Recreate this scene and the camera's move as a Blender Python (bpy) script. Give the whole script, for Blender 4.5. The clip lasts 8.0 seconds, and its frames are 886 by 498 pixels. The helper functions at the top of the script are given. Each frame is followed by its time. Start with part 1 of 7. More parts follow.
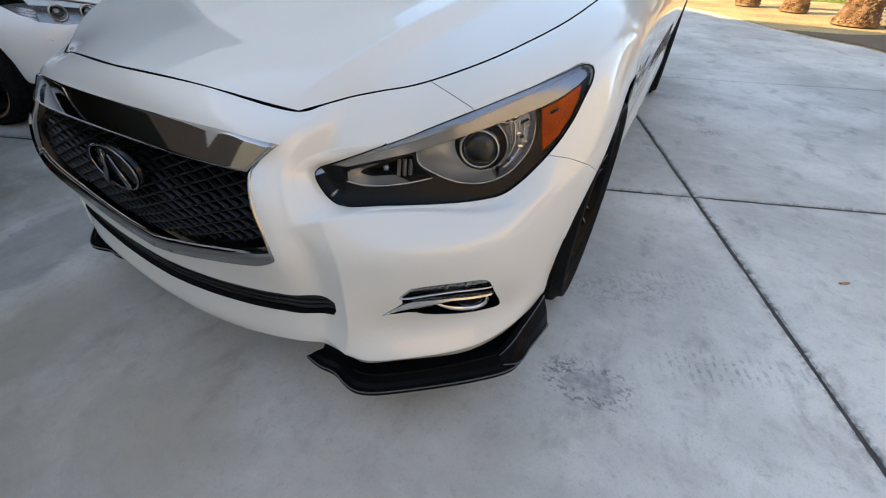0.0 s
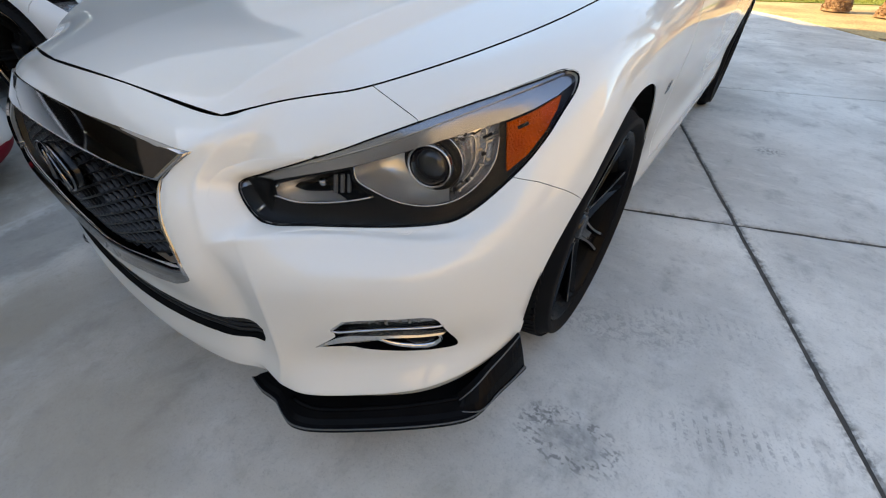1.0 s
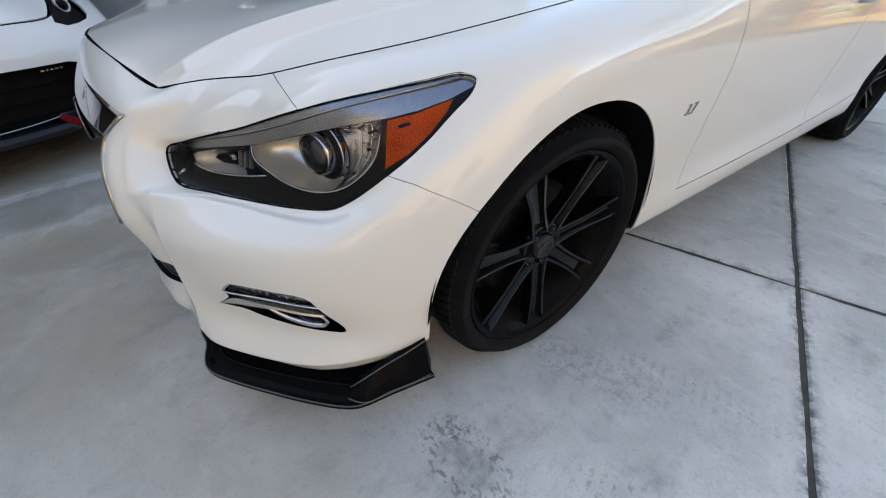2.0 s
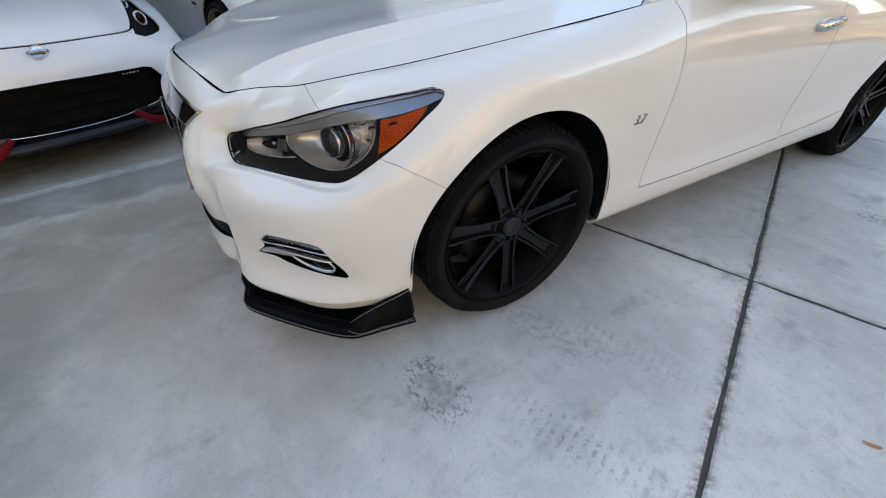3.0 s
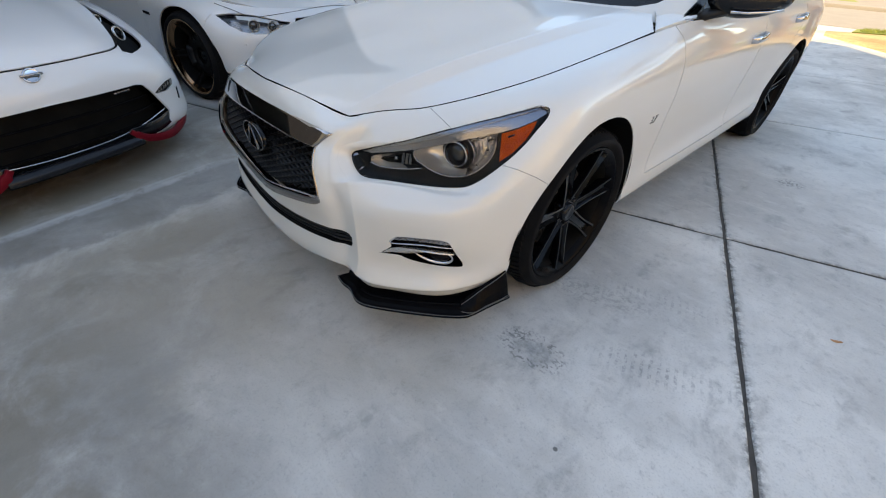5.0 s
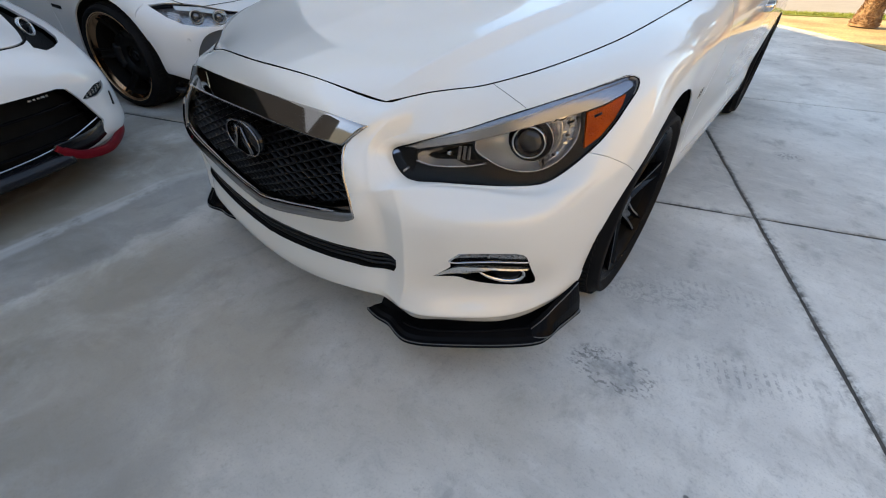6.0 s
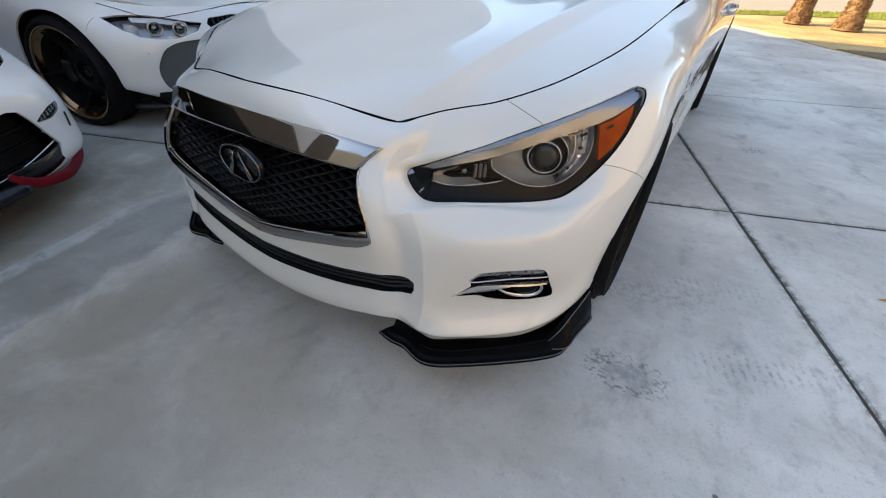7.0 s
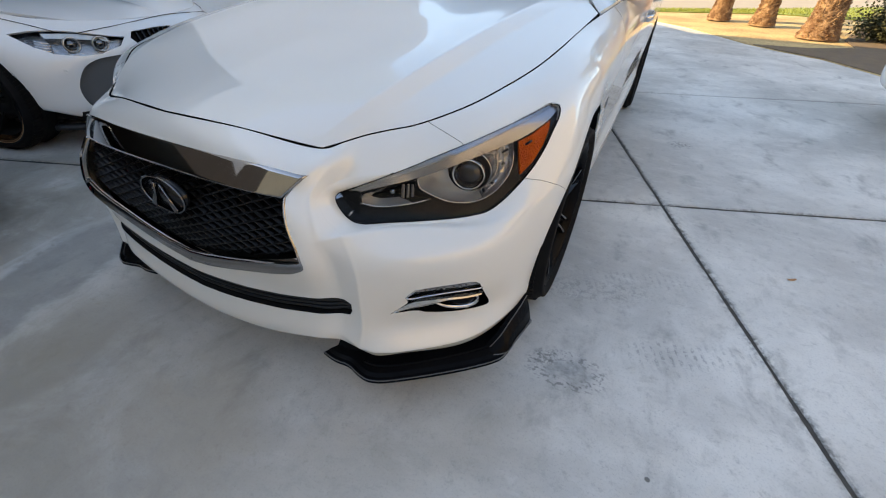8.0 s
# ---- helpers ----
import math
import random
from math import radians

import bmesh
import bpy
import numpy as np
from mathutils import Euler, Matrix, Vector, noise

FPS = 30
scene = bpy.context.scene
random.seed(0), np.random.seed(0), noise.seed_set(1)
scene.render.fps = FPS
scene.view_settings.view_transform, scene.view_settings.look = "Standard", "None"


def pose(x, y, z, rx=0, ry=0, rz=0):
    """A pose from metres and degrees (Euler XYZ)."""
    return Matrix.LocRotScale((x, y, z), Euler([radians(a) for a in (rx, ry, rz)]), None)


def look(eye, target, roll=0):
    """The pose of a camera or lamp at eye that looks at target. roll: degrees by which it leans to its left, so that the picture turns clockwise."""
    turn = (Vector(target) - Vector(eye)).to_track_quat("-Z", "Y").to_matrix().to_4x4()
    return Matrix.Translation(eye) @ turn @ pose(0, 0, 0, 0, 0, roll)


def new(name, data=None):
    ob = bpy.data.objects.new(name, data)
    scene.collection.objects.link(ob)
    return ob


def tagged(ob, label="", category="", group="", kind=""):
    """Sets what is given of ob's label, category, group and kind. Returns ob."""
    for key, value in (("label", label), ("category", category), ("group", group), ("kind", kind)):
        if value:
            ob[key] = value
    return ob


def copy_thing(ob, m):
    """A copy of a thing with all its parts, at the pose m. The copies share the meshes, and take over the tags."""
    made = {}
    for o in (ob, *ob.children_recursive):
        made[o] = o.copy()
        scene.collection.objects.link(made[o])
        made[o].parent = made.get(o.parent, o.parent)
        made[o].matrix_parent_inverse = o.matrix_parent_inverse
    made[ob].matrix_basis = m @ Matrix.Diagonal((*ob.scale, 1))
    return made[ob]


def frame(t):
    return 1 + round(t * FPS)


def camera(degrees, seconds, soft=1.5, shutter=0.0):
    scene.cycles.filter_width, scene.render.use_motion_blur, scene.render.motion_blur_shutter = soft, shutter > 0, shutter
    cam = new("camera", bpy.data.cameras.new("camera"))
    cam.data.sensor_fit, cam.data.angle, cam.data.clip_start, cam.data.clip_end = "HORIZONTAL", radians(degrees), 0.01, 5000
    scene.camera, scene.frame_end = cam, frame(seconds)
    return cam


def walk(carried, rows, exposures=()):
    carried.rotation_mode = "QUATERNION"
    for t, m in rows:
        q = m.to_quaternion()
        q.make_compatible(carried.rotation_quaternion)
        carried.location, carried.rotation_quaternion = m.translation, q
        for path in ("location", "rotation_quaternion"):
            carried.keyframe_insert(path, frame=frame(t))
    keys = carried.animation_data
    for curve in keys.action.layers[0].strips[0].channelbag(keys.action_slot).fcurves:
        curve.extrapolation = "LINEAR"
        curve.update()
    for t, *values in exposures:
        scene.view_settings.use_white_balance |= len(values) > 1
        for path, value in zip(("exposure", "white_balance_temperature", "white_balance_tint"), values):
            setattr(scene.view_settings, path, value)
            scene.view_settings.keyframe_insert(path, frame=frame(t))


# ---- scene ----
cam = camera(95.2, 8.0, soft=1.1)
PATH = [
    (0, (1.006, -1.241, 1.036), (0.277, 0.161, -0.191), 2.0),
    (0.5, (1.014, -1.163, 1.011), (0.244, 0.223, -0.208), 1.7),
    (1, (1.103, -1.028, 1.009), (0.186, 0.264, -0.211), 1.3),
    (1.5, (1.231, -0.877, 1.013), (0.123, 0.253, -0.211), 1.3),
    (2, (1.403, -0.734, 1.012), (0.135, 0.209, -0.213), 1.1),
    (2.2, (1.459, -0.719, 1.012), (0.158, 0.189, -0.207), 1.3),
    (3.3, (1.76, -0.842, 1.144), (0.401, -0.003, -0.06), 1.0),
    (3.5, (1.77, -0.885, 1.161), (0.424, -0.023, -0.041), 1.1),
    (4, (1.795, -1.015, 1.225), (0.501, -0.085, 0.017), 1.2),
    (4.5, (1.73, -1.183, 1.255), (0.498, -0.181, 0.039), 1.6),
    (4.7, (1.66, -1.282, 1.239), (0.461, -0.229, 0.033), 2.2),
    (5.8, (1.195, -1.406, 1.114), (0.195, -0.176, -0.106), 2.2),
    (6, (1.126, -1.385, 1.07), (0.148, -0.121, -0.133), 2.0),
    (6.5, (1.004, -1.379, 1.06), (0.086, -0.059, -0.13), 1.7),
    (7, (0.995, -1.422, 1.09), (0.139, -0.063, -0.102), 1.8),
    (7.5, (1.033, -1.417, 1.126), (0.248, -0.012, -0.06), 1.6),
    (8, (1.058, -1.379, 1.145), (0.357, 0.068, -0.044), 1.7),
]
walk(cam, [(t, look(eye, target, roll)) for t, eye, target, roll in PATH], exposures=[(0.0, 1.96, 8750, 11), (1.0, 2.00, 8750, 11), (2.0, 2.07, 8750, 11), (3.5, 2.04, 8750, 11), (4.5, 1.97, 8750, 11), (6.5, 1.98, 8750, 11), (8.0, 1.92, 8750, 11)])

# ---- light ----
SUN_EL, SUN_AZ = radians(33.0), radians(246.0)
world = bpy.data.worlds.new("sky")
scene.world = world
world.use_nodes = True
wn = world.node_tree
sky = wn.nodes.new("ShaderNodeTexSky")
sky.sky_type, sky.sun_disc, sky.sun_elevation, sky.sun_rotation = "NISHITA", False, SUN_EL, SUN_AZ
sky.ozone_density, sky.dust_density = 2.2, 0.5
wn.nodes["Background"].inputs["Strength"].default_value = 0.15
wn.links.new(sky.outputs[0], wn.nodes["Background"].inputs["Color"])
sun = new("sun", bpy.data.lights.new("sun", "SUN"))
sun.data.energy, sun.data.angle, sun.data.color = 2.6, radians(0.6), (1.0, 0.81, 0.53)
sun_from = Vector((math.sin(SUN_AZ) * math.cos(SUN_EL), math.cos(SUN_AZ) * math.cos(SUN_EL), math.sin(SUN_EL)))
sun.matrix_world = look(sun_from * 40, (0, 0, 0))


# ---- materials ----
def material(name, base, rough=0.5, metal=0.0, coat=0.0, coat_rough=0.03, var=0.0, scale=8.0, fine=0.0, fine_scale=200.0,
             bump=0.0, bump_scale=60.0, other=None, per_object=0.0, spec=0.5, coat_ior=1.5):
    m = bpy.data.materials.new(name)
    m.use_nodes = True
    nt = m.node_tree
    p = nt.nodes["Principled BSDF"]
    p.inputs["Roughness"].default_value, p.inputs["Metallic"].default_value = rough, metal
    p.inputs["Coat Weight"].default_value, p.inputs["Coat Roughness"].default_value = coat, coat_rough
    p.inputs["Specular IOR Level"].default_value, p.inputs["Coat IOR"].default_value = spec, coat_ior
    col = (*base, 1)
    p.inputs["Base Color"].default_value = col
    if var or fine or bump or per_object:
        tc = nt.nodes.new("ShaderNodeTexCoord")
    if var or fine or per_object:
        second = (*(other or [c * 0.6 for c in base]), 1)
        n1 = nt.nodes.new("ShaderNodeTexNoise")
        n1.inputs["Scale"].default_value, n1.inputs["Detail"].default_value = scale, 5
        n2 = nt.nodes.new("ShaderNodeTexNoise")
        n2.inputs["Scale"].default_value, n2.inputs["Detail"].default_value = fine_scale, 3
        nt.links.new(tc.outputs["Object"], n1.inputs["Vector"])
        nt.links.new(tc.outputs["Object"], n2.inputs["Vector"])
        a = nt.nodes.new("ShaderNodeMapRange")
        a.inputs[1].default_value, a.inputs[2].default_value, a.inputs[3].default_value, a.inputs[4].default_value = 0.35, 0.7, 0, var
        b = nt.nodes.new("ShaderNodeMapRange")
        b.inputs[1].default_value, b.inputs[2].default_value, b.inputs[3].default_value, b.inputs[4].default_value = 0.35, 0.7, 0, fine
        nt.links.new(n1.outputs[0], a.inputs[0])
        nt.links.new(n2.outputs[0], b.inputs[0])
        s = nt.nodes.new("ShaderNodeMath")
        nt.links.new(a.outputs[0], s.inputs[0])
        nt.links.new(b.outputs[0], s.inputs[1])
        fac = s
        if per_object:
            oi = nt.nodes.new("ShaderNodeObjectInfo")
            k = nt.nodes.new("ShaderNodeMath")
            k.operation = "MULTIPLY_ADD"
            k.inputs[1].default_value = per_object
            nt.links.new(oi.outputs["Random"], k.inputs[0])
            nt.links.new(s.outputs[0], k.inputs[2])
            fac = k
        fac.use_clamp = True
        mix = nt.nodes.new("ShaderNodeMix")
        mix.data_type = "RGBA"
        mix.inputs[6].default_value, mix.inputs[7].default_value = col, second
        nt.links.new(fac.outputs[0], mix.inputs[0])
        nt.links.new(mix.outputs[2], p.inputs["Base Color"])
    if bump:
        n3 = nt.nodes.new("ShaderNodeTexNoise")
        n3.inputs["Scale"].default_value, n3.inputs["Detail"].default_value = bump_scale, 6
        nt.links.new(tc.outputs["Object"], n3.inputs["Vector"])
        bm_ = nt.nodes.new("ShaderNodeBump")
        bm_.inputs["Strength"].default_value, bm_.inputs["Distance"].default_value = bump, 0.01
        nt.links.new(n3.outputs[0], bm_.inputs["Height"])
        nt.links.new(bm_.outputs[0], p.inputs["Normal"])
    return m


def thin_glass(name, tint, gloss_ior=1.5, rough=0.0):
    """A pane of clear or tinted plastic or glass: it lets light straight through and mirrors by its angle."""
    m = bpy.data.materials.new(name)
    m.use_nodes = True
    nt = m.node_tree
    nt.nodes.remove(nt.nodes["Principled BSDF"])
    out = nt.nodes["Material Output"]
    tr, gl = nt.nodes.new("ShaderNodeBsdfTransparent"), nt.nodes.new("ShaderNodeBsdfGlossy")
    tr.inputs[0].default_value = (*tint, 1)
    gl.inputs["Roughness"].default_value = rough
    fr = nt.nodes.new("ShaderNodeFresnel")
    fr.inputs[0].default_value = gloss_ior
    mx = nt.nodes.new("ShaderNodeMixShader")
    nt.links.new(fr.outputs[0], mx.inputs[0])
    nt.links.new(tr.outputs[0], mx.inputs[1])
    nt.links.new(gl.outputs[0], mx.inputs[2])
    nt.links.new(mx.outputs[0], out.inputs[0])
    return m


PEARL = material("pearl_white_paint", (0.690, 0.682, 0.638), 0.5, 0.0, 1.0, 0.035, spec=0.25, coat_ior=1.75, fine=0.05, fine_scale=900, other=(0.62, 0.61, 0.57))
COOL_WHITE = material("white_paint", (0.68, 0.685, 0.675), 0.42, 0.0, 1.0, 0.03, fine=0.05, fine_scale=900, other=(0.60, 0.60, 0.595))
GLOSS_BLACK = material("gloss_black_plastic", (0.005, 0.005, 0.006), 0.2, spec=0.35, var=0.3, scale=20, other=(0.014, 0.014, 0.015))
SATIN_BLACK = material("satin_black_plastic", (0.008, 0.008, 0.009), 0.42, spec=0.3, var=0.5, scale=12, other=(0.014, 0.014, 0.015), bump=0.05, bump_scale=400)
LINER = material("wheel_arch_liner", (0.006, 0.006, 0.006), 0.9, spec=0.1, var=0.5, scale=15, other=(0.014, 0.013, 0.012))
RUBBER = material("tyre_rubber", (0.007, 0.007, 0.008), 0.75, spec=0.10, var=0.6, scale=14, other=(0.014, 0.0135, 0.013), bump=0.1, bump_scale=300)
RIM_BLACK = material("gloss_black_wheel", (0.004, 0.004, 0.0045), 0.10, spec=0.20, coat=0.1, coat_rough=0.03, var=0.4, scale=25, other=(0.007, 0.007, 0.008))
CHROME = material("chrome", (0.62, 0.62, 0.63), 0.06, 1.0, var=0.15, scale=10, other=(0.5, 0.5, 0.51))
DARK_CHROME = material("smoked_chrome", (0.34, 0.33, 0.325), 0.05, 1.0, var=0.2, scale=8, other=(0.28, 0.275, 0.27))
BLACK_CHROME = material("black_chrome", (0.20, 0.20, 0.205), 0.10, 1.0, var=0.2, scale=12, other=(0.14, 0.14, 0.145))
SILVER = material("satin_silver_reflector", (0.56, 0.545, 0.52), 0.27, 0.8, var=0.2, scale=18, other=(0.46, 0.45, 0.43))
BOWL = material("lamp_reflector", (0.66, 0.635, 0.59), 0.24, 0.6, var=0.2, scale=18, other=(0.36, 0.35, 0.33))
LAMP_BLACK = material("lamp_housing_black", (0.012, 0.012, 0.0125), 0.4, spec=0.06, var=0.3, scale=20, other=(0.014, 0.014, 0.015))
LAMP_GREY = material("lamp_bezel_grey", (0.30, 0.31, 0.33), 0.16, 0.85, var=0.2, scale=20, other=(0.24, 0.245, 0.26))
AMBER = material("amber_reflector", (0.86, 0.12, 0.003), 0.25, spec=0.15, var=0.5, scale=14, fine=0.3, fine_scale=420, other=(0.22, 0.010, 0.001), bump=0.8, bump_scale=240)
LIP_BLACK = material("black_lip_plastic", (0.003, 0.003, 0.0035), 0.25, spec=0.05, var=0.4, scale=15, other=(0.008, 0.008, 0.009))
GRILLE_BLACK = material("grille_black_plastic", (0.004, 0.004, 0.0045), 0.3, spec=0.22, var=0.4, scale=30, other=(0.009, 0.009, 0.01))
LAMP_LENS = thin_glass("clear_lamp_cover", (0.95, 0.95, 0.95), 1.22)
WINDOW = thin_glass("tinted_window_glass", (0.10, 0.11, 0.11))
REFLECTOR = material("ribbed_reflector", (0.42, 0.42, 0.43), 0.22, 0.85, var=0.6, scale=40, other=(0.20, 0.20, 0.20), bump=0.35, bump_scale=130)
BROW_GREY = material("lamp_brow_grey", (0.27, 0.285, 0.33), 0.2, 0.85, var=0.35, scale=14, other=(0.20, 0.21, 0.24))
PROJECTOR_GLASS = material("projector_glass", (0.018, 0.018, 0.019), 0.09, spec=0.6, var=0.3, scale=30, other=(0.02, 0.02, 0.02))
DARK_LENS = material("projector_lens_glass", (0.004, 0.004, 0.005), 0.04, spec=0.06, var=0.3, scale=30, other=(0.007, 0.007, 0.008))
DISC = material("brake_disc_iron", (0.025, 0.024, 0.024), 0.5, 0.9, var=0.4, scale=30, other=(0.03, 0.027, 0.025))
DUSK_GREY = material("dark_grey_plastic", (0.10, 0.105, 0.11), 0.3, spec=0.4, var=0.3, scale=8, other=(0.07, 0.075, 0.08))
RED = material("red_bumper_trim", (0.15, 0.003, 0.010), 0.55, spec=0.12, var=0.3, scale=8, other=(0.11, 0.004, 0.008))
BRONZE = material("bronze_wheel_lip", (0.40, 0.22, 0.12), 0.16, 1.0, var=0.3, scale=10, other=(0.22, 0.115, 0.06))
COPPER = material("polished_bronze", (0.80, 0.52, 0.32), 0.12, 1.0, var=0.3, scale=10, other=(0.66, 0.40, 0.22))
GUNMETAL = material("dark_gunmetal_lip", (0.010, 0.011, 0.014), 0.25, spec=0.3, var=0.3, scale=10, other=(0.018, 0.019, 0.023))
CABIN = material("dark_cabin_trim", (0.02, 0.02, 0.021), 0.8, var=0.4, scale=10, other=(0.035, 0.033, 0.03))


# ---- mesh tools ----
def obj(name, bm, mat, parent=None, label="", smooth=True):
    me = bpy.data.meshes.new(name)
    bm.to_mesh(me)
    bm.free()
    if smooth:
        me.polygons.foreach_set("use_smooth", [True] * len(me.polygons))
    me.materials.append(mat)
    ob = new(name, me)
    if parent is not None:
        ob.parent = parent
    if label:
        ob["label"] = label
    return ob


def part(name, bm, mat, parent, label="", smooth=True):
    return obj(name, bm, mat, parent, label, smooth)


def thing(name, label, category, at=None, group="", kind=""):
    ob = tagged(new(name), label, category, group, kind)
    if at is not None:
        ob.matrix_world = at
    return ob


def spline(points, ts, mirrored=False):
    """A smooth curve through points; ts counts the points, 0 to len - 1. mirrored: it meets x = 0 squarely at both ends."""
    p = np.asarray(points, float)
    if mirrored:
        flip = np.array((-1.0, 1.0, 1.0))
        p = np.vstack([p[1] * flip, p, p[-2] * flip])
        ts = np.asarray(ts) + 1
    h = np.maximum(np.linalg.norm(np.diff(p, axis=0), axis=1), 1e-5) ** 0.5
    d = np.diff(p, axis=0) / h[:, None]
    m = np.empty_like(p)
    m[1:-1] = (h[1:, None] * d[:-1] + h[:-1, None] * d[1:]) / (h[1:] + h[:-1])[:, None]
    m[0], m[-1] = 1.5 * d[0] - 0.5 * m[1], 1.5 * d[-1] - 0.5 * m[-2]
    i = np.clip(np.floor(ts).astype(int), 0, len(p) - 2)
    s = (np.asarray(ts) - i)[:, None]
    hh = h[i][:, None]
    return ((2 * s**3 - 3 * s**2 + 1) * p[i] + (s**3 - 2 * s**2 + s) * hh * m[i]
            + (3 * s**2 - 2 * s**3) * p[i + 1] + (s**3 - s**2) * hh * m[i + 1])


def steps(n, per):
    per = [per] * (n - 1) if isinstance(per, int) else per
    return np.concatenate([np.arange(k) / k + i for i, k in enumerate(per)] + [[n - 1.0]])


def sheet(columns, across, along, mirrored=True):
    """A smooth surface through columns of points (each column from the bottom up), as a bmesh."""
    c = np.asarray(columns, float)
    tu, tv = steps(c.shape[0], across), steps(c.shape[1], along)
    rows = np.stack([spline(c[:, j], tu, mirrored) for j in range(c.shape[1])], 1)
    g = np.stack([spline(rows[i], tv) for i in range(len(tu))], 0)
    if mirrored:
        g[0, :, 0] = g[-1, :, 0] = 0
    bm = bmesh.new()
    vs = [[bm.verts.new(q) for q in line] for line in g]
    for a, b in zip(vs, vs[1:]):
        for k in range(len(a) - 1):
            bm.faces.new((a[k], b[k], b[k + 1], a[k + 1]))
    return bm


class View:
    """A flat drawing plane: right, up and towards; points are drawn on it to cut and place things."""

    def __init__(self, toward):
        self.n = Vector(toward).normalized()
        self.r = Vector((0, 0, 1)).cross(self.n).normalized()
        self.u = self.n.cross(self.r)

    def flat(self, p):
        p = Vector(p)
        return (p.dot(self.r), p.dot(self.u))


def inside(q, poly):
    x, y = q
    hit, j = False, len(poly) - 1
    for i in range(len(poly)):
        (xi, yi), (xj, yj) = poly[i], poly[j]
        if (yi > y) != (yj > y) and x < (xj - xi) * (y - yi) / (yj - yi) + xi:
            hit = not hit
        j = i
    return hit


def cut(bm, view, poly, where=None):
    """Cuts the outline poly (drawn on view) through bm, takes the faces inside it out and returns them as a bmesh."""
    x0, x1 = min(p[0] for p in poly) - 1e-3, max(p[0] for p in poly) + 1e-3
    y0, y1 = min(p[1] for p in poly) - 1e-3, max(p[1] for p in poly) + 1e-3

    def box(f):
        q = [view.flat(v.co) for v in f.verts]
        return min(a for a, _ in q), max(a for a, _ in q), min(b for _, b in q), max(b for _, b in q)

    near = set()
    for f in bm.faces:
        if where is None or where(f.calc_center_median()):
            a, b, c, d = box(f)
            if b > x0 and a < x1 and d > y0 and c < y1:
                near.add(f)
    for (ax, ay), (bx, by) in zip(poly, poly[1:] + poly[:1]):
        if math.hypot(bx - ax, by - ay) < 1e-6:
            continue
        sx0, sx1, sy0, sy1 = min(ax, bx) - 1e-4, max(ax, bx) + 1e-4, min(ay, by) - 1e-4, max(ay, by) + 1e-4
        sel = []
        for f in near:
            a, b, c, d = box(f)
            if b > sx0 and a < sx1 and d > sy0 and c < sy1:
                sel.append(f)
        if not sel:
            continue
        no = view.r * (ay - by) + view.u * (bx - ax)
        geom = list(set(sel) | {e for f in sel for e in f.edges} | {v for f in sel for v in f.verts})
        res = bmesh.ops.bisect_plane(bm, geom=geom, dist=1e-5, plane_co=view.r * ax + view.u * ay, plane_no=no)
        near = {f for f in near if f.is_valid} | {g for g in res["geom"] if isinstance(g, bmesh.types.BMFace)}
    gone = [f for f in near if f.is_valid and inside(view.flat(f.calc_center_median()), poly)]
    out = bmesh.new()
    made = {}
    for f in gone:
        for v in f.verts:
            if v not in made:
                made[v] = out.verts.new(v.co)
        out.faces.new([made[v] for v in f.verts])
    bmesh.ops.delete(bm, geom=gone, context="FACES")
    bmesh.ops.recalc_face_normals(out, faces=out.faces)
    return out


def strip(line, w):
    """The outline of a gap of width w along a drawn line."""
    a, b = [], []
    for i, (x, y) in enumerate(line):
        (px, py), (qx, qy) = line[max(i - 1, 0)], line[min(i + 1, len(line) - 1)]
        l = math.hypot(qx - px, qy - py)
        nx, ny = -(qy - py) / l * w / 2, (qx - px) / l * w / 2
        a.append((x + nx, y + ny))
        b.append((x - nx, y - ny))
    return a + b[::-1]


def rims(bm, depth, keep=lambda c: True, toward=None):
    """Turns the open edges of a panel inwards, as returned sheet metal."""
    bm.normal_update()
    edges = [e for e in bm.edges if len(e.link_faces) == 1 and keep((e.verts[0].co + e.verts[1].co) / 2)]
    made = {}
    for e in edges:
        for v in e.verts:
            if v not in made:
                d = toward if toward is not None else -v.normal
                made[v] = (bm.verts.new(v.co), bm.verts.new(v.co + Vector(d) * depth))
    for e in edges:
        (a, a2), (b, b2) = made[e.verts[0]], made[e.verts[1]]
        bm.faces.new((a, b, b2, a2))


def mirror(bm):
    out = bm.copy()
    for v in out.verts:
        v.co.x = -v.co.x
    bmesh.ops.reverse_faces(out, faces=out.faces)
    return out


def joined(*bms):
    out = bmesh.new()
    for b in bms:
        me = bpy.data.meshes.new("tmp")
        b.to_mesh(me)
        out.from_mesh(me)
        bpy.data.meshes.remove(me)
        b.free()
    return out


def whole(bm):
    """A half and its mirror image, sewn along x = 0."""
    out = joined(bm.copy(), mirror(bm))
    bm.free()
    bmesh.ops.remove_doubles(out, verts=[v for v in out.verts if abs(v.co.x) < 1e-4], dist=2e-4)
    bmesh.ops.recalc_face_normals(out, faces=out.faces)
    return out


def islands(bm):
    """The separate pieces of bm, each a bmesh."""
    left, out = set(bm.faces), []
    while left:
        todo, got = [left.pop()], []
        while todo:
            f = todo.pop()
            got.append(f)
            for v in f.verts:
                for g in v.link_faces:
                    if g in left:
                        left.discard(g)
                        todo.append(g)
        b, made = bmesh.new(), {}
        for f in got:
            for v in f.verts:
                if v not in made:
                    made[v] = b.verts.new(v.co)
            b.faces.new([made[v] for v in f.verts])
        out.append(b)
    bm.free()
    return out


def moved(bm, d):
    for v in bm.verts:
        v.co += Vector(d)
    return bm


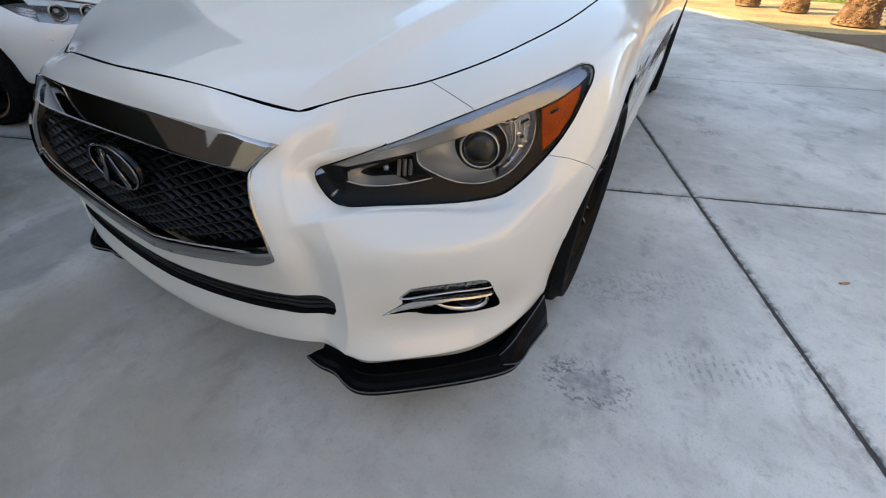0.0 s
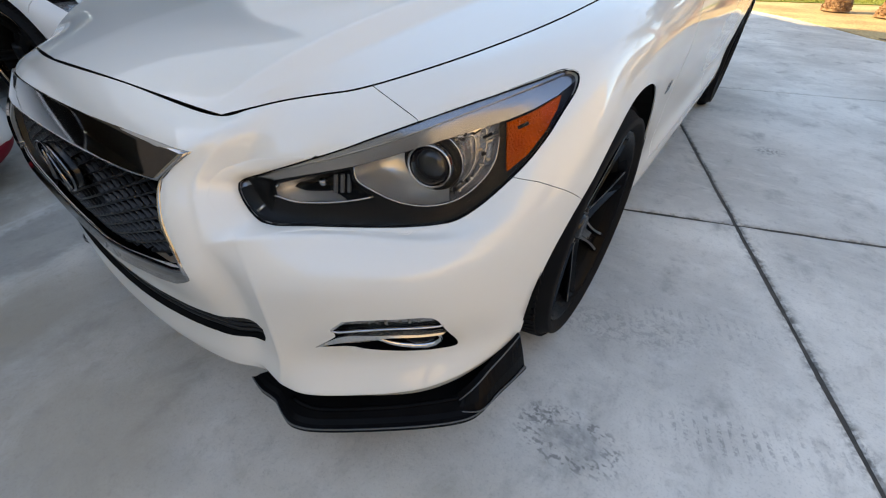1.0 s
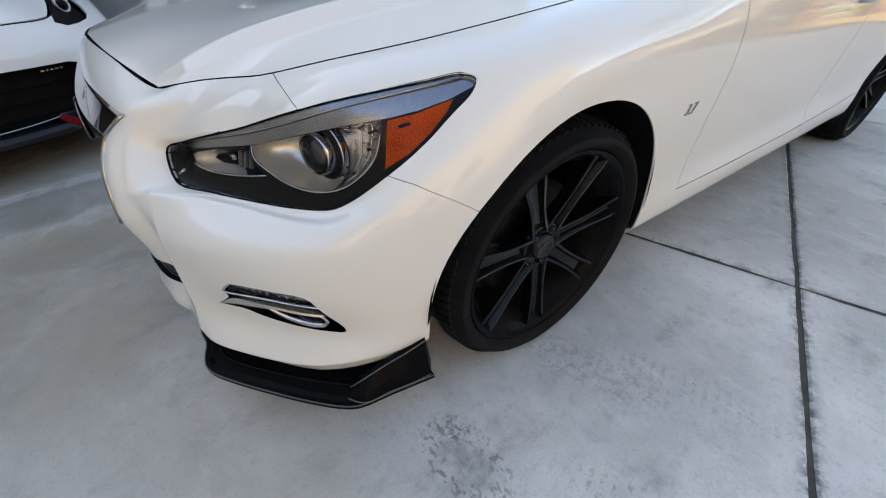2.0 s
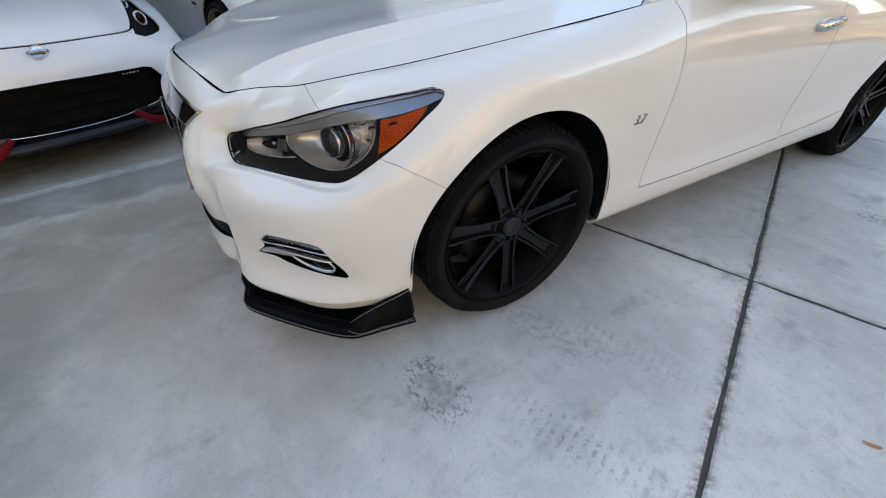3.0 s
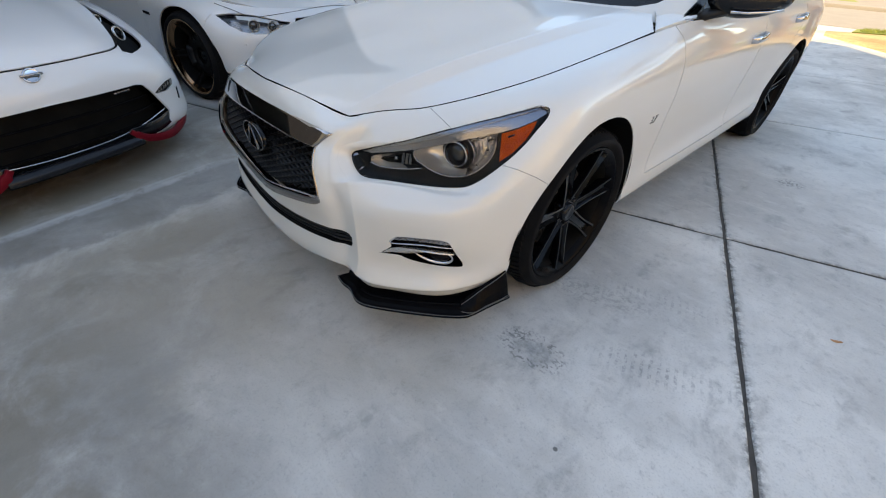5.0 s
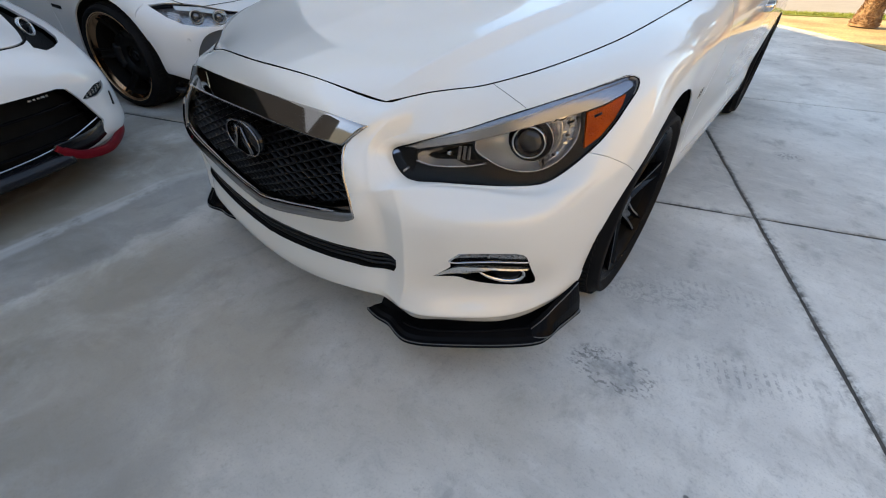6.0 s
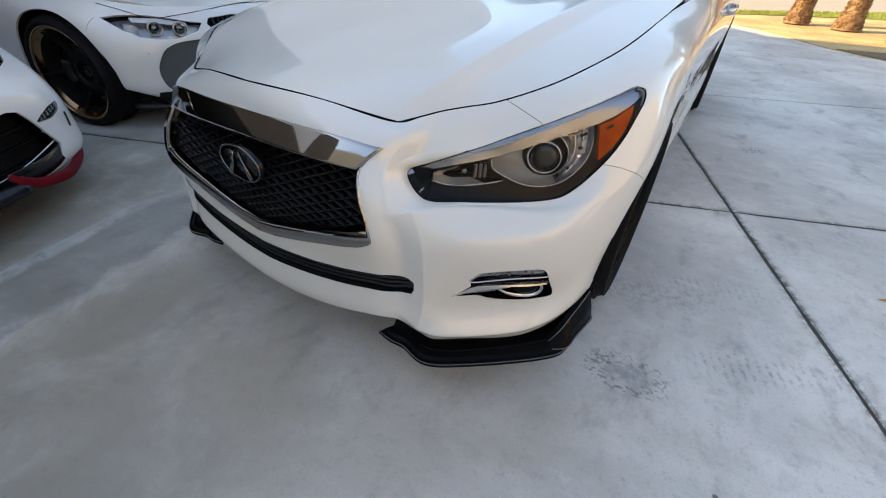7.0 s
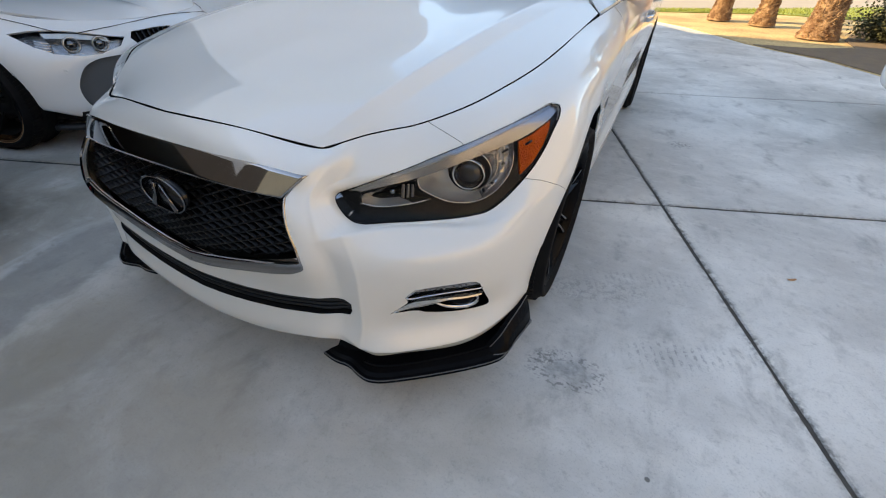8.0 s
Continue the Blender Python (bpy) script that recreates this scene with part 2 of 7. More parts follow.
def sunk(bm, depth):
    """A copy of a sheet, set back along its normals."""
    out = bm.copy()
    out.normal_update()
    ns = [v.normal.copy() for v in out.verts]
    for v, n in zip(out.verts, ns):
        v.co -= n * depth
    return out


def centre(bm):
    return sum((v.co for v in bm.verts), Vector()) / max(len(bm.verts), 1)


def sweep(path, profile, up=(0, 0, 1), closed=False, taper=None, caps=True):
    """A bar: profile (pairs: sideways, along up) carried along path."""
    bm = bmesh.new()
    p = [Vector(q) for q in path]
    rings = []
    for i, q in enumerate(p):
        a, b = (p[i - 1], p[(i + 1) % len(p)]) if closed else (p[max(i - 1, 0)], p[min(i + 1, len(p) - 1)])
        t = (b - a).normalized()
        s = t.cross(Vector(up)).normalized()
        n = s.cross(t)
        k = taper[i] if taper else 1.0
        rings.append([bm.verts.new(q + s * (x * k) + n * (y * k)) for x, y in profile])
    m = len(profile)
    for i in range(len(rings) if closed else len(rings) - 1):
        a, b = rings[i], rings[(i + 1) % len(rings)]
        for j in range(m):
            bm.faces.new((a[j], a[(j + 1) % m], b[(j + 1) % m], b[j]))
    if caps and not closed:
        bm.faces.new(rings[0])
        bm.faces.new(rings[-1][::-1])
    bmesh.ops.recalc_face_normals(bm, faces=bm.faces)
    return bm


def rect(w, h, c=0.25):
    """A rectangle with its corners taken off."""
    a, b, k = w / 2, h / 2, min(w, h) * c
    return [(-a + k, -b), (a - k, -b), (a, -b + k), (a, b - k), (a - k, b), (-a + k, b), (-a, b - k), (-a, -b + k)]


def circle(r, n=10):
    return [(r * math.cos(2 * math.pi * i / n), r * math.sin(2 * math.pi * i / n)) for i in range(n)]


def turned(profile, n=48):
    """A body of revolution about the x axis from pairs (along the axis, radius)."""
    bm = bmesh.new()
    rings = []
    for i in range(n):
        a = 2 * math.pi * i / n
        rings.append([bm.verts.new((x, r * math.cos(a), r * math.sin(a))) for x, r in profile])
    for i in range(n):
        a, b = rings[i], rings[(i + 1) % n]
        for j in range(len(profile) - 1):
            bm.faces.new((a[j], b[j], b[j + 1], a[j + 1]))
    bmesh.ops.remove_doubles(bm, verts=bm.verts, dist=1e-5)
    bmesh.ops.recalc_face_normals(bm, faces=bm.faces)
    return bm


def box(size, at=(0, 0, 0), bevel=0.0):
    bm = bmesh.new()
    bmesh.ops.create_cube(bm, size=1)
    for v in bm.verts:
        v.co = Vector((v.co.x * size[0] + at[0], v.co.y * size[1] + at[1], v.co.z * size[2] + at[2]))
    if bevel:
        bmesh.ops.bevel(bm, geom=bm.edges[:], offset=bevel, segments=2, affect="EDGES", profile=0.5)
    return bm


def prism(poly, z0, z1):
    """An upright block over a plan outline."""
    bm = bmesh.new()
    lo, hi = [bm.verts.new((x, y, z0)) for x, y in poly], [bm.verts.new((x, y, z1)) for x, y in poly]
    bm.faces.new(lo[::-1])
    bm.faces.new(hi)
    for i in range(len(poly)):
        j = (i + 1) % len(poly)
        bm.faces.new((lo[i], lo[j], hi[j], hi[i]))
    bmesh.ops.recalc_face_normals(bm, faces=bm.faces)
    return bm


def on(tree, view, q, depth=0.0, far=6.0):
    """Where the drawn point q lies on the surface behind it, set back by depth."""
    o = view.r * q[0] + view.u * q[1]
    hit = tree.ray_cast(o + view.n * far, -view.n)[0]
    if hit is None:
        return None
    return hit - view.n * depth


FRONT, SIDE, BACK = View((0, -1, 0)), View((1, 0, 0)), View((0, 1, 0))


# ---- wheels ----
def wheel(name, parent, at, flip, radius=0.338, width=0.245, rim=0.268, spokes=7, rim_mat=None, lip_mat=None, dish=0.035, turn=0.0):
    """A road wheel whose outer face looks along +x (flip: along -x), its centre at at."""
    rim_mat = rim_mat or RIM_BLACK
    w = new(name)
    w.parent = parent
    w.matrix_local = Matrix.Translation(at) @ (Matrix.Rotation(math.pi, 4, "Z") if flip else Matrix.Identity(4)) @ Matrix.Rotation(turn, 4, "X")
    h = width / 2
    prof = [(h - 0.020, rim + 0.002), (h - 0.004, rim + 0.012), (h + 0.001, rim + 0.020), (h + 0.006, rim + 0.024), (h + 0.004, rim + 0.028), (h + 0.004, (rim + radius) / 2 + .004), (h + 0.001, (rim + radius) / 2 + .008), (h - 0.006, radius - 0.022),
            (h - 0.030, radius - 0.005), (h - 0.055, radius), (-h + 0.055, radius), (-h + 0.03, radius - 0.005),
            (-h + 0.006, radius - 0.022), (-h, (rim + radius) / 2), (-h + 0.02, rim)]
    tyre = part("tyre", turned(prof, 72), RUBBER, w)
    tread = bmesh.new()
    for i in range(84):
        for side in (1, -1):
            a = 2 * math.pi * (i + (0.5 if side < 0 else 0)) / 84
            b = box((0.052, 0.0165, 0.007), (0, 0, 0))
            m = Matrix.Rotation(a, 4, "X") @ Matrix.Translation((side * (h - 0.050), 0, radius + 0.0005)) @ Matrix.Rotation(0.25 * side, 4, "Z") @ Matrix.Rotation(0.18 * side, 4, "Y")
            bmesh.ops.transform(b, matrix=m, verts=b.verts)
            for f in b.faces:
                tread.faces.new([tread.verts.new(v.co) for v in f.verts])
            b.free()
    for k in (-0.03, 0.0, 0.03):
        rib = turned([(k - 0.011, radius - 0.001), (k - 0.009, radius + 0.003), (k + 0.009, radius + 0.003), (k + 0.011, radius - 0.001)], 72)
        for q in rib.faces:
            tread.faces.new([tread.verts.new(v.co) for v in q.verts])
        rib.free()
    part("tread", tread, RUBBER, tyre, smooth=False)
    lip = h - 0.012
    part("rim", turned([(lip - 0.03, rim - 0.030), (lip - 0.012, rim - 0.016), (lip, rim - 0.006), (lip + 0.003, rim + 0.001), (lip - 0.004, rim + 0.006), (lip - 0.02, rim + 0.004)], 72),
         lip_mat or LIP_BLACK, w)
    part("barrel", turned([(lip - 0.028, rim - 0.028), (lip - 0.06, rim - 0.045), (-h + 0.03, rim - 0.03), (-h + 0.01, rim)], 48), LINER, w)
    hub = lip - dish - 0.012
    for i in range(spokes):
        a = 2 * math.pi * i / spokes
        rot = Matrix.Rotation(a, 4, "X")
        pts, tap = [], []
        for k in range(11):
            u = k / 10
            r = 0.050 + (rim - 0.060) * u
            x = hub + 0.002 + (dish - 0.006) * (u ** 1.6) + 0.006 * math.sin(math.pi * u)
            pts.append((x, 0, r))
            tap.append(1.08 - 0.25 * math.sin(math.pi * min(1, u * 1.1)) + 0.12 * u)
        sp = sweep(pts, [(-.022, -.034), (.022, -.034), (.0295, .0), (.0285, .0065), (.0205, .0075), (.014, -.007), (.005, -.0085), (-.005, -.0085), (-.014, -.007), (-.0205, .0075), (-.0285, .0065), (-.0295, .0)], up=(1, 0, 0), taper=tap)
        bmesh.ops.transform(sp, matrix=rot, verts=sp.verts)
        part("spoke", sp, rim_mat, w, smooth=False)
    part("hub", turned([(hub - 0.03, 0.074), (hub + 0.002, 0.072), (hub + 0.006, 0.066), (hub + 0.000, 0.060), (hub + 0.000, 0.038)], 36), rim_mat, w)
    part("centre_cap", turned([(hub, 0.040), (hub + 0.016, 0.037), (hub + 0.019, 0.030), (hub + 0.016, 0.024), (hub + 0.015, 0.0)], 32), GLOSS_BLACK, w)
    for i in range(5):
        a = 2 * math.pi * (i + 0.5) / 5
        n = turned([(hub - 0.004, 0.011), (hub + 0.011, 0.010), (hub + 0.013, 0.006), (hub + 0.013, 0.0)], 6)
        moved(n, (0, 0.054 * math.cos(a), 0.054 * math.sin(a)))
        part("lug_nut", n, rim_mat, w)
    part("brake_disc", turned([(0.0, 0.07), (0.012, 0.07), (0.012, 0.170), (-0.016, 0.170), (-0.016, 0.07)], 48), DISC, w)
    cal = sweep([(0.006, 0.15 * math.cos(a), 0.15 * math.sin(a)) for a in np.linspace(-0.5, 0.5, 9) + math.pi * 0.93], rect(0.07, 0.062, 0.3), up=(1, 0, 0))
    part("brake_caliper", cal, SATIN_BLACK, w)
    return w


def copy_wheel(w, parent, at, flip, turn=0.0):
    made = {}
    for o in (w, *w.children_recursive):
        made[o] = o.copy()
        scene.collection.objects.link(made[o])
        made[o].parent = made.get(o.parent, o.parent)
    made[w].parent = parent
    made[w].matrix_local = Matrix.Translation(at) @ (Matrix.Rotation(math.pi, 4, "Z") if flip else Matrix.Identity(4)) @ Matrix.Rotation(turn, 4, "X")
    return made[w]


def arch_outline(y, z, r, low=0.1):
    n = 40
    pts = [(y + r * math.cos(math.pi * i / n), z + r * math.sin(math.pi * i / n)) for i in range(n + 1)]
    return [(y + r, low)] + pts + [(y - r, low)]


def well(parent, y, z, r, x0, x1, flip):
    """The dark liner round a wheel."""
    n, bm = 24, bmesh.new()
    rings = []
    for i in range(n + 1):
        a = math.pi * (i / n)
        rings.append([bm.verts.new((x, y + r * math.cos(a), z + r * math.sin(a))) for x in (x0, x1)])
    lowa = [bm.verts.new((x, y + r, 0.25)) for x in (x0, x1 - .03)]
    lowb = [bm.verts.new((x, y - r, 0.25)) for x in (x0, x1 - .03)]
    rings = [lowa] + rings + [lowb]
    for a, b in zip(rings, rings[1:]):
        bm.faces.new((a[0], a[1], b[1], b[0]))
    bm.faces.new([q[0] for q in rings])
    if flip:
        for v in bm.verts:
            v.co.x = -v.co.x
    return part("wheel_arch_liner", bm, LINER, parent, smooth=False)


# ---- the white sedan ----
# Upright lines of its skin from the middle of the nose round to the middle of the tail, each from the sill up.
Q = []
Q.append([(0, -.80, .20), (0, -.862, .188), (0, -.876, .225), (0, -.872, .29), (0, -.868, .375), (0, -.886, .50), (0, -.882, .56), (0, -.868, .62), (0, -.828, .752), (0, -.813, .783), (0, -.792, .808)])
Q.append([(.22, -.79, .22), (.22, -.858, .210), (.22, -.870, .245), (.22, -.866, .305), (.22, -.862, .39), (.22, -.880, .50), (.22, -.875, .57), (.215, -.862, .62), (.21, -.818, .749), (.215, -.795, .777), (.22, -.760, .7975)])
Q.append([(.42, -.77, .26), (.42, -.842, .258), (.425, -.843, .285), (.425, -.836, .335), (.43, -.838, .42), (.44, -.857, .53), (.428, -.853, .585), (.408, -.843, .635), (.396, -.806, .695), (.418, -.757, .745), (.413, -.703, .766)])
Q.append([(.455, -.76, .25), (.470, -.812, .247), (.480, -.818, .278), (.487, -.808, .33), (.490, -.806, .42), (.487, -.812, .53), (.468, -.822, .593), (.452, -.811, .630), (.430, -.786, .685), (.449, -.718, .747), (.450, -.668, .777)])
Q.append([(.50, -.74, .23), (.518, -.792, .217), (.535, -.814, .248), (.545, -.804, .32), (.549, -.803, .42), (.544, -.803, .53), (.508, -.790, .604), (.498, -.748, .618), (.458, -.732, .668), (.477, -.676, .746), (.483, -.628, .786)])
Q.append([(.53, -.71, .215), (.560, -.778, .196), (.580, -.800, .240), (.579, -.771, .31), (.590, -.776, .43), (.588, -.777, .535), (.563, -.738, .603), (.560, -.700, .610), (.520, -.680, .697), (.528, -.628, .760), (.525, -.588, .794)])
Q.append([(.57, -.66, .21), (.625, -.728, .192), (.645, -.755, .235), (.632, -.722, .30), (.65, -.735, .43), (.65, -.735, .54), (.637, -.668, .597), (.63, -.645, .602), (.585, -.615, .722), (.583, -.578, .775), (.575, -.545, .803)])
Q.append([(.68, -.56, .21), (.765, -.612, .190), (.785, -.625, .235), (.776, -.588, .30), (.79, -.612, .43), (.79, -.605, .54), (.782, -.560, .585), (.765, -.525, .602), (.726, -.485, .786), (.693, -.450, .823), (.66, -.445, .833)])
Q.append([(.74, -.44, .22), (.835, -.480, .205), (.853, -.490, .245), (.857, -.470, .31), (.865, -.465, .43), (.868, -.460, .55), (.864, -.445, .61), (.848, -.415, .67), (.820, -.300, .822), (.768, -.270, .854), (.71, -.290, .857)])
Q.append([(.78, -.30, .22), (.865, -.300, .225), (.885, -.300, .25), (.895, -.300, .32), (.906, -.300, .43), (.914, -.300, .55), (.917, -.295, .64), (.908, -.260, .72), (.868, -.170, .838), (.822, -.130, .870), (.745, -.149, .880)])
Q.append([(.80, 0, .22), (.875, 0, .22), (.892, 0, .25), (.903, 0, .32), (.911, 0, .43), (.917, 0, .55), (.919, 0, .64), (.915, 0, .735), (.897, 0, .838), (.842, .02, .888), (.766, .04, .906)])
Q.append([(.80, .30, .22), (.865, .30, .22), (.885, .30, .25), (.893, .30, .32), (.897, .30, .43), (.900, .30, .55), (.903, .30, .64), (.906, .30, .74), (.897, .30, .850), (.850, .30, .912), (.778, .30, .936)])
Q.append([(.80, .60, .215), (.865, .60, .222), (.893, .60, .262), (.897, .60, .33), (.886, .60, .41), (.888, .60, .53), (.896, .60, .64), (.905, .60, .75), (.898, .60, .865), (.870, .60, .940), (.832, .60, .985)])
Q.append([(.80, 1.3, .22), (.868, 1.3, .227), (.895, 1.3, .263), (.900, 1.3, .335), (.882, 1.3, .41), (.886, 1.3, .53), (.898, 1.3, .65), (.908, 1.3, .77), (.902, 1.3, .875), (.878, 1.3, .955), (.840, 1.3, 1.0)])
Q.append([(.80, 2.2, .22), (.868, 2.2, .227), (.893, 2.2, .263), (.898, 2.2, .345), (.886, 2.2, .42), (.893, 2.2, .54), (.905, 2.2, .66), (.912, 2.2, .79), (.905, 2.2, .89), (.875, 2.2, .975), (.825, 2.2, 1.02)])
Q.append([(.80, 2.85, .22), (.87, 2.85, .22), (.89, 2.85, .25), (.90, 2.85, .33), (.908, 2.85, .44), (.915, 2.85, .56), (.918, 2.85, .68), (.914, 2.85, .81), (.90, 2.85, .91), (.86, 2.85, .99), (.80, 2.85, 1.035)])
Q.append([(.76, 3.35, .22), (.85, 3.35, .23), (.875, 3.35, .27), (.888, 3.35, .36), (.895, 3.35, .46), (.898, 3.35, .58), (.898, 3.35, .70), (.89, 3.35, .82), (.87, 3.35, .92), (.82, 3.35, .995), (.74, 3.35, 1.04)])
Q.append([(.62, 3.62, .24), (.70, 3.74, .25), (.73, 3.77, .29), (.745, 3.79, .38), (.75, 3.80, .48), (.75, 3.80, .60), (.74, 3.79, .72), (.73, 3.76, .84), (.71, 3.73, .94), (.68, 3.70, 1.01), (.62, 3.66, 1.05)])
Q.append([(.34, 3.78, .25), (.38, 3.88, .26), (.40, 3.91, .30), (.40, 3.93, .39), (.40, 3.935, .49), (.40, 3.935, .61), (.40, 3.92, .73), (.40, 3.89, .85), (.40, 3.86, .95), (.38, 3.83, 1.02), (.36, 3.78, 1.06)])
Q.append([(0, 3.80, .25), (0, 3.90, .26), (0, 3.93, .30), (0, 3.95, .39), (0, 3.955, .49), (0, 3.955, .61), (0, 3.94, .73), (0, 3.91, .85), (0, 3.88, .95), (0, 3.85, 1.02), (0, 3.80, 1.06)])

from mathutils.bvhtree import BVHTree

sedan = thing("car", "pearl white four-door sedan with black wheels parked on the concrete driveway", "car")


def both(name, bm, mat, parent, label=""):
    """A part and its twin on the other side of the car."""
    m = mirror(bm)
    return part(name, bm, mat, parent, label), part(name, m, mat, parent, label)



def crease(lines, r, weights, f=.16):
    """Tightens the bend of each line at its point r, by its weight, with a point close on either side."""
    out = []
    for line, w in zip(lines, weights):
        p = np.asarray(line, float)
        smooth = spline(p, np.array([r - f, r + f]))
        a, b = p[r] + f * (p[r - 1] - p[r]), p[r] + f * (p[r + 1] - p[r])
        out.append([*p[:r], smooth[0] * (1 - w) + a * w, p[r], smooth[1] * (1 - w) + b * w, *p[r + 1:]])
    return np.asarray(out)


skin_lines = np.asarray(Q, float)
skin_lines = crease(skin_lines.transpose(1, 0, 2), 3, [0, 0, 0, 0, 0, .2, .7, 1, .8, .2, 0]).transpose(1, 0, 2)
skin_lines = crease(skin_lines.transpose(1, 0, 2), 6, [.2, .3, .6, 1, 1, 1, 1, .3, 0, 0, 0]).transpose(1, 0, 2)
skin_lines = crease(skin_lines, 6, [0, 0, 0, .2, .4, .6, 1, 1, .8, .3, .2, .2, .2, 0] + [0] * 10)
skin_lines = crease(skin_lines, 2, [0, 0, 0, .2, .3, .4, .6, .8, .9, .9, .9, .9, .6, .2] + [0] * 10, .2)
shell = sheet(skin_lines, [12, 12, 8, 3, 3, 6, 3, 3, 6, 8, 12, 12, 10, 10, 10, 8, 10, 10, 10, 8, 8, 8, 8], [4, 4, 3, 3, 4, 6, 6, 5, 3, 3, 5, 9, 7, 5])
AHEAD = lambda c: c.y < -0.2
QUARTER = View((.66, -.70, .28))
LAMP3 = [(.452, -.728, .666), (.484, -.700, .682), (.543, -.665, .706), (.585, -.612, .722), (.63, -.573, .743), (.68, -.53, .766), (.726, -.485, .786), (.769, -.42, .803),
         (.806, -.33, .817), (.829, -.275, .825), (.842, -.25, .815), (.846, -.26, .795), (.845, -.306, .762), (.838, -.347, .725), (.829, -.39, .693), (.807, -.467, .643),
         (.79, -.495, .622), (.773, -.51, .608), (.75, -.523, .598), (.70, -.57, .594), (.64, -.635, .600), (.58, -.69, .606), (.513, -.742, .613), (.48, -.747, .638)]
lamp_ring = np.array(LAMP3[-3:] + LAMP3 + LAMP3[:3])
LAMP3 = [tuple(p) for p in spline(lamp_ring, 3 + np.arange(0, len(LAMP3) * 3) / 3)]
LAMP = [QUARTER.flat(p) for p in LAMP3]


skin = BVHTree.FromBMesh(shell)
FLANK = lambda c: c.x > 0.55

# openings: grille, lower intake, headlight, fog lamp pocket, wheel arches
GRILLE = [(-.01, .752), (.15, .7505), (.28, .7455), (.36, .7375), (.420, .7285), (.398, .705), (.387, .687), (.390, .667), (.399, .644), (.411, .615), (.427, .578), (.438, .535),
          (.436, .522), (.42, .511), (.40, .501), (.32, .477), (.20, .443), (.085, .412), (-.01, .398)]
INTAKE = [(-.01, .357), (.083, .363), (.223, .377), (.312, .391), (.405, .408), (.461, .413), (.505, .409), (.520, .402), (.5195, .376), (.512, .361), (.495, .356), (.458, .3535), (.40, .3500), (.304, .334), (.214, .322), (.08, .306), (-.01, .300)]
FOG = [(.606, .3635), (.632, .388), (.647, .404), (.6475, .4225), (.657, .438), (.669, .4505), (.69, .4535), (.721, .4550), (.755, .4540), (.777, .4520), (.789, .4460), (.796, .4340), (.800, .410), (.804, .375), (.808, .345), (.8090, .328), (.8060, .3215), (.798, .3190), (.770, .3220),
       (.735, .3285), (.70, .3380), (.676, .3490), (.664, .3600), (.652, .3640), (.630, .3640)]
DRL = [(.645, .424), (.668, .452), (.721, .457), (.777, .455), (.794, .443), (.801, .425), (.802, .414), (.723, .428), (.66, .421)]

grille_patch = cut(shell, FRONT, GRILLE, AHEAD)
intake_patch = cut(shell, FRONT, INTAKE, AHEAD)
lamp_patch = cut(shell, QUARTER, LAMP, AHEAD)
# the eyelid: a crease round the inner end and the underside of the headlight, with a facet that falls to the lens, which is set back there
LID = [(-.03, .4497), (-.09, .4475), (-.14, .444), (-.185, .432), (-.207, .414), (-.2135, .390), (-.201, .357), (-.1695, .3225), (-.148, .3235), (-.097, .327), (-.042, .3255), (.045, .3185), (.114, .3125), (.1885, .3238)]
cut(shell, QUARTER, LID + [(.19, .36), (0, .40)], AHEAD).free()


def set_back(q):
    return .007 * min(1, max(0, (-.02 - q[0]) / .12))


def spaced(line, n):
    """n points spaced evenly along a drawn line."""
    p = np.array(line)
    l = np.concatenate([[0], np.cumsum(np.hypot(*np.diff(p, axis=0).T))])
    u = np.linspace(0, l[-1], n)
    return list(zip(np.interp(u, l, p[:, 0]), np.interp(u, l, p[:, 1])))


for v in lamp_patch.verts:
    v.co -= QUARTER.n * set_back(QUARTER.flat(v.co))
fog_patch = cut(shell, FRONT, FOG, AHEAD)
for y0 in (.024, 2.86):
    cut(shell, SIDE, arch_outline(y0, .340, .404, .05), FLANK).free()

nearest = lambda q: min(range(len(LAMP)), key=lambda k: math.hypot(LAMP[k][0] - q[0], LAMP[k][1] - q[1]))
i0, ic, i1 = nearest(LID[0]), nearest((-.138, .339)), nearest(LID[-1])
lens_line = spaced([LAMP[k] for k in range(i0, -1, -1)] + [LAMP[k] for k in range(len(LAMP) - 1, ic - 1, -1)], 40)[:-1] + spaced([LAMP[k] for k in range(ic, i1 - 1, -1)], 40)
fold_line = spaced(LID[:8], 40)[:-1] + spaced(LID[7:], 40)
lid, rows_ = bmesh.new(), []
for q, p in zip(fold_line, lens_line):
    a, b = on(skin, QUARTER, q, 0), on(skin, QUARTER, p, set_back(p))
    b = b if b is not None else a
    away = Vector(q) - Vector(p)
    under = on(skin, QUARTER, tuple(Vector(q) + away.normalized() * .005), .0012) if away.length > 1e-4 else None
    rows_.append([lid.verts.new(x) for x in (under if under is not None else a - QUARTER.n * .0012, a - QUARTER.n * .0004, a.lerp(b, .12) + QUARTER.n * .0006, a.lerp(b, .5), b, b - QUARTER.n * .012)])
for a, b in zip(rows_, rows_[1:]):
    for k in range(5):
        lid.faces.new((a[k], a[k + 1], b[k + 1], b[k]))
bmesh.ops.recalc_face_normals(lid, faces=lid.faces)
both("headlight_lid", lid, PEARL, sedan)

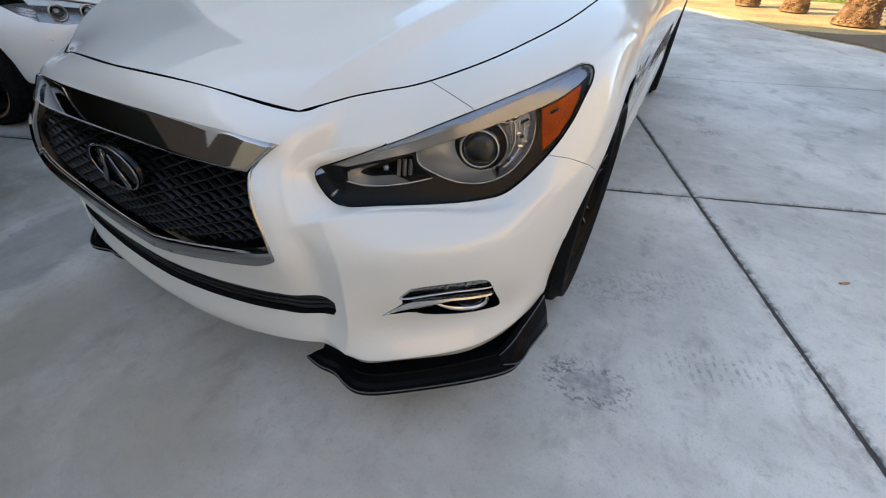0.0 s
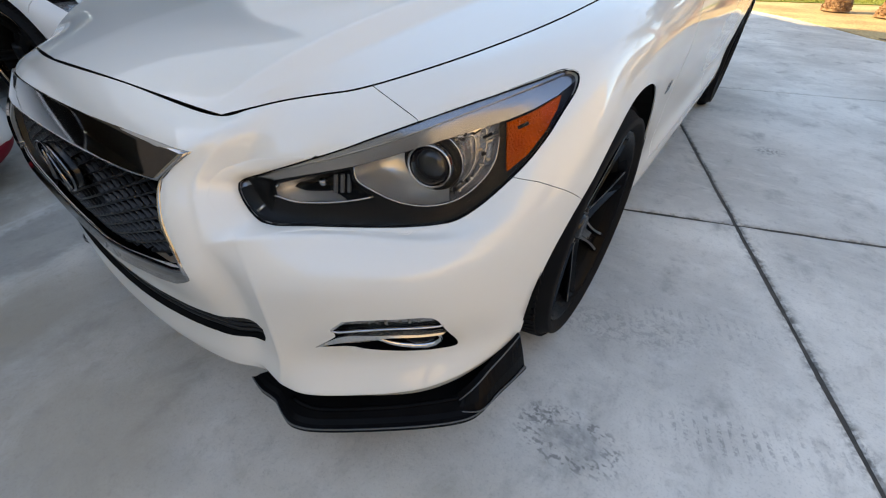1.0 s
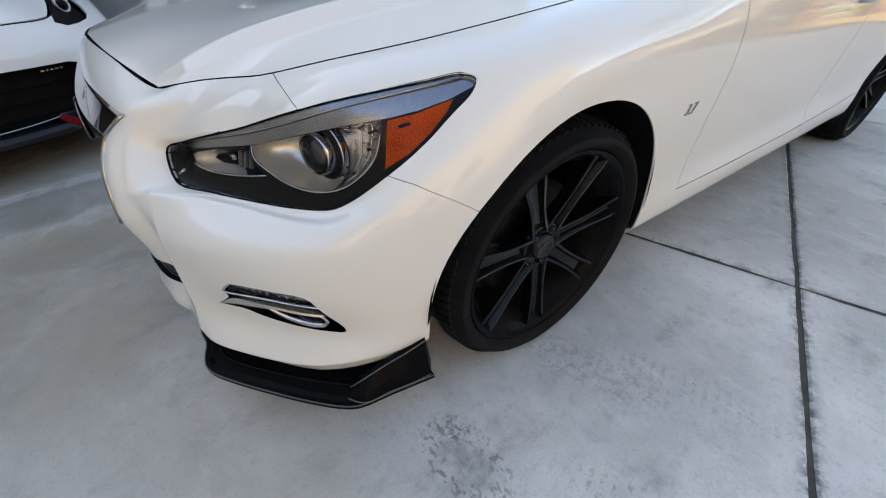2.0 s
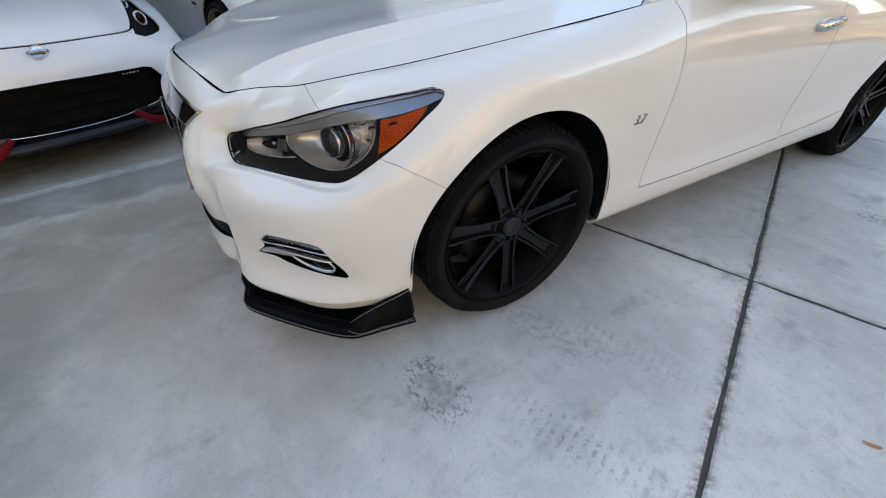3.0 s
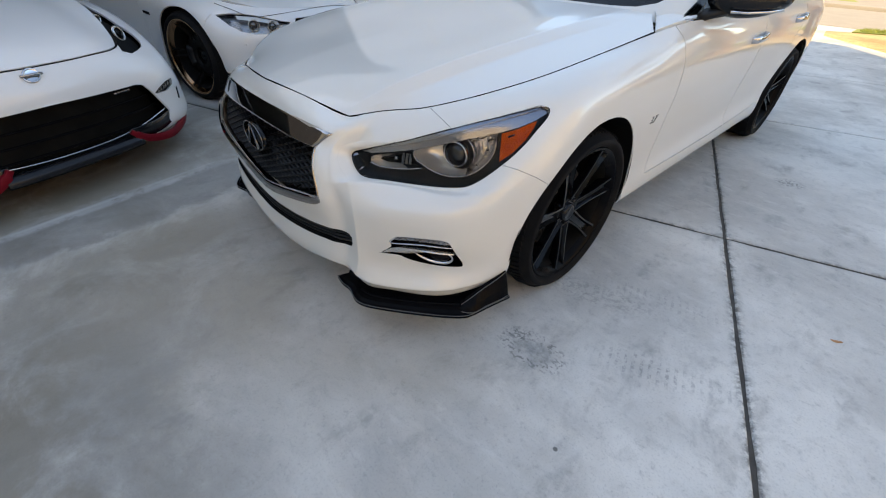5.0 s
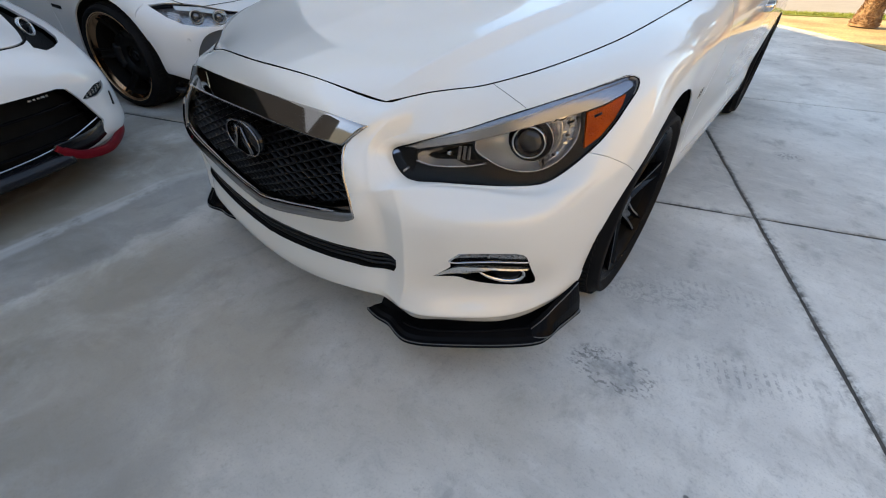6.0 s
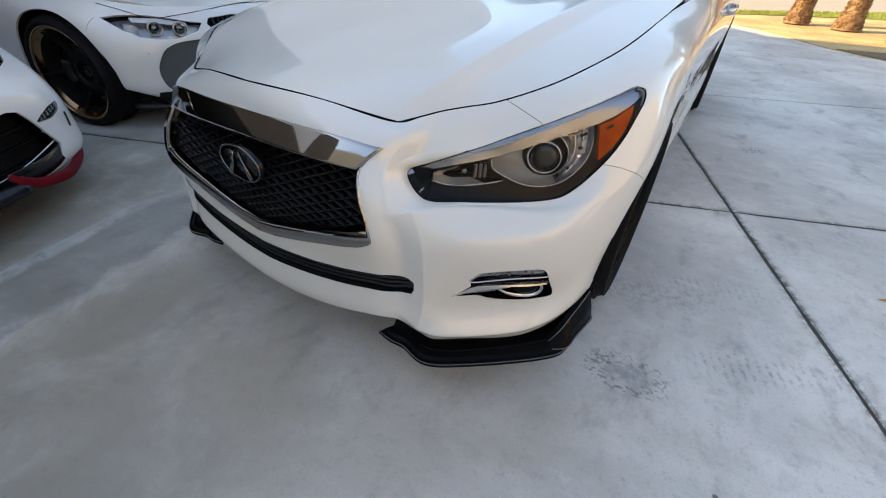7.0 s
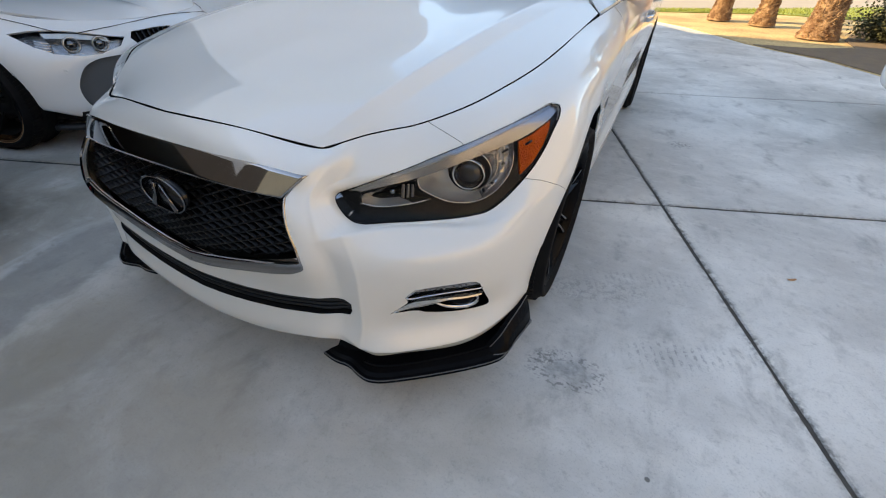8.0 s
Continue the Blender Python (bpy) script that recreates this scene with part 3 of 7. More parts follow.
# shut lines
GAP = .0045
cut(shell, QUARTER, strip([QUARTER.flat(p) for p in ((.592, -.528, .83), (.598, -.530, .811), (.683, -.520, .772), (.70, -.52, .75))], .0013), AHEAD).free()
cut(shell, SIDE, strip([(-.447, .680), (-.40, .665), (-.35, .638), (-.312, .613), (-.28, .59)], .0012), lambda c: c.x > .7).free()
cut(shell, SIDE, strip([(.555, 1.02), (.572, .985), (.600, .93), (.612, .86), (.622, .80), (.645, .65), (.648, .52), (.636, .40), (.624, .344)], .0036), FLANK).free()
cut(shell, SIDE, strip([(.622, .345), (.9, .341), (1.5, .341), (2.1, .352), (2.44, .372)], .0045), FLANK).free()
cut(shell, SIDE, strip([(1.70, 1.04), (1.71, .80), (1.72, .55), (1.715, .34)], GAP), FLANK).free()
cut(shell, SIDE, strip([(2.63, 1.06), (2.62, .95), (2.53, .80), (2.46, .68), (2.42, .62)], GAP), FLANK).free()
cut(shell, SIDE, strip([(3.23, .55), (3.35, .62), (3.5, .66), (3.70, .665), (4.0, .665)], GAP), lambda c: c.x > .4).free()

for bm in islands(shell):
    c = centre(bm)
    n = len(bm.faces)
    if n < 12:
        bm.free()
        continue
    bmesh.ops.recalc_face_normals(bm, faces=bm.faces)
    mid = min(abs(v.co.x) for v in bm.verts) < 1e-3
    near_arch = lambda q: abs(q.x) > .7 and min(math.hypot(q.y - .024, q.z - .34), math.hypot(q.y - 2.86, q.z - .34)) < .415
    rims(bm, .004, near_arch)
    rims(bm, .012, lambda q: abs(q.x) > 2e-3 and not near_arch(q) and not (.58 < abs(q.x) < .83 and .28 < q.z < .47 and q.y < -.5) and not (abs(q.x) < .53 and .29 < q.z < .415 and q.y < -.7) and not (q.z > .755 and q.y < .55 and abs(q.x) < .80))
    if mid:
        front = c.y < 0
        if front:
            part("front_bumper", whole(bm), PEARL, sedan)
        else:
            part("rear_body", whole(bm), PEARL, sedan)
    else:
        name = "fender" if c.y < .5 else "sill" if c.z < .33 else "front_door" if c.y < 1.7 else "rear_door" if c.y < 2.6 else "quarter_panel"
        both(name, bm, PEARL, sedan)

# bonnet: lengthwise lines from the middle outwards
H = []
H.append([(0, -.7868, .8097), (0, -.62, .852), (0, -.40, .889), (0, -.10, .930), (0, .15, .969), (0, .505, 1.019)])
H.append([(.20, -.7620, .8020), (.205, -.60, .851), (.215, -.39, .889), (.225, -.10, .932), (.235, .15, .969), (.24, .51, 1.018)])
H.append([(.335, -.7245, .7800), (.385, -.58, .8495), (.415, -.39, .898), (.43, -.10, .940), (.44, .15, .972), (.455, .545, 1.016)])
H.append([(.382, -.7085, .7712), (.457, -.58, .846), (.503, -.39, .897), (.532, -.10, .939), (.549, .15, .9665), (.59, .60, 1.014)])
H.append([(.400, -.7022, .7685), (.490, -.58, .8205), (.541, -.39, .8675), (.577, -.10, .9135), (.602, .15, .945), (.690, .640, 1.006)])
H.append([(.3955, -.690, .7705), (.50, -.603, .797), (.652, -.44, .833), (.752, -.10, .888), (.777, .18, .925), (.781, .44, .954)])
# the outer line follows the top edge of the bumper and fender, a finger's width of gap inside it
edge = np.array([q[-1] for q in Q[2:12]])
edge[-1] = (.792, .480, .962)
edge = spline(edge, steps(len(edge), 3)) + (-.0050, .0034, .0012)
run = np.concatenate([[0], np.cumsum(np.linalg.norm(np.diff(edge, axis=0), axis=1))])
run /= run[-1]
lines = []
for line in H:
    p = spline(line, steps(len(line), 8))
    l = np.concatenate([[0], np.cumsum(np.linalg.norm(np.diff(p, axis=0), axis=1))])
    l /= l[-1]
    lines.append(np.stack([np.interp(run, l, p[:, k]) for k in range(3)], 1))
lines[-1] = edge
lines[0][:, 0] = 0
lines = crease(np.array(lines).transpose(1, 0, 2), 4, [.2 + .8 * min(1, k / 4) for k in range(len(run))], .22).transpose(1, 0, 2)
lines = crease(np.array(lines).transpose(1, 0, 2), 3, [.1 + .8 * min(1, k / 5) for k in range(len(run))], .22).transpose(1, 0, 2)
hood = sheet(lines, [10, 10, 8, 3, 3, 6, 3, 3, 8], 2, mirrored=False)
for v in hood.verts:
    v.co.x = max(v.co.x, 0) if v.co.x > 1e-4 else 0
hood = whole(hood)
seal = hood.copy()
old = list(seal.faces)
rims(seal, .014)
bmesh.ops.delete(seal, geom=old, context="FACES")
part("hood", hood, PEARL, sedan)
part("hood_seal", seal, LINER, sedan)
# dark gutter under the bonnet's shut line
gut = [(x - .0022, y + .003, z - .0080) for x, y, z in [q[-1] for q in Q[:11]] + [(.784, .30, .938), (.790, .47, .962)]]
gut[0] = (0, gut[0][1], gut[0][2])
gp = [tuple(q) for q in spline(gut, steps(len(gut), 4))]
both("hood_gutter", sweep(gp, rect(.014, .004), up=(0, 0, 1)), LINER, sedan)

# cabin: rings from the belt line up to the ridge of the roof
G = []
G.append([(0, .50, 1.0), (0, .88, 1.225), (0, 1.27, 1.405), (0, 1.47, 1.440), (0, 1.62, 1.452)])
G.append([(.45, .53, .997), (.42, .91, 1.218), (.38, 1.30, 1.398), (.29, 1.50, 1.434), (0, 1.64, 1.452)])
G.append([(.76, .63, .978), (.672, 1.03, 1.208), (.53, 1.40, 1.378), (.38, 1.57, 1.428), (0, 1.68, 1.452)])
G.append([(.832, .80, .982), (.745, 1.20, 1.215), (.60, 1.52, 1.372), (.42, 1.67, 1.430), (0, 1.76, 1.452)])
G.append([(.838, 1.55, 1.0), (.752, 1.66, 1.225), (.63, 1.77, 1.378), (.43, 1.83, 1.431), (0, 1.86, 1.451)])
G.append([(.822, 2.25, 1.02), (.738, 2.2, 1.23), (.61, 2.16, 1.37), (.42, 2.08, 1.425), (0, 2.02, 1.448)])
G.append([(.775, 2.95, 1.035), (.68, 2.74, 1.222), (.56, 2.50, 1.347), (.39, 2.31, 1.406), (0, 2.16, 1.442)])
G.append([(.66, 3.32, 1.05), (.56, 3.00, 1.215), (.47, 2.63, 1.342), (.33, 2.42, 1.400), (0, 2.24, 1.436)])
G.append([(.32, 3.42, 1.062), (.28, 3.08, 1.218), (.24, 2.67, 1.346), (.17, 2.46, 1.404), (0, 2.29, 1.434)])
G.append([(0, 3.44, 1.065), (0, 3.10, 1.220), (0, 2.68, 1.347), (0, 2.47, 1.406), (0, 2.31, 1.433)])
top = sheet(G, 8, [8, 8, 5, 4])
for v in top.verts:
    v.co.x = max(v.co.x, 0)
panes = [("windshield", cut(top, FRONT, [(-.01, 1.024), (.40, 1.022), (.52, 1.021), (.62, 1.024), (.68, 1.040), (.708, 1.064), (.625, 1.20), (.50, 1.375), (.38, 1.385), (-.01, 1.392)], lambda c: c.y < 1.45), True)]
panes.append(("front_window", cut(top, SIDE, [(.70, .995), (1.10, 1.17), (1.40, 1.31), (1.66, 1.345), (1.70, 1.01), (1.2, 1.0)], lambda c: c.x > .4), False))
panes.append(("rear_window", cut(top, SIDE, [(1.76, 1.01), (1.72, 1.345), (2.10, 1.345), (2.45, 1.28), (2.62, 1.20), (2.60, 1.045), (2.2, 1.03)], lambda c: c.x > .4), False))
panes.append(("rear_windshield", cut(top, BACK, [(.01, 1.33), (-.42, 1.32), (-.52, 1.20), (-.60, 1.08), (-.3, 1.085), (.01, 1.09)], lambda c: c.y > 2.55), True))
for name, bm, mid in panes:
    if mid:
        part(name, whole(bm), WINDOW, sedan).visible_shadow = False
    else:
        for o in both(name, bm, WINDOW, sedan):
            o.visible_shadow = False
bmesh.ops.recalc_face_normals(top, faces=top.faces)
rims(top, .02, lambda q: abs(q.x) > 2e-3)
part("roof", whole(top), PEARL, sedan)
# boot lid between the rear glass and the tail
deck = sheet([[(0, 3.42, 1.066), (0, 3.6, 1.075), (0, 3.79, 1.062)], [(.34, 3.40, 1.062), (.35, 3.58, 1.070), (.36, 3.77, 1.060)], [(.66, 3.31, 1.050), (.65, 3.48, 1.056), (.62, 3.65, 1.049)],
              [(.775, 2.95, 1.034), (.765, 3.15, 1.038), (.735, 3.36, 1.041)]], 8, 6, mirrored=False)
for v in deck.verts:
    v.co.x = max(v.co.x, 0)
part("trunk_lid", whole(deck), PEARL, sedan)
belt = [(.824, .70, .988), (.829, .78, .990), (.833, .90, .991), (.840, 1.3, 1.0), (.838, 1.6, 1.004), (.824, 2.2, 1.024), (.79, 2.85, 1.039)]
both("belt_molding", sweep([tuple(q) for q in spline(belt, steps(len(belt), 4))], rect(.03, .018)), DARK_CHROME, sedan)
cowl = sheet([[(.7945, .488, .9545), (.801, .50, .962), (.808, .51, .967)], [(.757, .558, .972), (.792, .58, .983), (.828, .60, .985)], [(.712, .634, .9985), (.765, .69, 1.008), (.828, .76, .992)],
              [(.668, .690, 1.0155), (.725, .78, 1.048), (.800, .90, 1.045)]], 6, 5, mirrored=False)
rims(cowl, .012)
both("cowl_corner", cowl, PEARL, sedan)
part("underbody", box((1.5, 4.3, .06), (0, 1.55, .235)), LINER, sedan)
part("cabin_floor", box((1.42, 2.8, .1), (0, 1.95, .60)), CABIN, sedan)
part("engine_bay", box((1.2, 1.05, .30), (0, -.10, .48)), LINER, sedan)
part("radiator_panel", box((1.0, .02, .42), (0, -.70, .46)), LINER, sedan)
part("dashboard", sweep([(-.68, .86, .93), (0, .78, .97), (.68, .86, .93)], rect(.38, .14, .3)), CABIN, sedan)
for sx in (.36, -.36):
    seat = joined(box((.5, .5, .2), (sx, 1.55, .72), .05), box((.48, .16, .62), (sx, 1.85, 1.02), .06), box((.26, .1, .18), (sx, 1.90, 1.37), .04))
    part("seat", seat, CABIN, sedan)

# wheels
front_wheel = wheel("wheel", sedan, (.787, .012, .344), False, radius=.344, rim=.283, turn=.43)
copy_wheel(front_wheel, sedan, (.787, 2.86, .344), False, turn=.5)
copy_wheel(front_wheel, sedan, (-.787, .012, .344), True)
copy_wheel(front_wheel, sedan, (-.787, 2.86, .344), True, turn=.3)
for y0 in (.024, 2.86):
    for flip in (False, True):
        well(sedan, y0, .340, .410, .60, .895, flip)

# grille: smoked chrome surround, woven black bars, emblem
def dense(line, per):
    p = np.array([(x, y, 0) for x, y in line])
    return [(q[0], q[1]) for q in spline(p, steps(len(p), per))]


# the outline runs from the top middle by the corner, down the side and back to the bottom middle
g_out = dense(GRILLE[1:5], 5)[:-1] + dense(GRILLE[4:12], 4)[:-1] + dense(GRILLE[11:15], 4)[:-1] + dense(GRILLE[14:18], 5)
g_out = [(0, .752)] + g_out + [(0, .399)]
TOP_IN, LOW_IN = (.3785, .6835), (.4235, .550)
wid, g_in = [], []
for i, (x, z) in enumerate(g_out):
    (px, py), (qx, qy) = g_out[max(i - 1, 0)], g_out[min(i + 1, len(g_out) - 1)]
    l = math.hypot(qx - px, qy - py)
    n = ((qy - py) / l, -(qx - px) / l)
    if z > .708 and x < .372:
        w = .056 - .012 * x / .37
        q = (x + n[0] * w, z + n[1] * w)
    elif z > .684:
        w, q = .044, TOP_IN
    elif z > .537:
        w, q = .010, (x + n[0] * .010, z + n[1] * .010)
    elif x > .402:
        w, q = .038, LOW_IN
    else:
        w, q = .038, (x + n[0] * .038, z + n[1] * .038)
    wid.append(w)
    g_in.append((max(q[0], 0), q[1]))


def nose(q, d):
    p = on(skin, FRONT, q, d)
    if p is None:
        p = on(skin, FRONT, (q[0] - .004, q[1] - .004), d)
    return p


# the bright top bar is one smooth bow from corner to corner
samples = [(x, z, nose((x, z), 0).y) for x in (0.0, .06, .12, .18, .24, .30, .33) for z in (.700, .715, .730, .742)]
samples += [(.414, .727, -.784)] * 8 + [(.3785, .684, -.806)] * 4
terms = lambda x, z: (1, x * x, x ** 4, z - .72, (z - .72) * x * x)
bow = np.linalg.lstsq(np.array([terms(x, z) for x, z, _ in samples]), np.array([y for _, _, y in samples]), rcond=None)[0]


def on_bow(q, d):
    return Vector((q[0], float(np.dot(terms(*q), bow)) + d, q[1]))


hi_line = dense([(0, .752), (.15, .7505), (.28, .7455), (.36, .7375), (.417, .7280)], 8)
low_line = [(.3785 * k / (len(hi_line) - 1), .697 - .0135 * (k / (len(hi_line) - 1)) ** 2) for k in range(len(hi_line))]
bar_bm, rings = bmesh.new(), []
for a, b in zip(hi_line, low_line):
    mix_ = lambda f: (a[0] + (b[0] - a[0]) * f, a[1] + (b[1] - a[1]) * f)
    k = [on_bow(a, .014), on_bow(a, .001), on_bow(mix_(.04), -.0006), on_bow(mix_(.09), -.0015), on_bow(mix_(.5), -.0085), on_bow(mix_(.89), -.0140), on_bow(mix_(.95), -.0148), on_bow(b, -.0135), on_bow(b, .022)]
    rings.append([bar_bm.verts.new(p) for p in k])
for a, b in zip(rings, rings[1:]):
    for j in range(8):
        bar_bm.faces.new((a[j], a[j + 1], b[j + 1], b[j]))
bar_bm.faces.new(rings[-1])
for v in rings[0]:
    v.co.x = 0
frame_bm = bmesh.new()
rings = []
for (a, b, w) in list(zip(g_out, g_in, wid))[next(i for i, q in enumerate(g_out) if q[0] > .4):]:
    if a[1] > .684:
        b = (a[0] - .009, a[1] - .006)
    deep = .004 if a[1] > .53 else .011
    k = [nose(a, .012), nose(a, -.001), nose((a[0] * .93 + b[0] * .07, a[1] * .93 + b[1] * .07), -.005),
         nose((a[0] * .35 + b[0] * .65, a[1] * .35 + b[1] * .65), deep * .62), nose(b, deep), nose(b, .014)]
    rings.append([frame_bm.verts.new(p) for p in k])
for a, b in zip(rings, rings[1:]):
    for j in range(5):
        frame_bm.faces.new((a[j], a[j + 1], b[j + 1], b[j]))
for v in rings[-1]:
    v.co.x = 0
frame_bm = whole(frame_bm)
grille = new("grille")
grille.parent = sedan
part("grille_surround", frame_bm, DARK_CHROME, grille, "smoked chrome grille surround")
part("grille_top_bar", whole(bar_bm), DARK_CHROME, grille, "smoked chrome top bar of the grille")
back = sunk(grille_patch, .075)
part("grille_back", whole(back), LINER, grille)
full_in = g_in + [(-x, z) for x, z in g_in[::-1]]


def bar(a, b, poly, depth, prof, n=40, wave=0.0, period=.06):
    """The stretches of a straight drawn line that lie inside poly, as bars set back from the skin."""
    runs, run = [], []
    for i in range(n + 1):
        t = i / n
        q = (a[0] + (b[0] - a[0]) * t, a[1] + (b[1] - a[1]) * t)
        if inside(q, poly):
            p = on(skin, FRONT, (abs(q[0]), q[1]), depth + wave * math.sin(2 * math.pi * t * n * .021 / period))
            if p is not None:
                run.append((q[0], p.y, p.z))
                continue
        if len(run) > 1:
            runs.append(run)
        run = []
    if len(run) > 1:
        runs.append(run)
    return [sweep(r, prof, up=(0, -1, 0)) for r in runs]


for s in (1, -1):
    for i in range(-16, 17):
        x0 = i * .056
        for bm in bar((x0 - s * .50, .345), (x0 + s * .50, .765), full_in, .036, [(-.0022, -.022), (.0022, -.022), (.0040, .002), (.0015, .009), (-.0015, .009), (-.0040, .002)], 60):
            part("grille_bar", bm, GRILLE_BLACK, grille, smooth=False)


def oval(cx, cy, rx, ry, n=32, a0=0, a1=2 * math.pi):
    return [(cx + rx * math.cos(a0 + (a1 - a0) * i / n), cy + ry * math.sin(a0 + (a1 - a0) * i / n)) for i in range(n)]


EMB_Y, EMB_Z = -.884, .617
emblem = new("emblem")
emblem.parent = grille
emblem["label"] = "dark oval emblem with a bright ring and wedge"
disc = turned([(.02, .0), (0, .5), (-.10, .5)], 40)
bmesh.ops.transform(disc, matrix=Matrix.Translation((0, EMB_Y + .012, EMB_Z)) @ Matrix.Diagonal((.162, .162, .094, 1)) @ Matrix.Rotation(-math.pi / 2, 4, "Z") @ Matrix.Identity(4), verts=disc.verts)
ob = part("grille_emblem", disc, GLOSS_BLACK, grille, "dark oval emblem with a bright ring and wedge")
bpy.data.objects.remove(emblem)
emblem = ob
ring = sweep([(x, EMB_Y + .010 - .0, EMB_Z + z) for x, z in oval(0, 0, .083, .049, 40)], circle(.0032, 8), up=(0, 1, 0), closed=True)
part("emblem_ring", ring, BLACK_CHROME, emblem)
for sx in (1, -1):
    wedge = sweep([(sx * .012, EMB_Y + .006, EMB_Z + .034), (sx * .026, EMB_Y + .006, EMB_Z - .004), (sx * .044, EMB_Y + .006, EMB_Z - .036)], rect(.012, .007), up=(0, -1, 0), taper=[.55, .9, 1.35])
    part("emblem_wedge", wedge, BLACK_CHROME, emblem)

# lower intake with level slats
well_in, sunk_in = bmesh.new(), sunk(intake_patch, .06)
for e in [e for e in intake_patch.edges if len(e.link_faces) == 1 and max(abs(v.co.x) for v in e.verts) > 1e-3]:
    a, b = e.verts[0].co, e.verts[1].co
    well_in.faces.new([well_in.verts.new(q) for q in (a, b, b + Vector((0, .07, 0)), a + Vector((0, .07, 0)))])
intake = part("lower_intake", whole(joined(sunk_in, well_in)), LINER, sedan)
for k, zz in enumerate((.018, .038, .056)):
    pts = []
    for i in range(61):
        x = -.515 + 1.03 * i / 60
        lo, hi = np.interp(abs(x), [0, .08, .214, .304, .40, .458, .52], [.300, .306, .322, .334, .353, .350, .366]), np.interp(abs(x), [0, .083, .223, .312, .405, .461, .52], [.357, .363, .377, .391, .408, .413, .402])
        p = on(skin, FRONT, (abs(x), lo + (hi - lo) * (k + 1) / 4), .022)
        pts.append((x, p.y, p.z))
    part("intake_slat", sweep(pts, rect(.026, .009, .3)), SATIN_BLACK, intake)


# headlights: all outlines are drawn on the QUARTER plane
BROW_LOW = [(-.19, .388), (-.152, .3985), (-.09, .410), (.005, .4235), (.034, .4285), (.102, .446), (.146, .4585), (.20, .473), (.25, .486), (.30, .4975), (.35, .5135), (.40, .5355), (.45, .567)]
BROW = BROW_LOW + [(.47, .63), (.30, .62), (.10, .56), (-.10, .49), (-.22, .45)]
BROW_MID = [(-.19, .408), (-.152, .4135), (-.09, .4275), (.005, .4455), (.102, .4715), (.20, .504), (.30, .535), (.40, .5665), (.46, .588)]
BOWL_HOLE = [(.030, .4265), (.033, .404), (.063, .382), (.105, .3615), (.160, .353), (.212, .364), (.253, .394), (.277, .428), (.285, .470), (.286, .4985), (.25, .487), (.20, .472), (.146, .4575), (.102, .445), (.060, .4345)]
TURN_HOLE = [(-.1225, .3845), (-.104, .400), (-.05, .412), (.006, .420), (.023, .423), (.025, .403), (.044, .385), (.060, .3735), (.0, .3665), (-.077, .3685), (-.105, .377)]
AMBER_HOLE = [(.2985, .411), (.2985, .493), (.3275, .502), (.35, .5095), (.385, .526), (.405, .5355), (.396, .513), (.3735, .478), (.3375, .439)]


def back_from(bm, depth):
    """A copy of a lamp sheet, set straight back from the lens."""
    return moved(bm.copy(), -QUARTER.n * depth)


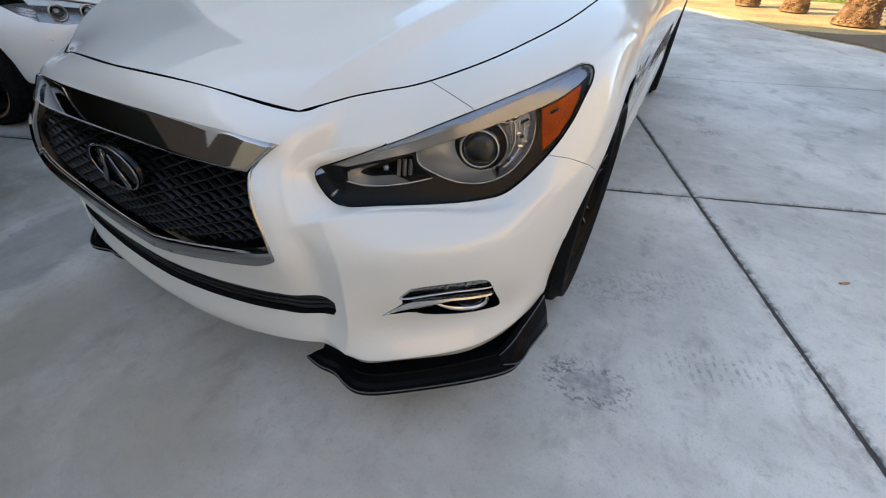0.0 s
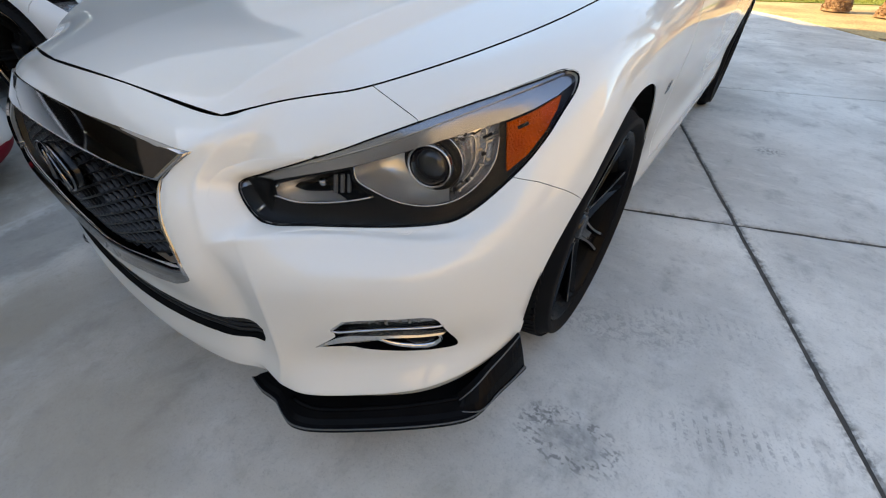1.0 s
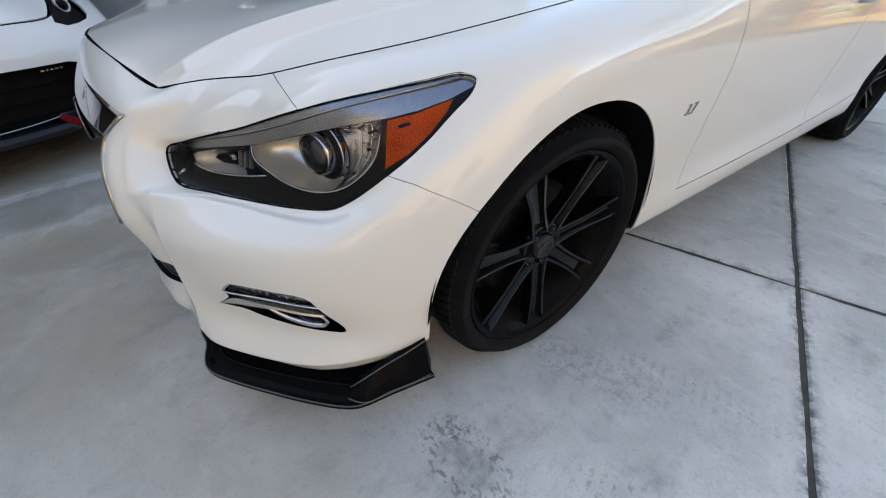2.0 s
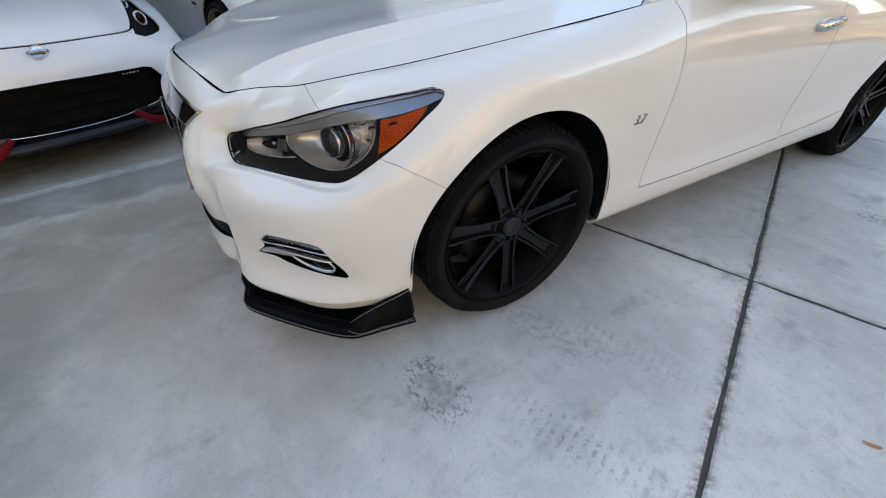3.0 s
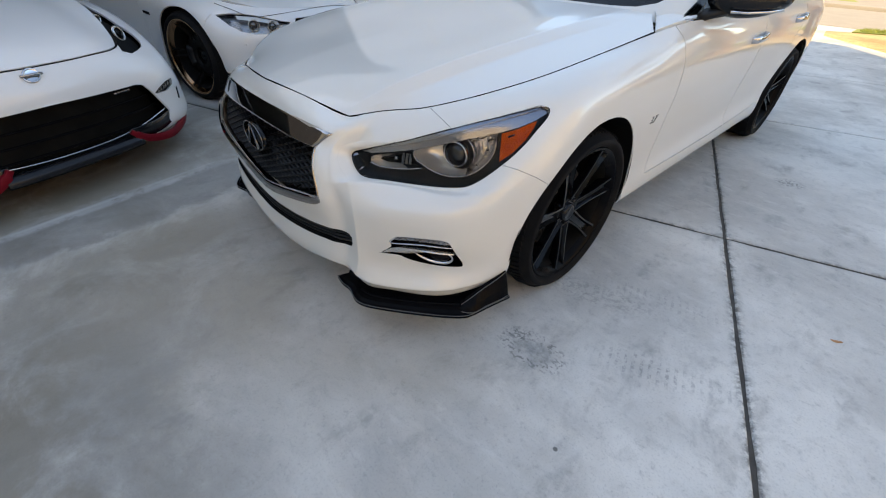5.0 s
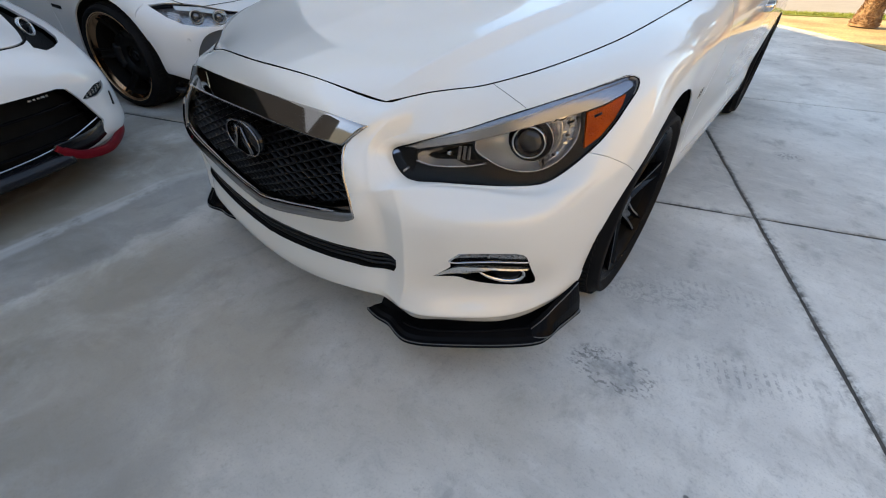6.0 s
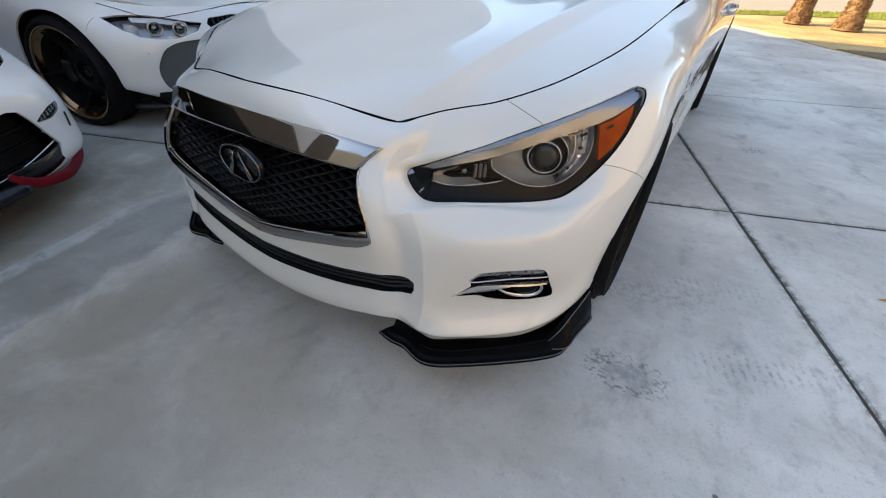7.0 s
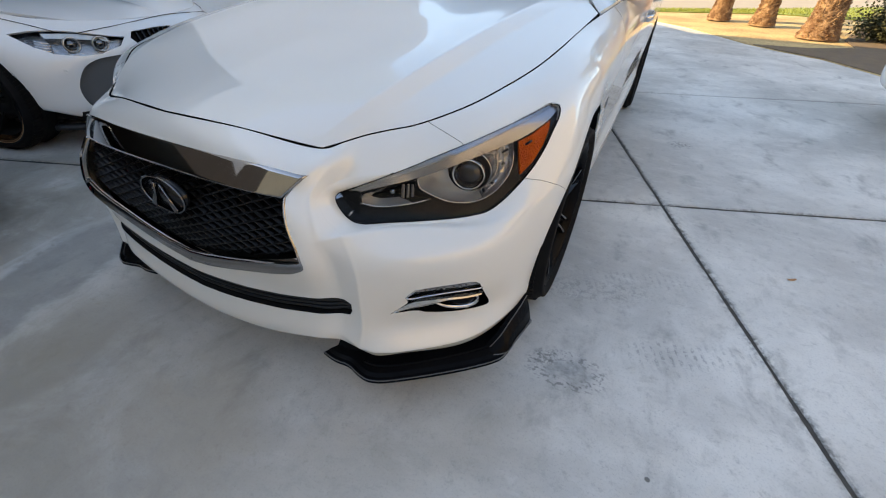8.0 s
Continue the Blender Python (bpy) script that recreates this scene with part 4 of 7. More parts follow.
def lamp_parts(sign):
    fl = (lambda b: b) if sign > 0 else mirror
    lamp = new("headlight")
    lamp.parent = sedan
    lamp["label"] = "swept headlight with projector, silver bowls and amber reflector"
    o = part("lens", fl(back_from(lamp_patch, .002)), LAMP_LENS, lamp, "clear plastic cover")
    o.visible_shadow = False
    inner = lamp_patch.copy()
    for v in inner.verts:
        v.co -= QUARTER.n * .095
    wall = bmesh.new()
    for e in [e for e in lamp_patch.edges if len(e.link_faces) == 1]:
        a, b = e.verts[0].co, e.verts[1].co
        wall.faces.new([wall.verts.new(q) for q in (a, b, b - QUARTER.n * .095, a - QUARTER.n * .095)])
    bmesh.ops.remove_doubles(wall, verts=wall.verts, dist=1e-5)
    part("housing", fl(joined(inner, wall)), LAMP_BLACK, lamp)
    # dark edge seal
    edge = [(on(skin, QUARTER, q, .003) or Vector(p) - QUARTER.n * .003) - QUARTER.n * set_back(q) for q, p in zip(LAMP, LAMP3)]
    edge = spline([tuple(p) for p in edge] + [tuple(edge[0])], steps(len(edge) + 1, 3))[:-1]
    part("seal", fl(sweep([tuple(p) for p in edge], rect(.0048, .005), up=tuple(QUARTER.n), closed=True)), LIP_BLACK, lamp)

    def at(q, depth):
        return on(skin, QUARTER, q, depth + set_back(q))

    def loop(poly, n):
        """n points spaced evenly round a drawn outline."""
        p = np.array(poly + poly[:1])
        l = np.concatenate([[0], np.cumsum(np.hypot(*np.diff(p, axis=0).T))])
        u = np.linspace(0, l[-1], n, endpoint=False)
        return list(zip(np.interp(u, l, p[:, 0]), np.interp(u, l, p[:, 1])))

    # black bezel with its openings, and the stepped grey brow above it
    bezel = lamp_patch.copy()
    brow = cut(bezel, QUARTER, BROW)
    amber = cut(bezel, QUARTER, AMBER_HOLE)
    for hole in (BOWL_HOLE, TURN_HOLE):
        cut(bezel, QUARTER, hole).free()
    bezel = back_from(bezel, .016)
    rims(bezel, .030, toward=-QUARTER.n)
    part("bezel", fl(bezel), LAMP_BLACK, lamp, "black inner bezel")
    upper = cut(brow, QUARTER, BROW_MID + [(.48, .66), (.30, .65), (.10, .60), (-.10, .52), (-.22, .47)])
    upper, brow = back_from(upper, .006), back_from(brow, .013)
    rims(brow, .012, toward=-QUARTER.n)
    rims(upper, .010, toward=-QUARTER.n)
    part("brow", fl(brow), BROW_GREY, lamp)
    part("brow_strip", fl(upper), BROW_GREY, lamp)
    line3 = [tuple(at(q, .008)) for q in dense(BROW_MID[1:-1], 3)]
    part("brow_line", fl(sweep(line3, rect(.0035, .003), up=tuple(QUARTER.n))), SILVER, lamp)
    amber = back_from(amber, .008)
    rims(amber, .02, toward=-QUARTER.n)
    part("amber_reflector", fl(amber), AMBER, lamp)
    part("amber_slot", fl(sweep([tuple(at((.318, .484), .007)), tuple(at((.338, .4915), .007))], rect(.006, .003), up=tuple(QUARTER.n))), LAMP_BLACK, lamp)
    # projector in its dark shroud
    fwd = Vector((.30, -.95, .02)).normalized()
    rot = Vector((1, 0, 0)).rotation_difference(fwd).to_matrix().to_4x4()

    def put(bm, p):
        bmesh.ops.transform(bm, matrix=Matrix.Translation(p) @ rot, verts=bm.verts)
        return fl(bm)

    P0 = Vector((.704, -.512, .690))
    ball = [(.018 * math.cos(a), .035 * math.sin(a)) for a in np.linspace(math.pi / 2, 0, 8)]
    part("projector_lens", put(turned([(-.03, .035)] + ball, 32), P0), PROJECTOR_GLASS, lamp)
    part("projector_ring", put(turned([(-.035, .0355), (.001, .0362), (.005, .0385), (.002, .0415), (-.008, .0425), (-.03, .043)], 40), P0), CHROME, lamp)
    part("projector_shroud", put(turned([(-.012, .043), (-.016, .049), (-.016, .052), (-.022, .054), (-.045, .055)], 40), P0), LAMP_BLACK, lamp)
    part("projector_bezel", put(turned([(-.026, .054), (-.019, .0545), (-.017, .0555), (-.020, .0565), (-.030, .057)], 40), P0), CHROME, lamp)
    # smooth silver bowl on the inner side, a faceted bright reflector on the outer side
    n = 52
    hole = loop(BOWL_HOLE, n)
    rings_ = []
    for q in hole:
        o_ = at(q, .017)
        d_ = o_ - P0
        d_ = d_ - fwd * d_.dot(fwd)
        inner = P0 - fwd * .034 + d_.normalized() * .056
        rings_.append([o_, o_.lerp(inner, .12) - QUARTER.n * .010, o_.lerp(inner, .45) - QUARTER.n * .019, o_.lerp(inner, .75) - QUARTER.n * .014, inner])
    dish_bm, refl_bm = bmesh.new(), bmesh.new()
    for i, (a_, b_) in enumerate(zip(rings_, rings_[1:] + rings_[:1])):
        bm_ = refl_bm if hole[i][0] > .185 else dish_bm
        for j in range(4):
            bm_.faces.new([bm_.verts.new(q) for q in (a_[j], a_[j + 1], b_[j + 1], b_[j])])
    for bm_ in (refl_bm, dish_bm):
        bmesh.ops.remove_doubles(bm_, verts=bm_.verts, dist=1e-5)
    part("projector_dish", fl(dish_bm), BOWL, lamp)
    part("reflector", fl(refl_bm), REFLECTOR, lamp, smooth=False)
    lower = [q for q in dense(BOWL_HOLE[0:9], 4)]
    part("dish_edge", fl(sweep([tuple(at(q, .0145)) for q in lower], rect(.0028, .003), up=tuple(QUARTER.n))), SILVER, lamp)
    rg = random.Random(12)
    for i in range(n):
        if hole[i][0] < .20 or rg.random() < .12:
            continue
        r_ = rings_[i]
        f0 = rg.uniform(.10, .45)
        f1 = f0 + rg.uniform(.14, .30)
        q0, q1 = r_[0].lerp(r_[4], f0) - QUARTER.n * .012, r_[0].lerp(r_[4], f1) - QUARTER.n * .012
        part("reflector_fin", fl(sweep([tuple(q0), tuple(q1)], rect(.0052, .006, .15), up=tuple(QUARTER.n))), (CHROME, LAMP_GREY, LAMP_BLACK)[i % 3], lamp, smooth=False)
    for f in (.30, .62):
        arc = [tuple(r_[0].lerp(r_[4], f) - QUARTER.n * .012) for q, r_ in zip(hole, rings_) if q[0] > .20]
        part("reflector_step", fl(sweep(arc, rect(.0032, .004), up=tuple(QUARTER.n))), CHROME, lamp)
    # turn lamp: a silver bowl at the inner end, a dark cavity with bulb and fins behind the projector's cheek
    hole = loop(TURN_HOLE, 44)
    mid = at((-.045, .392), .065)
    lip_bm, bowl = bmesh.new(), bmesh.new()
    rings_ = [[at(q, .017), at(q, .017).lerp(mid, .16) - QUARTER.n * .006, at(q, .017).lerp(mid, .50) - QUARTER.n * .004, at(q, .017).lerp(mid, .92)] for q in hole]
    for i, (a_, b_) in enumerate(zip(rings_, rings_[1:] + rings_[:1])):
        bm_ = lip_bm if hole[i][0] < -.055 or (hole[i][1] < .375 and hole[i][0] < .02) else bowl
        for j in range(3):
            (bm_ if j < 2 else bowl).faces.new([(bm_ if j < 2 else bowl).verts.new(q) for q in (a_[j], a_[j + 1], b_[j + 1], b_[j])])
    for bm_ in (lip_bm, bowl):
        bmesh.ops.remove_doubles(bm_, verts=bm_.verts, dist=1e-5)
    part("turn_lamp_lip", fl(lip_bm), BOWL, lamp)
    part("turn_lamp_bowl", fl(bowl), LAMP_BLACK, lamp)
    bulb = bmesh.new()
    bmesh.ops.create_uvsphere(bulb, u_segments=16, v_segments=10, radius=.008)
    moved(bulb, at((-.030, .397), .040))
    part("turn_bulb", fl(bulb), LAMP_GREY, lamp)
    for k in (-.008, .004, .016):
        a, b = at((k, .380), .030), at((k + .004, .412), .026)
        part("turn_lamp_fin", fl(sweep([tuple(a), tuple(b)], rect(.007, .010), up=tuple(QUARTER.n))), DUSK_GREY, lamp, smooth=False)
    low3 = [tuple(at(q, .0145)) for q in dense([(-.104, .398), (-.1225, .3840), (-.105, .3765), (-.077, .368), (.0, .366), (.058, .3730)], 4)]
    part("turn_lamp_edge", fl(sweep(low3, rect(.0032, .003), up=tuple(QUARTER.n))), SILVER, lamp)
    pts = [at((-.146, .353), .012), at((-.132, .364), .012)]
    part("lamp_tab", fl(sweep([tuple(p) for p in pts], rect(.006, .005), up=tuple(QUARTER.n))), SILVER, lamp)
    return lamp


lamp_parts(1)
lamp_parts(-1)


# fog lamp pockets
def fog_parts(sign):
    fl = (lambda b: b) if sign > 0 else mirror
    fog = new("fog_lamp")
    fog.parent = sedan
    n = Vector((.62, -.78, 0)).normalized()
    src = fog_patch.copy()
    drl = cut(src, FRONT, DRL)
    pocket = src.copy()
    moved(pocket, -n * .034)
    wall = bmesh.new()
    for e in [e for e in fog_patch.edges if len(e.link_faces) == 1]:
        a, b = e.verts[0].co, e.verts[1].co
        wall.faces.new([wall.verts.new(q) for q in (a, b, b - n * .034, a - n * .034)])
    bmesh.ops.remove_doubles(wall, verts=wall.verts, dist=1e-5)
    part("pocket", fl(joined(pocket, wall)), LIP_BLACK, fog)
    src.free()
    back = sunk(drl, .016)
    part("running_light_back", fl(back), REFLECTOR, fog)
    o = part("running_light_lens", fl(sunk(drl, .003)), LAMP_LENS, fog, "clear daytime running light cover")
    o.visible_shadow = False
    drl.free()
    for i in range(7):
        p = on(skin, FRONT, (.682 + .0125 * i + (.008 if i > 3 else 0), .438 - .0008 * i), .014)
        part("running_light_cell", fl(box((.008, .004, .010 if i % 2 else .006), p, .0015)), SILVER, fog)
    # one bright line round the foot and inner end of the running light
    edge = [on(skin, FRONT, q, .0005) for q in dense([(.668, .4505), (.656, .437), (.6455, .4235), (.655, .4195), (.69, .4235), (.735, .4265), (.77, .4225), (.800, .4155)], 4)]
    part("running_light_trim", fl(sweep([tuple(p) for p in edge if p], rect(.0045, .005), up=tuple(n))), CHROME, fog)
    # bright spear: a wedge whose upper edge runs on across the pocket and whose lower edge bends into the lamp's ring
    hi_ = spaced([(.607, .3655), (.645, .3955), (.665, .4035), (.737, .4010), (.798, .3875)], 22)
    lo_ = spaced([(.6075, .3635), (.645, .3705), (.668, .3715), (.700, .3790), (.735, .3925), (.798, .3800)], 22)
    sp, rows_ = bmesh.new(), []
    for a, b in zip(hi_, lo_):
        f = lambda k: (a[0] + (b[0] - a[0]) * k, a[1] + (b[1] - a[1]) * k)
        ds = [(0, .016), (0, .001), (.45, -.0045), (1, .004), (1, .018)]
        rows_.append([sp.verts.new(on(skin, FRONT, f(k), d)) for k, d in ds])
    for a, b in zip(rows_, rows_[1:]):
        for k in range(4):
            sp.faces.new((a[k], a[k + 1], b[k + 1], b[k]))
    part("chrome_spear", fl(sp), SILVER, fog, smooth=False)
    # lamp: a dark lens in an oval bright ring, open at the top under the spear
    ring = spaced([(.700, .3760), (.710, .3600), (.724, .3470), (.742, .3365), (.760, .3325), (.776, .3370), (.785, .3510), (.7855, .3680), (.780, .3825)], 30)
    widths = [.55 + .75 * math.sin(math.pi * k / 29) for k in range(30)]
    part("fog_lamp_ring", fl(sweep([tuple(on(skin, FRONT, q, .010)) for q in ring], [(-.004, -.008), (.004, -.008), (.005, .0), (.002, .004), (-.005, .001)], up=tuple(n), taper=widths)), CHROME, fog)
    c = on(skin, FRONT, (.744, .360), .024)
    rot = Vector((1, 0, 0)).rotation_difference(Vector((.50, -.86, 0)).normalized()).to_matrix().to_4x4()
    bowl = turned([(-.012, .046), (-.004, .040), (.004, .026), (.007, .012), (.008, 0)], 32)
    for v in bowl.verts:
        v.co.z *= .62
    bmesh.ops.transform(bowl, matrix=Matrix.Translation(c) @ rot, verts=bowl.verts)
    part("fog_lamp_lens", fl(bowl), DARK_LENS, fog)
    return fog


fog_parts(1)
fog_parts(-1)

# black splitter at each front corner
OUT = [(.395, -.818), (.445, -.826), (.49, -.823), (.53, -.834), (.565, -.839), (.60, -.828), (.65, -.795), (.75, -.716), (.82, -.655), (.868, -.605), (.885, -.575), (.897, -.50), (.916, -.390)]
INN = [(.44, -.770), (.46, -.765), (.49, -.755), (.52, -.750), (.55, -.740), (.58, -.728), (.62, -.700), (.70, -.628), (.76, -.562), (.80, -.51), (.82, -.47), (.84, -.43), (.85, -.388)]


def splitter(sign):
    fl = (lambda b: b) if sign > 0 else mirror
    root = new("front_splitter")
    root.parent = sedan
    root["label"] = "gloss black splitter lip at the bumper's corner"
    po = spline([(x, y, 0) for x, y in OUT], steps(len(OUT), 3))
    pi = spline([(x, y, 0) for x, y in INN], steps(len(INN), 3))
    bm = bmesh.new()
    rings = []
    for o, i in zip(po, pi):
        d = (o - i) / np.linalg.norm(o - i)
        k = [i + (0, 0, .150), o - d * .004 + (0, 0, .143), o + (0, 0, .147), o + (0, 0, .155), o - d * .003 + (0, 0, .158), o - d * .012 + (0, 0, .159), o - d * .022 + (0, 0, .166), i + d * .02 + (0, 0, .172), i + (0, 0, .225)]
        rings.append([bm.verts.new(q) for q in k])
    for a, b in zip(rings, rings[1:]):
        for j in range(len(a) - 1):
            bm.faces.new((a[j], a[j + 1], b[j + 1], b[j]))
    bm.faces.new(rings[0])
    bm.faces.new(rings[-1][::-1])
    bmesh.ops.recalc_face_normals(bm, faces=bm.faces)
    part("blade", fl(bm), LIP_BLACK, root, smooth=False)
    # a thin grey strip stands in for the glint on the blade's bevel
    rim_line = [tuple(o - (o - i) / np.linalg.norm(o - i) * .001 + (0, 0, .1575)) for o, i in zip(po, pi)]
    part("blade_edge", fl(sweep(rim_line, rect(.003, .002), up=(0, 0, 1))), DUSK_GREY, root, "pale strip drawn as the edge's highlight")
    # winglet: a leaning plate against the bumper's side
    low = [(.846, -.592, .161), (.888, -.562, .165), (.897, -.50, .166), (.908, -.44, .166), (.912, -.397, .167)]
    high = [(.838, -.575, .172), (.858, -.545, .205), (.868, -.50, .226), (.880, -.44, .247), (.886, -.397, .262)]
    bm = bmesh.new()
    rings = []
    for l, h in zip(spline(low, steps(5, 4)), spline(high, steps(5, 4))):
        k = [l, l * .55 + h * .45 + (.003, -.002, 0), h, h + (-.014, .008, .002), l + (-.03, .02, .0)]
        rings.append([bm.verts.new(q) for q in k])
    for a, b in zip(rings, rings[1:]):
        for j in range(5):
            bm.faces.new((a[j], a[(j + 1) % 5], b[(j + 1) % 5], b[j]))
    bm.faces.new(rings[0])
    bm.faces.new(rings[-1][::-1])
    bmesh.ops.recalc_face_normals(bm, faces=bm.faces)
    part("winglet", fl(bm), LIP_BLACK, root, smooth=False)
    crest = [tuple(q) for q in spline(high, steps(5, 4))]
    foot = [tuple(q + np.array((.002, -.002, .001))) for q in spline(low, steps(5, 4))]
    # grey beads put the glints of the winglet's edges into colour
    part("winglet_crest", fl(sweep(crest, circle(.0016, 6))), DUSK_GREY, root, "pale bead drawn as the crest's highlight")
    part("winglet_foot", fl(sweep(foot, circle(.0016, 6))), DUSK_GREY, root, "pale bead drawn as the foot's highlight")
    step_line = [tuple(i * .45 + o * .55 + np.array((0, 0, .1705))) for o, i in zip(po[9:28], pi[9:28])]
    part("blade_step", fl(sweep(step_line, [(-.006, -.004), (.006, -.004), (.004, .002), (-.004, .003)], up=(0, 0, 1))), LIP_BLACK, root)


splitter(1)
splitter(-1)


# mirrors, handles, badge
def door_mirror(sign):
    fl = (lambda b: b) if sign > 0 else mirror
    root = new("door_mirror")
    root.parent = sedan
    root["label"] = "gloss black door mirror with a bright lower strip"
    bm = bmesh.new()
    bmesh.ops.create_uvsphere(bm, u_segments=28, v_segments=16, radius=1)
    for v in bm.verts:
        x, y, z = v.co
        k = abs(y) ** .8 * (1 if y > 0 else -1)
        v.co = Vector((.955 + .135 * x, .95 + .09 * x + (.055 if y > 0 else .10) * k, 1.078 + .078 * z * (1 - .15 * x)))
    part("mirror_cap", fl(bm), GLOSS_BLACK, root)
    part("mirror_foot", fl(sweep([(.80, .83, .988), (.84, .85, 1.010), (.90, .90, 1.03)], rect(.09, .035, .3), up=(0, 0, 1))), SATIN_BLACK, root)
    part("mirror_strip", fl(sweep([(.93, .835, 1.028), (.98, .875, 1.027), (1.04, .935, 1.034), (1.078, .985, 1.043)], rect(.012, .010), up=(0, 0, 1))), CHROME, root)
    tri = bmesh.new()
    tri.faces.new([tri.verts.new(p) for p in ((.800, .67, .988), (.828, .87, .995), (.775, .98, 1.085))])
    rims(tri, .012)
    part("mirror_patch", fl(tri), GLOSS_BLACK, root, smooth=False)
    return root


door_mirror(1)
door_mirror(-1)


def door_handle(y, z, parent, sign):
    fl = (lambda b: b) if sign > 0 else mirror
    x = on(skin, SIDE, (y, z), 0).x
    pts = [(x - .002, y - .10, z - .006), (x + .022, y - .085, z - .002), (x + .032, y - .03, z + .002), (x + .032, y + .03, z + .006), (x + .022, y + .085, z + .008), (x - .002, y + .10, z + .008)]
    part("door_handle", fl(sweep([tuple(p) for p in spline(pts, steps(6, 4))], rect(.034, .014, .35), up=(1, 0, 0))), CHROME, parent, "chrome pull handle")
    cup = bmesh.new()
    bmesh.ops.create_uvsphere(cup, u_segments=20, v_segments=8, radius=1)
    for v in cup.verts:
        v.co = Vector((x - .001 + .004 * v.co.x, y - .02 + .06 * v.co.y, z + .028 * v.co.z))
    part("handle_cup", fl(cup), PEARL, parent)


for sign in (1, -1):
    door_handle(1.585, .862, sedan, sign)
    door_handle(2.44, .905, sedan, sign)


def lettering(text, size, m, mat, parent, name="badge_letters"):
    c = bpy.data.curves.new(name, "FONT")
    c.body, c.size, c.extrude, c.bevel_depth = text, size, .0015, .0006
    c.shear = .25
    tmp = new("tmp", c)
    bpy.context.view_layer.update()
    me = bpy.data.meshes.new_from_object(tmp)
    bpy.data.objects.remove(tmp)
    ob = new(name, me)
    me.materials.clear()
    me.materials.append(mat)
    ob.parent = parent
    ob.matrix_local = m
    return ob


for sign in (1, -1):
    p = on(skin, SIDE, (.475, .633), 0)
    m = Matrix.Translation((sign * (p.x + .001), .462 if sign > 0 else .525, .626)) @ Matrix.Rotation(sign * math.pi / 2, 4, "Z") @ Matrix.Rotation(math.pi / 2, 4, "X")
    lettering("3.7", .045, m, DARK_CHROME, sedan, "fender_badge")

# ---- ground ----
def concrete(name):
    """Power-trowelled concrete: cloudy grey, streaks from sweeping, dark stains and specks."""
    m = bpy.data.materials.new(name)
    m.use_nodes = True
    nt = m.node_tree
    p = nt.nodes["Principled BSDF"]
    geo = nt.nodes.new("ShaderNodeNewGeometry")

    def noise_(scale, detail, rough=0.55, stretch=None, turn=0.0, distort=0.0):
        n = nt.nodes.new("ShaderNodeTexNoise")
        n.inputs["Scale"].default_value, n.inputs["Detail"].default_value, n.inputs["Roughness"].default_value = scale, detail, rough
        n.inputs["Distortion"].default_value = distort
        mp = nt.nodes.new("ShaderNodeMapping")
        mp.inputs["Rotation"].default_value = (0, 0, turn)
        mp.inputs["Scale"].default_value = stretch or (1, 1, 1)
        nt.links.new(geo.outputs["Position"], mp.inputs["Vector"])
        nt.links.new(mp.outputs[0], n.inputs["Vector"])
        return n.outputs[0]

    def ramp(src, lo, hi, a=0.0, b=1.0):
        r = nt.nodes.new("ShaderNodeMapRange")
        r.inputs[1].default_value, r.inputs[2].default_value, r.inputs[3].default_value, r.inputs[4].default_value = lo, hi, a, b
        r.interpolation_type = "SMOOTHSTEP"
        nt.links.new(src, r.inputs[0])
        return r.outputs[0]

    def op(kind, a, b):
        o = nt.nodes.new("ShaderNodeMath")
        o.operation = kind
        for k, v in enumerate((a, b)):
            if isinstance(v, (int, float)):
                o.inputs[k].default_value = v
            else:
                nt.links.new(v, o.inputs[k])
        return o.outputs[0]

    def blend(fac, a, b):
        x = nt.nodes.new("ShaderNodeMix")
        x.data_type = "RGBA"
        nt.links.new(fac, x.inputs[0])
        for k, v in ((6, a), (7, b)):
            if isinstance(v, tuple):
                x.inputs[k].default_value = (*v, 1)
            else:
                nt.links.new(v, x.inputs[k])
        return x.outputs[2]

    def spot(x, y, rx, ry, turn, soft=0.35):
        """1 in the middle of an oval place on the ground, 0 outside it."""
        mp = nt.nodes.new("ShaderNodeMapping")
        mp.vector_type = "TEXTURE"
        mp.inputs["Location"].default_value = (x, y, 0)
        mp.inputs["Rotation"].default_value = (0, 0, turn)
        mp.inputs["Scale"].default_value = (rx, ry, 50)
        nt.links.new(geo.outputs["Position"], mp.inputs["Vector"])
        ln = nt.nodes.new("ShaderNodeVectorMath")
        ln.operation = "LENGTH"
        nt.links.new(mp.outputs[0], ln.inputs[0])
        return ramp(ln.outputs["Value"], 1.0, 1.0 - soft)

    c = blend(ramp(noise_(0.9, 6, 0.6, distort=0.4), 0.36, 0.66), (0.450, 0.438, 0.405), (0.680, 0.663, 0.615))
    c = blend(op("MULTIPLY", ramp(noise_(2.3, 7, 0.62, (1, 3.2, 1), 0.2, 0.25), 0.50, 0.78), 0.45), c, (0.70, 0.675, 0.61))
    c = blend(op("MULTIPLY", ramp(noise_(3.1, 8, 0.64, (1.6, 1, 1), 1.2, 0.3), 0.52, 0.76), 0.75), c, (0.20, 0.198, 0.185))
    c = blend(op("MULTIPLY", ramp(noise_(1.7, 4, 0.5, (1, 1.5, 1), 0.9), 0.50, 0.68), 0.26), c, (0.27, 0.265, 0.25))
    c = blend(op("MULTIPLY", ramp(noise_(7.5, 6, 0.6, (1, 2.4, 1), 0.35, 0.2), 0.52, 0.74), 0.40), c, (0.66, 0.65, 0.615))
    c = blend(op("MULTIPLY", ramp(noise_(26, 6, 0.75), 0.52, 0.78), 0.55), c, (0.20, 0.20, 0.195))
